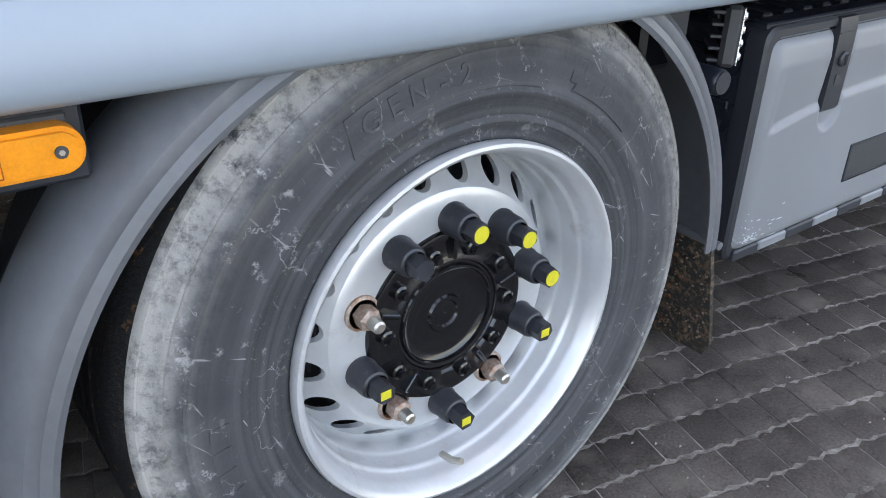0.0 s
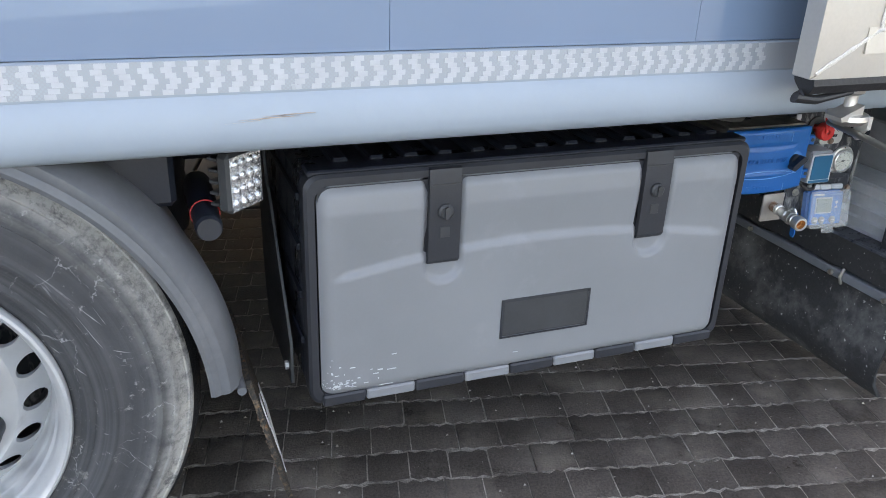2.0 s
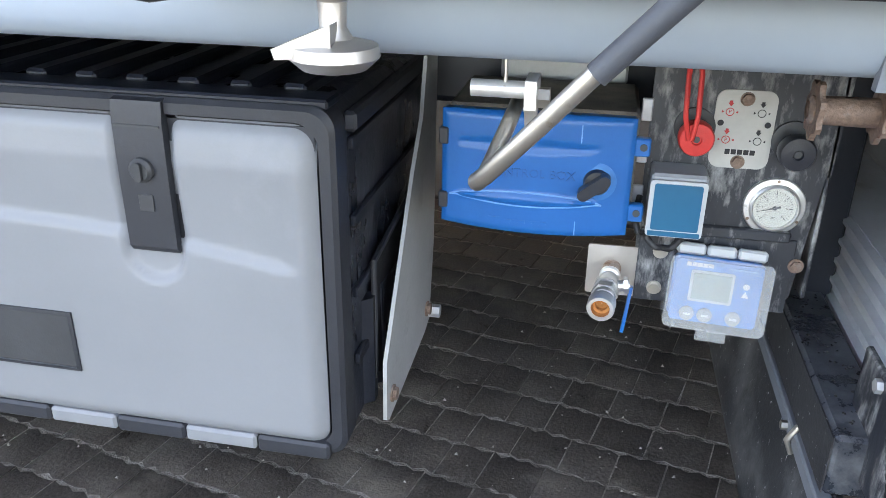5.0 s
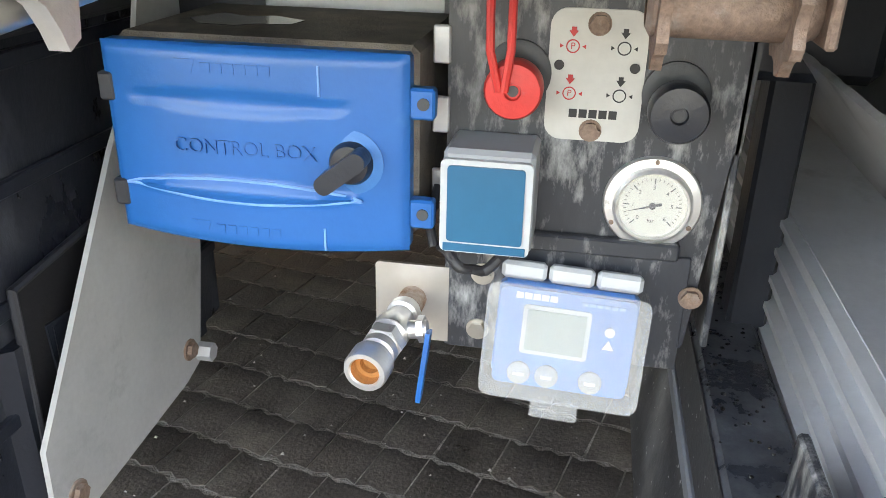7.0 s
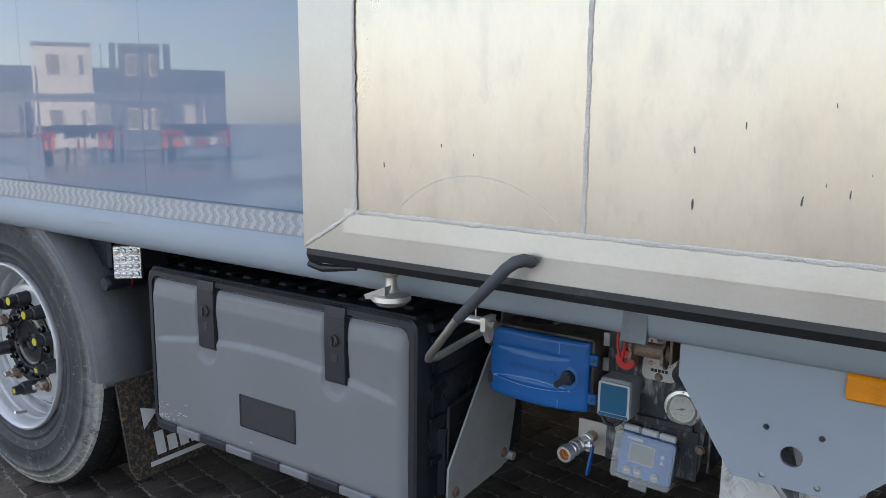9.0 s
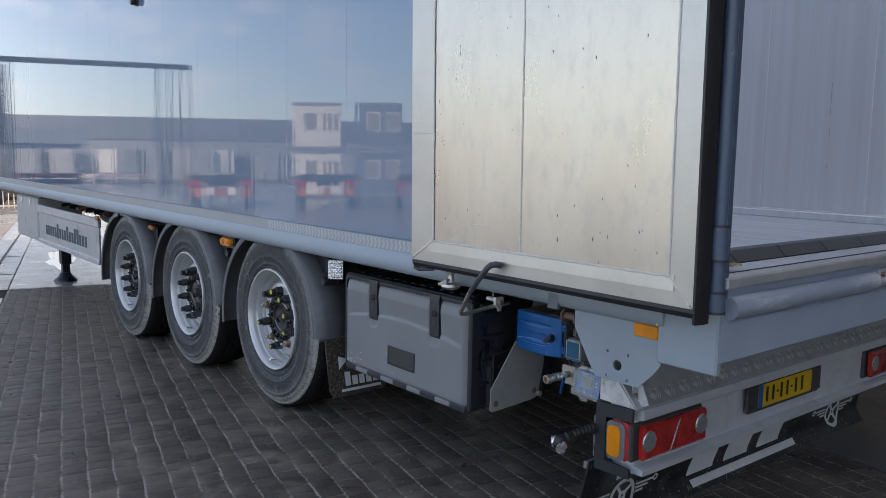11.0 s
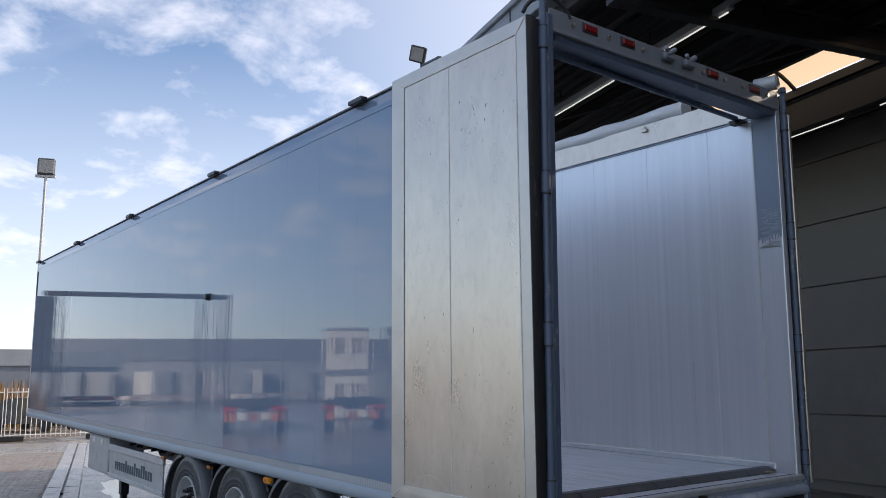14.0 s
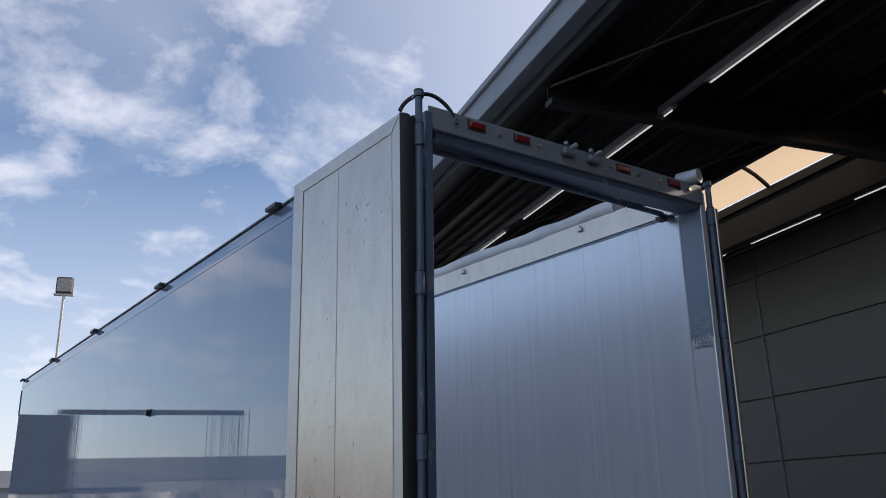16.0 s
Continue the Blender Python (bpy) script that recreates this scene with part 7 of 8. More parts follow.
part("tread_lug", lug, "tread", bump, kind="stuff")
part("end_gusset", Shape().slab([(2.462, 0.826), (2.462, 0.648), (2.655, 0.648)], "y", Y0 - 0.004, Y0), "tread", bump, "bright checker plate gusset")
lug = checker(Shape(), Vector((2.464, Y0 - 0.0041, 0.650)), Vector((1, 0, 0)), Vector((0, 0, 1)), 5, 4, 0.044, Vector((0, -1, 0)), lambda p, h: p.x - 0.5 * h > 2.463 and p.z - 0.5 * h > 0.648 and p.z + 0.5 * h < 0.824 - (p.x + 0.5 * h - 2.462) * 0.925)
part("tread_lug", lug, "tread", bump, kind="stuff")
part("gusset_fold", Shape().slab([(2.655, 0.648), (2.70, 0.665), (2.62, 0.80), (2.60, 0.80)], "y", Y0 + 0.03, Y0 + 0.034), "tread", bump)
for y in (0.62, 1.25, 1.9):
    part("bumper_stay", Shape().box(2.44, 2.50, y - 0.03, y + 0.03, 0.44, 1.0, 0.006), "black_plastic", bump)
part("rear_apron", Shape().box(2.60, 2.606, 0.10, WIDE - 0.10, 0.70, 1.06, 0.002), "alu_dull", trailer, "dull aluminium apron plate")
for y0, y1, s in ((Y0 - 0.004, Y0 + 0.43, 1), (Y1 - 0.47, Y1 + 0.02, -1)):
    tl = part("tail_lamp", Shape().box(2.626, 2.652, y0, y1, 0.448, 0.588, 0.012), "lamp_dark", bump, "red tail lamp cluster with clear ends")
    part("lamp_lens", Shape().box(2.648, 2.690, y0 + 0.03, y1 - 0.008, 0.454, 0.582, 0.012), "red_lens", tl, "red lens")
    for yc in (y0 + 0.06, y1 - 0.05):
        part("lamp_window", Shape().turned([(0.040, 2.690), (0.036, 2.694), (0.020, 2.696), (0.001, 2.696)], "x", 24, at=(0, yc, 0.525)), "clear_lens", tl, "clear round lamp window")
    part("lamp_glow_rib", Shape().slab([((y0 + y1) / 2 - 0.03, 0.46), ((y0 + y1) / 2 - 0.024, 0.46), ((y0 + y1) / 2 + 0.03, 0.575), ((y0 + y1) / 2 + 0.024, 0.575)], "x", 2.690, 2.692), "clear_lens", tl)
part("side_lamp", Shape().slab(rounded(2.517, 2.588, 0.452, 0.566, 0.020, 6), "y", Y0 - 0.010, Y0 + 0.03), "orange", bump, "amber side lens")
part("side_lamp_base", Shape().slab(rounded(2.508, 2.612, 0.440, 0.582, 0.026, 6), "y", Y0 - 0.006, Y0 + 0.032), "lamp_grey", bump, "grey lamp rim")
part("side_rim", Shape().slab(rounded(2.53, 2.640, 0.444, 0.590, 0.032, 6), "y", Y0 - 0.002, Y0 + 0.034), "red_lens", bump, "red lens wrapping round the corner")
arm_way = [Vector((2.462, 0.13, 0.535)).lerp(Vector((2.404, -0.052, 0.503)), k / 24) + Vector((0, 0, 0.010 * math.sin(math.pi * k / 24))) for k in range(25)]
arm = part("outrigger_lamp", Shape().pipe(arm_way, [0.0185 + (0.0028 if k % 2 else 0.0) + (0.006 if k > 19 else 0.0) for k in range(25)], 18), "rubber", bump, "ribbed rubber outrigger lamp arm")
part("lamp_head", Shape().pipe([(2.376, -0.052, 0.500), (2.400, -0.062, 0.502), (2.428, -0.060, 0.502)], [0.024, 0.027, 0.024], 18), "rubber", arm)
part("lamp_end", Shape().rod((2.384, -0.060, 0.501), (2.368, -0.076, 0.501), 0.024, 0.021, 20), "clear_lens", arm, "clear round lamp end")
part("lamp_end", Shape().rod((2.422, -0.066, 0.494), (2.434, -0.086, 0.488), 0.022, 0.019, 20), "clear_lens", arm, "clear round lamp end")
part("arm_bracket", Shape().box(2.435, 2.448, 0.09, 0.24, 0.425, 0.585, 0.004), "panel_black", arm)
for z in (0.45, 0.57):
    part("bolt", Shape().rod((2.435, 0.16, z), (2.425, 0.16, z), 0.010, seg=6), "alu_dull", arm)
# number plate: plain bars for its characters
npl = part("number_plate", Shape().slab(rounded(0.87, 1.33, 0.562, 0.660, 0.008, 4), "x", 2.660, 2.663), "plate_yellow", bump, "yellow number plate with plain dark bars")
npl.matrix_basis = pose(0, 0.06, -0.070)
part("plate_holder", Shape().box(2.648, 2.660, 0.80, 1.40, 0.548, 0.675, 0.010), "lamp_dark", npl)
for y0, y1 in ((0.775, 0.862), (1.335, 1.405)):
    part("plate_holder_end", Shape().box(2.655, 2.670, y0, y1, 0.558, 0.666, 0.02), "lamp_dark", npl)
part("plate_band", Shape().box(2.6632, 2.6642, 0.872, 0.905, 0.563, 0.662), "blue", npl, "blue plate band")
for k, y in enumerate((0.925, 0.975, 1.045, 1.095, 1.17, 1.225)):
    part("plate_bar", Shape().box(2.6632, 2.6645, y + 0.006, y + 0.024, 0.580, 0.646, 0.001), "ink", npl)
for y in (1.022, 1.142):
    part("plate_bar", Shape().box(2.6632, 2.6645, y, y + 0.012, 0.608, 0.618), "ink", npl)
# carrier and rear spray flap
car = part("flap_carrier", Shape().box(2.402, 2.482, 0.15, 2.41, 0.397, 0.493, 0.006), "wet_black", trailer, "black flap carrier beam wet with drops")
part("carrier_face", Shape().box(2.3995, 2.4018, 0.152, 2.408, 0.400, 0.489, 0.001), "dusty_rubber", car, "scuffed grey front face")
drops = Shape()
rs = random.Random(12)
for k in range(150):
    x, y, r = rs.uniform(2.407, 2.477), rs.uniform(0.16, 1.2), rs.uniform(0.0012, 0.0032)
    drops.turned([(r, 0.4932), (r * 0.75, 0.4932 + r * 0.35), (0.0001, 0.4932 + r * 0.5)], "z", 7, at=(x, y, 0))
part("rain_spatter", drops, "gloss_black", car, "dark spatter of rain", "stuff")
fl = part("spray_flap", Shape().slab([(2.424, 0.395), (2.432, 0.395), (2.386, 0.195), (2.381, 0.160), (2.389, 0.125), (2.424, 0.079), (2.418, 0.074), (2.382, 0.120), (2.373, 0.160), (2.378, 0.195)], "y", 0.09, 2.46), "flap_rubber", trailer, "wide black spray flap with white print")
part("flap_dust", Shape().slab([(2.4236, 0.394), (2.3776, 0.195), (2.3726, 0.160), (2.3816, 0.120), (2.4176, 0.0745), (2.4164, 0.0735), (2.3802, 0.1195), (2.3712, 0.160), (2.3762, 0.1953), (2.4222, 0.3944)], "y", 0.0915, 2.4585), "dusty_rubber", fl, "grey dusty forward face of the flap")
part("flap_strip", Shape().box(2.396, 2.4205, 0.095, 2.455, 0.362, 0.390, 0.003), "rail_grey", fl, "grey clamping strip")
for y in (0.14, 0.34, 0.7, 1.1, 1.5, 1.9, 2.3):
    part("strip_bolt", Shape().rod((2.400, y, 0.374), (2.386, y, 0.374), 0.008, seg=6), "zinc", fl)
FLAP_BACK = ((0.079, 2.424), (0.125, 2.389), (0.160, 2.381), (0.195, 2.386), (0.395, 2.432))
def flap_x(z):
    """Where the flap's rear face hangs at a height."""
    for (z0, x0), (z1, x1) in zip(FLAP_BACK, FLAP_BACK[1:]):
        if z <= z1:
            return x0 + (x1 - x0) * (z - z0) / (z1 - z0)
    return FLAP_BACK[-1][1]
def print_ring(y, z, r, w):
    sh = Shape().turned([(r, 0.0012), (r, 0.0030), (r - w, 0.0030), (r - w, 0.0012)], "x", 32, at=(0, y, z), close=True)
    sh.v = [(p[0] + flap_x(p[2]), p[1], p[2]) for p in sh.v]
    return sh
def print_bar(y0, y1, z0, z1, lean=0.0, n=8):
    """An upright or leaning bar of paint, laid on the flap in bands."""
    sh = Shape()
    zs = [z0 + (z1 - z0) * k / n for k in range(n + 1)]
    vs = []
    for d in (0.0012, 0.0030):
        for z in zs:
            o = lean * (z - z0)
            vs += [(flap_x(z) + d, y0 + o, z), (flap_x(z) + d, y1 + o, z)]
    m = 2 * (n + 1)
    fs = [(2 * k, 2 * k + 1, 2 * k + 3, 2 * k + 2) for k in range(n)] + [(m + 2 * k, m + 2 * k + 2, m + 2 * k + 3, m + 2 * k + 1) for k in range(n)]
    fs += [(2 * k, 2 * k + 2, m + 2 * k + 2, m + 2 * k) for k in range(n)] + [(2 * k + 1, m + 2 * k + 1, m + 2 * k + 3, 2 * k + 3) for k in range(n)]
    return sh.add(vs, fs)
for yc in (0.352, 2.15):
    zc = 0.180
    part("emblem_ring", print_ring(yc, zc, 0.078, 0.016), "ink_white", fl, "white steering wheel emblem")
    part("emblem_hub", print_ring(yc, zc, 0.022, 0.014), "ink_white", fl)
    for k in range(4):
        a = radians(40 + 90 * k)
        c, s_ = math.cos(a), math.sin(a)
        spoke = Shape()
        q = [(yc + u * c - w * s_, zc + u * s_ + w * c) for u, w in ((0.018, -0.008), (0.066, -0.006), (0.066, 0.006), (0.018, 0.008))]
        spoke.add([(flap_x(z) + d, y, z) for d in (0.0012, 0.0030) for y, z in q], [(0, 1, 2, 3), (4, 7, 6, 5), (0, 4, 5, 1), (1, 5, 6, 2), (2, 6, 7, 3), (3, 7, 4, 0)])
        part("emblem_spoke", spoke, "ink_white", fl)
    for sgn in (-1, 1):
        for y0, y1, z in ((0.085, 0.200, 0.205), (0.085, 0.165, 0.188), (0.085, 0.135, 0.171)):
            part("emblem_wing", print_bar(yc + min(sgn * y0, sgn * y1), yc + max(sgn * y0, sgn * y1), z, z + 0.009, n=2), "ink_white", fl)
        part("emblem_tip", print_ring(yc + sgn * 0.212, 0.2095, 0.015, 0.006), "ink_white", fl)
    for k in (-1, 0, 1):
        part("print_bar", print_bar(yc + 0.048 * k - 0.016, yc + 0.048 * k + 0.016, 0.268, 0.298, n=2), "ink_white", fl)
for k in range(3):
    y = 0.80 + 0.29 * k
    part("print_bar", print_bar(y, y + 0.20, 0.150, 0.285, lean=0.35), "ink_white", fl, "plain white block of the flap's print")
part("print_bar", print_bar(0.82, 1.72, 0.100, 0.128), "ink_white", fl)
clipw = part("strip_clip", Shape().pipe([(2.398, 0.30, 0.352), (2.388, 0.30, 0.375), (2.400, 0.302, 0.398), (2.418, 0.305, 0.402)], 0.005, 8), "zinc", fl, "bent steel clip on the strip")
part("lamp_cable", Shape().pipe([(2.41, 0.16 + 0.05 * i, 0.405 + 0.012 * math.sin(i * 1.1)) for i in range(12)], 0.007, 8), "rubber", fl, "black cable tied along the strip")
# ---- the yard's ground ----
def yard_slab(name, u0, u1, v0, v1, z0, z1, mat, label, b=0.004):
    return solid(name, Shape().box(u0, u1, v0, v1, z0, z1, b), mat, label, "ground", kind="structure", m=YARD)


yard_slab("paving_bed", -6.10, 12.0, -1.72, 2.40, -0.039, -0.0034, "joint", "sandy bed between dark paving bricks")
yard_slab("paving_bed_2", -20.0, 10.0, -8.6, -2.30, -0.039, -0.0034, "joint", "sandy bed between dark paving bricks")
# drain strip of concrete slabs with a dark gutter
strip = thing("drain_strip", "pale wet concrete drain strip with a dark gutter", "pavement", kind="structure", m=YARD)
edges = [-24.0, -21.6, -19.2, -16.8, -14.4, -12.4, -10.25, -9.30, -8.50, -7.70, -6.80]
edges2 = [-5.38, -4.68, -3.95, -3.26, -1.05, 1.15, 3.35, 5.55, 7.75, 9.95, 12.0]
for k, (u0, u1) in enumerate(list(zip(edges, edges[1:])) + [(-6.80, -6.04)] + list(zip(edges2, edges2[1:]))):
    for v0, v1 in ((-2.30, -2.020), (-1.986, -1.722)):
        part("concrete_slab", Shape().box(u0 + 0.014, u1 - 0.014, v0 + 0.004, v1 - 0.004, -0.038, 0.002 + 0.002 * (k % 3), 0.008), "concrete", strip)
    if u1 - u0 < 1.0:
        part("joint_bar", Shape().box(u1 - 0.030, u1 + 0.030, -2.30, -1.722, -0.038, 0.0045, 0.004), "gutter", strip, "dark bar across the slab joint")
part("gutter", Shape().box(-24, 12, -2.034, -1.972, -0.038, -0.026), "gutter", strip, "narrow dark gutter channel")
inlet = part("drain_inlet", Shape().box(-6.02, -5.40, -2.29, -1.73, -0.038, -0.012), "gutter", strip, "iron drain inlet set between the slabs")
for k in range(9):
    part("inlet_bar", Shape().box(-5.99 + 0.067 * k, -5.955 + 0.067 * k, -2.28, -1.74, -0.012, 0.001, 0.003), "gutter", inlet)
slabs = thing("wash_slab", "broad wet concrete slabs of the yard", "pavement", kind="structure", m=YARD)
for u in (-24.2, -18.15, -12.1):
    for v in (-1.715, 1.30):
        part("concrete_slab", Shape().box(u, u + 6.0, v, v + 3.0, -0.038, 0.001, 0.006), "concrete", slabs)
def puddle(u, v, ru, rv, seed):
    rr = random.Random(seed)
    p1, p2, p3 = rr.uniform(0, 6), rr.uniform(0, 6), rr.uniform(0, 6)
    rim = []
    for k in range(64):
        a = 2 * math.pi * k / 64
        r = 0.78 + 0.16 * math.sin(2 * a + p1) + 0.12 * math.sin(5 * a + p2) + 0.05 * math.sin(11 * a + p3)
        rim.append((u + ru * r * math.cos(a), v + rv * r * math.sin(a)))
    solid("puddle", Shape().slab(rim, "z", -0.002, 0.0030), "water", "shallow puddle of rain water on the paving", "water", kind="structure", m=YARD)
puddle(-6.6, -2.62, 1.5, 0.26, 1)
puddle(-9.6, -1.15, 1.6, 0.30, 4)
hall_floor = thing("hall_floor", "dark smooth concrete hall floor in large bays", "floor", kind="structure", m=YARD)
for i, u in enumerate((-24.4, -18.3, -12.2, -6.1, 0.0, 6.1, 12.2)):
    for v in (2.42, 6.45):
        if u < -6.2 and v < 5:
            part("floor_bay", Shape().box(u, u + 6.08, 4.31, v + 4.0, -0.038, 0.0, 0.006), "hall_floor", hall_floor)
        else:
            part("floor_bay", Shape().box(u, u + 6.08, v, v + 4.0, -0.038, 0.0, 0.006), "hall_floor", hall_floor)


def brick_rows(u0, u1, v0, v1, seed, pitch=0.1135):
    """Rows of worn paving bricks along u with a wandering joint."""
    rr = random.Random(seed)
    out = []
    v, row = v0, 0
    while v + pitch < v1:
        u = u0 - rr.uniform(0, 0.1)
        while u < u1:
            ln = rr.choice((0.090, 0.098, 0.104, 0.106, 0.108, 0.112, 0.116, 0.128))
            a, b = max(u, u0), min(u + ln, u1)
            if b - a > 0.05:
                out.append((a + 0.0002 + rr.uniform(0, 0.0009), b - 0.0002 - rr.uniform(0, 0.0009), v + 0.0020 + rr.uniform(0, 0.0012), v + pitch - 0.0020 - rr.uniform(0, 0.0012), rr.uniform(-0.003, 0.003), rr.uniform(-0.003, 0.003), rr.uniform(-0.003, 0.003)))
            u += ln
        v += pitch
        row += 1
    return out


def zigzag(u):
    """The wavy long edge that neighbouring rows share."""
    return 0.0050 * math.sin(2 * math.pi * u / 0.037) + 0.0026 * math.sin(2 * math.pi * u / 0.41)


def brick_geo(bk, k):
    a, b, c, d, h, tu, tv = bk
    rr = random.Random(k)
    n = max(4, int((b - a) / 0.0185))
    front = [(a + (b - a) * i / n, c + zigzag(a + (b - a) * i / n) + rr.uniform(-0.0022, 0.0022)) for i in range(n + 1)]
    back = [(a + (b - a) * i / n, d + zigzag(a + (b - a) * i / n) + rr.uniform(-0.0022, 0.0022)) for i in range(n, -1, -1)]
    lo = front + back
    mu, mv = (a + b) / 2, (c + d) / 2
    def ring(e):
        return [(p[0] + (0.5 * e if p[0] < mu - 0.4 * (b - a) else -0.5 * e if p[0] > mu + 0.4 * (b - a) else 0), p[1] + (e if i <= n else -e)) for i, p in enumerate(lo)]
    def top(p, drop):
        return h * 0.35 + 0.5 * tu * (p[0] - mu) / (b - a) + 0.6 * tv * (p[1] - mv) / (d - c) - drop
    m = len(lo)
    vs = [(p[0], p[1], -0.014) for p in lo] + [(p[0], p[1], top(p, 0.0022)) for p in ring(0.0022)] + [(p[0], p[1], top(p, 0.0)) for p in ring(0.016)]
    return vs, [tuple(range(2 * m, 3 * m))] + [(r * m + i, r * m + (i + 1) % m, (r + 1) * m + (i + 1) % m, (r + 1) * m + i) for r in (0, 1) for i in range(m)]


paving = thing("brick_paving", "dark wet paving bricks laid in rows", "pavement", kind="structure", m=YARD)
near_bricks = brick_rows(-6.08, 12.0, -1.6935, 2.40, 21)
picked, rest = [], Shape()
for k, bk in enumerate(near_bricks):
    vs, fs = brick_geo(bk, k)
    if 0.9 < bk[0] < 2.5 and -0.2 < bk[2] < 2.2 and len(picked) < 300:
        picked.append((vs, fs))
    else:
        rest.add(vs, fs)
far_bricks = brick_rows(-20.0, 10.0, -8.6, -2.31, 33, 0.125)
# the far bricks are gathered to take the painted sunlit tan
dry = Shape()
for k, bk in enumerate(far_bricks):
    dry.add(*brick_geo(bk, 100000 + k))
part("bricks_beyond", dry.mesh("bricks_beyond", "cobble_dry", fix=False, angle=30), None, paving, "paving bricks past the drain, warm sunlight put into their tan", kind="stuff")
part("bricks_beyond", rest.mesh("bricks_beyond", "cobble", fix=False, angle=30), None, paving, kind="stuff")
grit = Shape()
rs = random.Random(8)
for k in range(2600):
    u, v = rs.uniform(-2.0, 5.0), rs.uniform(-1.6, 2.3)
    s = rs.uniform(0.0012, 0.0045)
    grit.add([(u - s, v - s * 0.7, 0.0), (u + s, v - s * 0.5, 0.0), (u + s * 0.3, v + s, 0.0), (u, v, s * 1.3)], [(0, 1, 3), (1, 2, 3), (2, 0, 3)])
part("loose_grit", grit.mesh("loose_grit", "gravel", fix=False), None, paving, "pale loose grit in the joints", "stuff")

# ---- the open hall ----
hall = thing("open_hall", "dark open-fronted steel hall with pale wall panels", "building", kind="structure", m=YARD)
HW, EAVE, RZ = 9.24, 2.80, 5.85
HU0, HU1 = -13.0, 24.0
wall_part = part("wall_core", Shape().box(HU0, HU1, HW + 0.06, HW + 0.30, -0.2, RZ + 0.3), "wall_panel", hall)
k = 0
z = 0.17
while z < 5.5:
    u = HU0
    while u < HU1:
        part("wall_sandwich_panel", Shape().box(u + 0.006, u + 6.13 - 0.006, HW, HW + 0.06, z + 0.008, min(z + 1.03, 5.75) - 0.008, 0.006), "wall_panel", hall, "pale grey-beige wall panel")
        u += 6.13
    z += 1.03
part("end_wall", Shape().box(HU1, HU1 + 0.2, EAVE + 0.2, HW + 0.3, -0.2, RZ + 0.3), "wall_panel", hall)
# roof with corrugation, long skylight, beams and fascia
def roof_sheet(u0, u1, v0, v1):
    sh = Shape()
    v = v0
    prof = []
    while v < v1:
        prof += [(v, 0), (v + 0.08, 0), (v + 0.10, -0.045), (v + 0.18, -0.045), (v + 0.20, 0)]
        v += 0.20
    prof = [p for p in prof if p[0] <= v1] + [(v1, 0)]
    pts = [(p[0], RZ + p[1]) for p in prof] + [(v1, RZ + 0.12), (v0, RZ + 0.12)]
    n = len(pts)
    return sh.add([(u, p[0], p[1]) for u in (u0, u1) for p in pts], [(i, (i + 1) % n, n + (i + 1) % n, n + i) for i in range(n)] + [tuple(range(n)), tuple(range(n, 2 * n))[::-1]])
SV0, SV1 = 6.30, 7.68
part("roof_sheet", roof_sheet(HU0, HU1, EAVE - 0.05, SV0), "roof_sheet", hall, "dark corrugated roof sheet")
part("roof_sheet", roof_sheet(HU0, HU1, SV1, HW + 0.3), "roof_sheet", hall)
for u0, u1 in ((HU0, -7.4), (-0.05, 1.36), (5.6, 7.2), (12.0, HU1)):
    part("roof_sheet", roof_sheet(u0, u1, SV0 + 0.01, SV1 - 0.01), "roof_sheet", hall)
for u0, u1 in ((-7.4, -0.05), (1.36, 5.6), (7.2, 12.0)):
    arch = Shape()
    n = 12
    vs = []
    for u in (u0, u1):
        for k in range(n + 1):
            t = -1 + 2 * k / n
            vs.append((u, (SV0 + SV1) / 2 + t * (SV1 - SV0) / 2, RZ + 0.14 + 0.30 * (1 - t * t)))
    arch.add(vs, [(k, k + 1, n + 2 + k, n + 1 + k) for k in range(n)])
    part("skylight_sheet", arch.mesh("skylight_sheet", "skylight", fix=False), None, hall, "cream translucent skylight lit by the sun")
    u = u0
    while u <= u1 + 0.01:
        part("skylight_rib", Shape().pipe([(u, (SV0 + SV1) / 2 + t * (SV1 - SV0) / 2, RZ + 0.11 + 0.30 * (1 - t * t)) for t in [-1 + i / 6 for i in range(13)]], 0.03, 8), "roof_steel", hall)
        u += (u1 - u0) / max(1, round((u1 - u0) / 1.6))
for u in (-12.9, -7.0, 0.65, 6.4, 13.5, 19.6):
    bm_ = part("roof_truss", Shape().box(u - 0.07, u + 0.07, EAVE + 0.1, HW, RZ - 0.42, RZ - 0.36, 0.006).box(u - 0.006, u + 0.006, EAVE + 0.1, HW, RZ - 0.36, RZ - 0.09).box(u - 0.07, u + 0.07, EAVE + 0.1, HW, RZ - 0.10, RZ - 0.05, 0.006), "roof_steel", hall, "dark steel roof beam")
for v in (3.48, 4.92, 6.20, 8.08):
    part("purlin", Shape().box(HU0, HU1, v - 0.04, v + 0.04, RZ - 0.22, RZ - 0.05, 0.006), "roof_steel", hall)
part("roof_brace", Shape().rod((-6.9, 2.9, RZ - 0.25), (0.58, 6.1, RZ - 0.25), 0.018, seg=8), "roof_steel", hall)
part("roof_brace", Shape().rod((0.72, 2.9, RZ - 0.25), (6.3, 6.1, RZ - 0.25), 0.018, seg=8), "roof_steel", hall)
part("wall_girder", Shape().box(HU0, HU1, 7.74, 7.90, RZ - 0.48, RZ - 0.05, 0.01), "roof_steel", hall, "brown-grey girder under the skylight")
fa = part("fascia", Shape().box(HU0 - 0.1, HU1, EAVE - 0.12, EAVE - 0.06, RZ - 0.03, RZ + 0.25, 0.008), "fascia", hall, "grey sheet fascia along the eave")
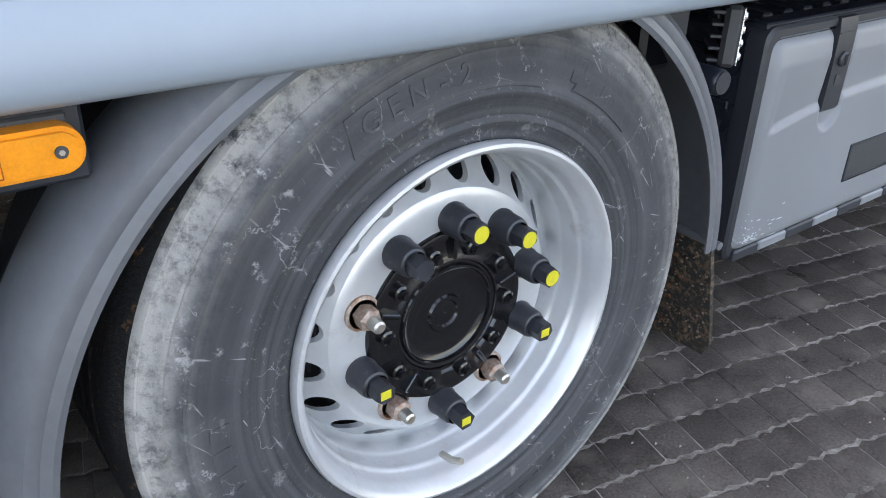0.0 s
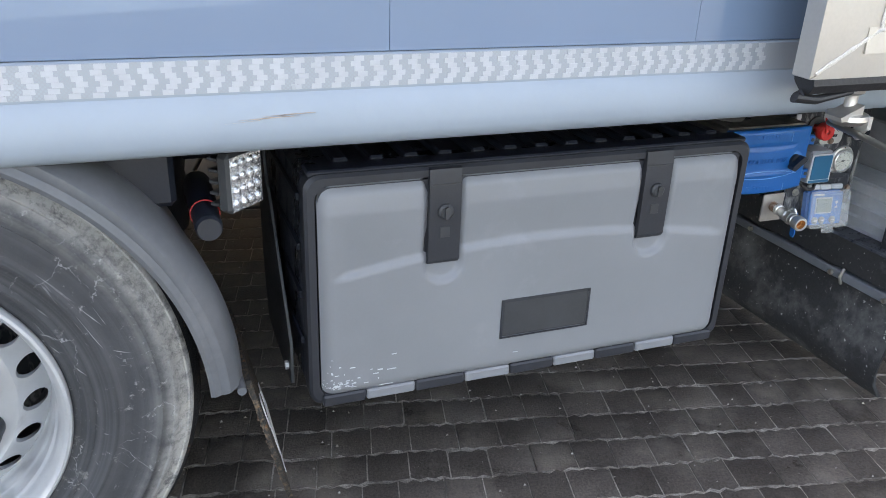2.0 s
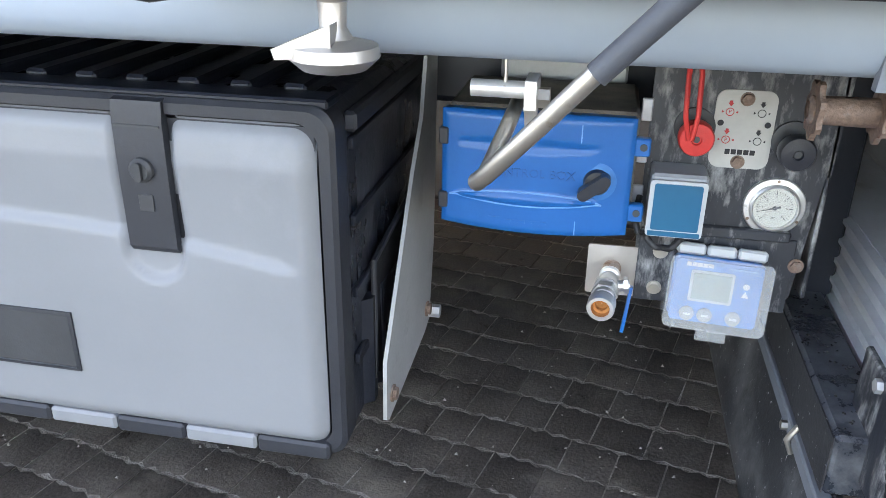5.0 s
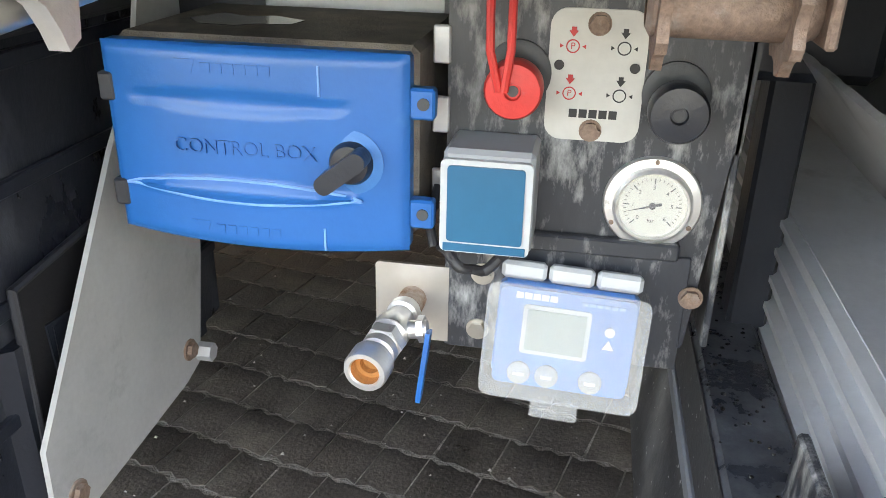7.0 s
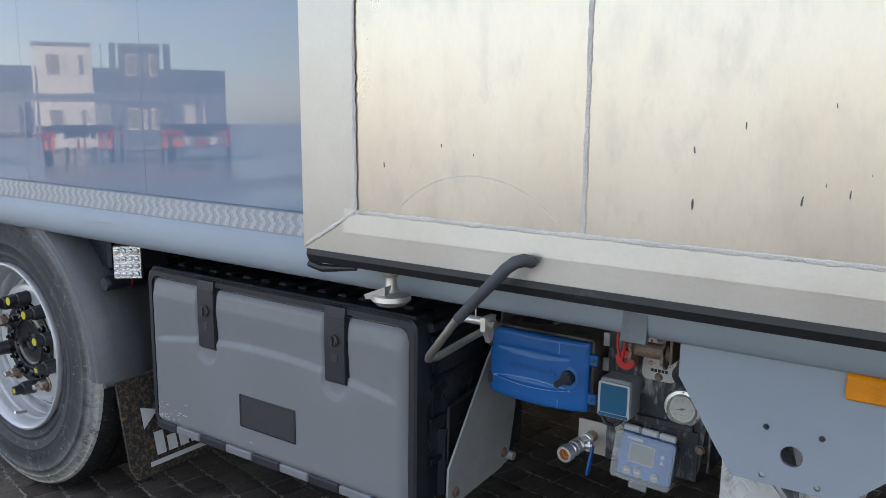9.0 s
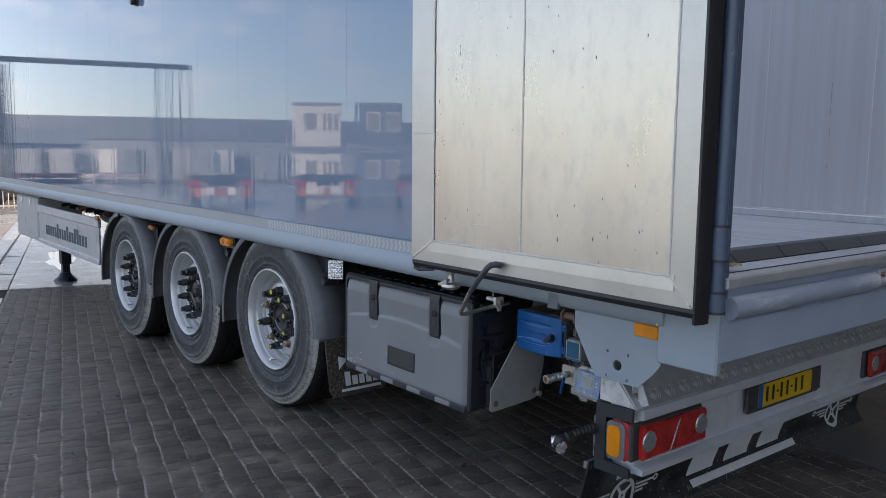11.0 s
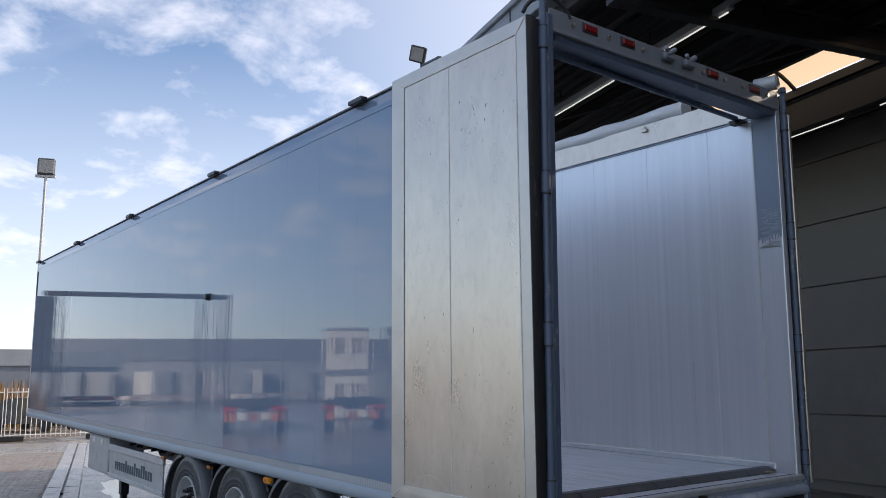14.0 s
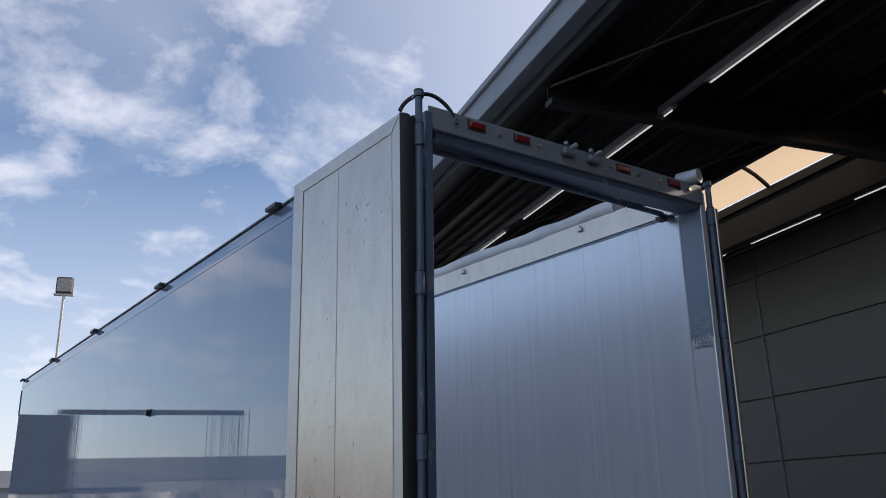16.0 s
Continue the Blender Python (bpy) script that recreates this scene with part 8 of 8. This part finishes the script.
part("fascia_edge", Shape().box(HU0 - 0.1, HU1, EAVE - 0.16, EAVE - 0.05, RZ + 0.22, RZ + 0.30, 0.01).box(HU0 - 0.1, HU1, EAVE - 0.15, EAVE + 0.12, RZ - 0.07, RZ - 0.03, 0.008), "fascia", fa)
u = HU0 + 3.0
while u < HU1:
    part("fascia_joint", Shape().box(u, u + 0.03, EAVE - 0.126, EAVE - 0.118, RZ - 0.02, RZ + 0.22), "roof_steel", fa)
    u += 3.0
part("eave_beam", Shape().box(HU0, HU1, EAVE + 0.02, EAVE + 0.14, RZ - 0.20, RZ - 0.06, 0.01), "roof_steel", hall)
for u in (7.6, 19.6):
    part("hall_column", Shape().box(u - 0.1, u + 0.1, HW - 0.22, HW - 0.02, 0.0, RZ - 0.4, 0.01), "roof_steel", hall)
def light_line(v, z):
    ll = thing("strip_light", "long fluorescent strip light under the roof", "ceiling light", "strip lights", m=YARD)
    part("trunking", Shape().box(HU0 + 2, HU1 - 2, v - 0.03, v + 0.03, z + 0.06, z + 0.12, 0.004), "rail_grey", ll, "long grey light trunking")
    u = HU0 + 2.4
    while u < HU1 - 4:
        part("lamp_body", Shape().box(u, u + 1.5, v - 0.045, v + 0.045, z + 0.022, z + 0.058, 0.006), "rail_grey", ll)
        part("lamp_tube", Shape().rod((u + 0.05, v, z), (u + 1.45, v, z), 0.009, seg=10), "tube_light", ll, "glowing tube")
        part("hanger", Shape().rod((u + 0.2, v, z + 0.12), (u + 0.2, v, RZ - 0.05), 0.006, seg=6), "roof_steel", ll)
        u += 2.0
light_line(4.21, 5.48)
light_line(8.16, 5.46)
part("wall_pipe", Shape().rod((-3.73, HW - 0.014, 0.2), (-3.73, HW - 0.014, 5.5), 0.013, seg=10), "fascia", hall, "thin grey pipe up the wall")

# flood lamp on the eave
fl_ = thing("flood_lamp", "small square LED flood lamp on the hall's eave", "lamp", m=YARD @ pose(-3.75, 2.66, EAVE + 3.345))
part("lamp_post", Shape().rod((0, 0, 0), (0, 0, 0.40), 0.016, seg=10).box(-0.05, 0.05, -0.05, 0.05, 0, 0.012, 0.003), "lamp_dark", fl_, "short dark lamp post")
head = part("lamp_head", Shape().box(-0.13, 0.13, -0.03, 0.03, -0.12, 0.12, 0.02).box(-0.10, 0.10, 0.03, 0.05, -0.09, 0.09, 0.006), "lamp_dark", fl_)
head.matrix_basis = pose(0, -0.05, 0.48, 22, 22, 48)
part("lamp_glass", Shape().box(-0.10, 0.10, -0.036, -0.029, -0.095, 0.095, 0.01), "lamp_glass", head, "pale lamp glass")

# ---- what stands in the distance ----
far = thing("flood_mast", "tall floodlight mast standing in the yard", "street lamp")
far.matrix_basis = pose(-39.3, 5.1, 0, 0, 0, 70)
part("pole", Shape().rod((0, 0, 0), (0, 0, 13.0), 0.10, 0.07, 14), "alu_dull", far)
part("flood_head", Shape().box(-0.42, 0.42, -0.16, 0.16, 13.05, 13.95, 0.06), "lamp_dark", far, "square floodlight head")
part("flood_glass", Shape().box(-0.35, 0.35, -0.18, -0.16, 13.14, 13.86, 0.02), "lamp_glass", far)
part("head_bar", Shape().box(-0.5, 0.5, -0.08, 0.08, 12.92, 13.06, 0.02), "alu_dull", far)
# white bar fence on concrete feet
def fence(x, y, turn, n):
    f = thing("bar_fence", "white steel bar fence panel on dark feet", "fence", "fence panels", m=pose(x, y, 0, 0, 0, turn))
    for z in (0.18, 1.75):
        part("fence_rail", Shape().rod((0, 0, z), (3.4, 0, z), 0.022, seg=10), "white_paint", f)
    for k in range(n):
        part("fence_bar", Shape().rod((3.4 * k / (n - 1), 0, 0.1), (3.4 * k / (n - 1), 0, 1.9), 0.014, seg=8), "white_paint", f)
    for xx in (0.1, 3.3):
        part("fence_foot", Shape().box(xx - 0.55, xx + 0.55, -0.12, 0.12, -0.038, 0.14, 0.02), "gutter", f)
for k in range(6):
    fence(-28.2 + 0.6 * k, 2.2 + 3.45 * k - 3.45, 80, 21)
def parked_car(x, y, turn, mat, label):
    c = thing("parked_car", label, "car", "parked cars", m=pose(x, y, 0, 0, 0, turn))
    low = [(-2.1, 0.35), (-2.15, 0.70), (-1.9, 0.88), (-1.0, 0.96), (0.9, 0.98), (2.0, 0.85), (2.15, 0.6), (2.1, 0.35)]
    cab = [(-1.75, 0.92), (-1.3, 1.38), (-0.5, 1.50), (0.6, 1.46), (1.35, 0.95)]
    part("body", Shape().slab(low, "y", -0.85, 0.85), mat, c)
    part("cabin", Shape().slab(cab, "y", -0.72, 0.72), "car_glass", c)
    part("roof", Shape().slab([(-1.32, 1.37), (-0.5, 1.515), (0.6, 1.475), (0.75, 1.38), (0.6, 1.42), (-0.5, 1.46)], "y", -0.70, 0.70), mat, c)
    for wx in (-1.35, 1.35):
        for wy in (-0.80, 0.80):
            part("car_wheel", Shape().turned([(0.001, -0.1), (0.24, -0.1), (0.31, -0.07), (0.31, 0.07), (0.24, 0.1), (0.001, 0.1)], "y", 24, at=(wx, wy, 0.31)), "rubber", c)
    for wy in (-0.6, 0.6):
        part("head_lamp", Shape().box(2.05, 2.16, wy - 0.2, wy + 0.2, 0.62, 0.76, 0.03), "clear_lens", c)
    part("car_plate", Shape().box(2.14, 2.17, -0.26, 0.26, 0.42, 0.53, 0.01), "plate_yellow", c, "yellow car plate")
    return c
parked_car(-35.0, 4.6, 35, "car_paint", "dark hatchback parked behind the fence")
parked_car(-38.5, 8.5, 30, "car_silver", "silver car parked behind the fence")
def low_hall(x, y, w, d, h, turn, label, lower="dark_wall"):
    b = thing("low_warehouse", label, "building", m=pose(x, y, 0, 0, 0, turn))
    part("wall", Shape().box(-w / 2, w / 2, 0, d, -0.1, h * 0.72), lower, b)
    part("roof_band", Shape().box(-w / 2 - 0.3, w / 2 + 0.3, -0.3, d + 0.3, h * 0.72, h), "pale_wall", b, "pale roof band")
    k = -w / 2 + 3
    while k < w / 2 - 3:
        part("dock_door", Shape().box(k, k + 3.2, -0.06, -0.005, 0.0, h * 0.5, 0.02), "pale_wall" if int(k) % 3 == 0 else "roof_steel", b, "roller dock door")
        k += 6.5
    return b
low_hall(-95, 18, 90, 20, 6.5, 82, "low dark warehouse with a pale roof edge")
reeds = Shape()
rs = random.Random(6)
for k in range(2600):
    x, y = -41.5 + rs.uniform(-0.9, 0.9), rs.uniform(-6, 26)
    h = rs.uniform(0.9, 2.3)
    dx, dy = rs.uniform(-0.25, 0.25), rs.uniform(-0.3, 0.3)
    w = rs.uniform(0.012, 0.04)
    reeds.add([(x, y - w, -0.05), (x, y + w, -0.05), (x + dx, y + dy + w * 0.4, h), (x + dx, y + dy - w * 0.4, h), (x + w, y, h * 0.5), (x + dx * 1.2, y + dy, h * 1.08)], [(0, 1, 2, 3), (0, 4, 5, 3), (4, 1, 2, 5)])
solid("dry_hedge", reeds, "reed", "brown dry hedge behind the fence", "hedge", kind="stuff", fix=False)
solid("ground", Shape().box(-400, 300, -350, 400, -0.5, -0.04), "yard", "wet brown-grey paved yard reaching far off", "ground", kind="structure")
# ---- across the yard, seen in the side panels ----
def block(x, y, w, d, h, turn, label, lower, upper, split, rows=0):
    b = thing("yard_building", label, "building", m=pose(x, y, 0, 0, 0, turn))
    part("wall", Shape().box(-w / 2, w / 2, -d, 0, -0.1, h * split), lower, b)
    part("upper_wall", Shape().box(-w / 2 - 0.2, w / 2 + 0.2, -d - 0.2, 0.2, h * split, h), upper, b, "clad upper band")
    k = -w / 2 + 2.0
    n = 0
    while k < w / 2 - 3:
        part("dock_door", Shape().box(k, k + 3.0, 0.005, 0.06, 0.0, h * 0.42, 0.02), "white_paint" if n % 4 == 0 else "alu_dull", b, "roller dock door")
        for r in range(rows):
            win = part("window", Shape().box(k + 0.4, k + 2.4, 0.205, 0.24, h * split + 0.8 + 2.6 * r, h * split + 2.2 + 2.6 * r, 0.02), "car_glass", b)
            part("window_frame", Shape().box(k + 0.3, k + 2.5, 0.195, 0.215, h * split + 0.7 + 2.6 * r, h * split + 2.3 + 2.6 * r, 0.02), "white_paint", win)
        k += 5.0
        n += 1
    return b
block(-135, -48, 110, 30, 10.6, -70, "long low warehouse with a dark upper band across the yard", "pale_wall", "dark_wall", 0.64)
def cabin_stack(x, y, turn, mat, label):
    """Two site cabins, one on the other, end on."""
    c = thing("site_cabin_stack", label, "cabin", "site cabins", m=pose(x, y, 0, 0, 0, turn))
    for k in range(2):
        z = 2.55 * k
        body = part("cabin", Shape().box(-6.0, 0.0, -1.25, 1.25, z - 0.03, z + 2.5, 0.04), mat, c)
        part("corner_frame", Shape().box(-0.02, 0.03, -1.27, 1.27, z + 2.35, z + 2.53, 0.02).box(-0.02, 0.03, -1.27, 1.27, z, z + 0.18, 0.02), "pale_wall", body)
        for w in (-0.62, 0.42):
            win = part("window", Shape().box(0.0, 0.03, w - 0.3, w + 0.3, z + 1.05, z + 1.95, 0.01), "lamp_glass", body, "pale window pane")
            part("window_frame", Shape().box(0.0, 0.02, w - 0.36, w + 0.36, z + 0.99, z + 2.01, 0.01), "white_paint", win)
    return c
cabin_stack(-33.7, -20.2, 31, "white_paint", "white site cabins stacked two high across the yard")
cabin_stack(-31.6, -22.9, 34, "dark_wall", "dark site cabins stacked two high across the yard")
block(-58.2, -5.6, 8.0, 12, 8.6, -82, "dark shed with a pale base in the yard", "pale_wall", "navy_wall", 0.38)
gan = thing("gantry_frame", "tall dark steel gantry frame in the yard", "gantry", m=pose(-41.4, -15.9, 0, 0, 0, 106.4))
part("gantry_beam", Shape().box(-0.4, 10.0, -0.12, 0.12, 7.2, 7.48, 0.03), "roof_steel", gan)
for xx in (-0.3, 0.2, 0.8, 1.4, 8.9, 9.4, 9.9):
    part("gantry_post", Shape().rod((xx, 0, -0.05), (xx, 0, 7.3), 0.075, seg=10), "roof_steel", gan)
def chassis_trailer(x, y, turn):
    t = thing("chassis_trailer", "empty black chassis trailer with orange marker boards", "trailer", "chassis trailers", m=pose(x, y, 0, 0, 0, turn))
    part("chassis", Shape().box(-4.5, 4.2, -0.45, 0.45, 0.85, 1.15, 0.03), "lamp_dark", t)
    part("cross_beam", Shape().box(-4.6, -4.3, -1.2, 1.2, 1.0, 1.25, 0.03), "lamp_dark", t)
    part("cross_beam", Shape().box(3.6, 3.9, -1.2, 1.2, 1.0, 1.25, 0.03), "lamp_dark", t)
    for wx in (-3.6, -2.3, -1.0):
        for wy in (-1.05, 1.05):
            part("trailer_wheel", Shape().turned([(0.001, -0.16), (0.3, -0.16), (0.5, -0.12), (0.5, 0.12), (0.3, 0.16), (0.001, 0.16)], "y", 24, at=(wx, wy, 0.46)), "rubber", t)
    for wy in (-0.95, 0.95):
        part("tail_lamp", Shape().box(-4.72, -4.6, wy - 0.25, wy + 0.25, 0.85, 1.05, 0.02), "red_lens", t, "red tail lamp")
        part("mudguard", Shape().box(-4.2, -0.4, wy - 0.3, wy + 0.3, 1.02, 1.10, 0.02), "white_paint", t)
        part("leg", Shape().box(2.9, 3.05, wy * 0.5 - 0.07, wy * 0.5 + 0.07, -0.03, 0.9, 0.01), "lamp_dark", t)
    for k, mat in enumerate(("truck_orange", "white_paint", "truck_red", "white_paint", "truck_orange")):
        part("marker_board", Shape().box(-4.66, -4.6, -1.05 + 0.44 * k, -0.75 + 0.44 * k, 0.45 + 0.08 * (k % 2), 0.80, 0.01), mat, t, "marker board")
    return t
for x, y, turn in ((-28.3, -12.3, 204.4), (-26.4, -16.3, 211), (-23.9, -19.9, 217.5)):
    chassis_trailer(x, y, turn)


def parked_trailer(x, y, turn, body, label):
    t = thing("parked_trailer", label, "trailer", "parked trailers", m=pose(x, y, 0, 0, 0, turn))
    part("body", Shape().box(-1.25, 1.25, -9.0, 0.0, 1.1, 3.9, 0.04), body, t)
    part("door_frame", Shape().box(-1.2, 1.2, 0.0, 0.05, 1.15, 3.85, 0.02), "pale_wall", t)
    for s_ in (-1, 1):
        part("door_leaf", Shape().box(min(0.03 * s_, 1.12 * s_), max(0.03 * s_, 1.12 * s_), 0.05, 0.08, 1.2, 3.8, 0.01), body, t)
        part("lock_bar", Shape().rod((0.55 * s_, 0.10, 1.2), (0.55 * s_, 0.10, 3.8), 0.03, seg=8), "alu", t)
        part("tail_lamp", Shape().box(0.95 * s_ - 0.2, 0.95 * s_ + 0.2, 0.0, 0.06, 0.8, 0.98, 0.02), "red_lens", t)
        for yy in (-1.4, -2.7):
            part("trailer_wheel", Shape().turned([(0.001, -0.16), (0.3, -0.16), (0.5, -0.12), (0.5, 0.12), (0.3, 0.16), (0.001, 0.16)], "x", 20, at=(1.0 * s_, yy, 0.46)), "rubber", t)
    part("bumper", Shape().box(-1.15, 1.15, -0.1, 0.02, 0.5, 0.65, 0.02), "alu_dull", t)
    return t
rs = random.Random(14)
for k in range(13):
    az = radians(-167.5 + 1.45 * k + rs.uniform(-0.3, 0.3))
    d = 102 + rs.uniform(-3, 3)
    body = ("pale_wall", "alu_dull", "pale_wall", "white_paint", "dark_wall")[k % 5]
    parked_trailer(5.5 + d * math.cos(az), 2.8 + d * math.sin(az), math.degrees(az) + 90 + rs.uniform(-6, 6), body, {"white_paint": "white box trailer parked across the yard", "alu_dull": "grey box trailer parked across the yard", "pale_wall": "pale box trailer parked across the yard", "dark_wall": "dark box trailer parked across the yard"}[body])

# the paving bricks that the walk passes nearest
for vs, fs in picked:
    part("paving_brick", Shape().add(vs, fs).mesh("paving_brick", "cobble", fix=False, angle=30), None, paving)
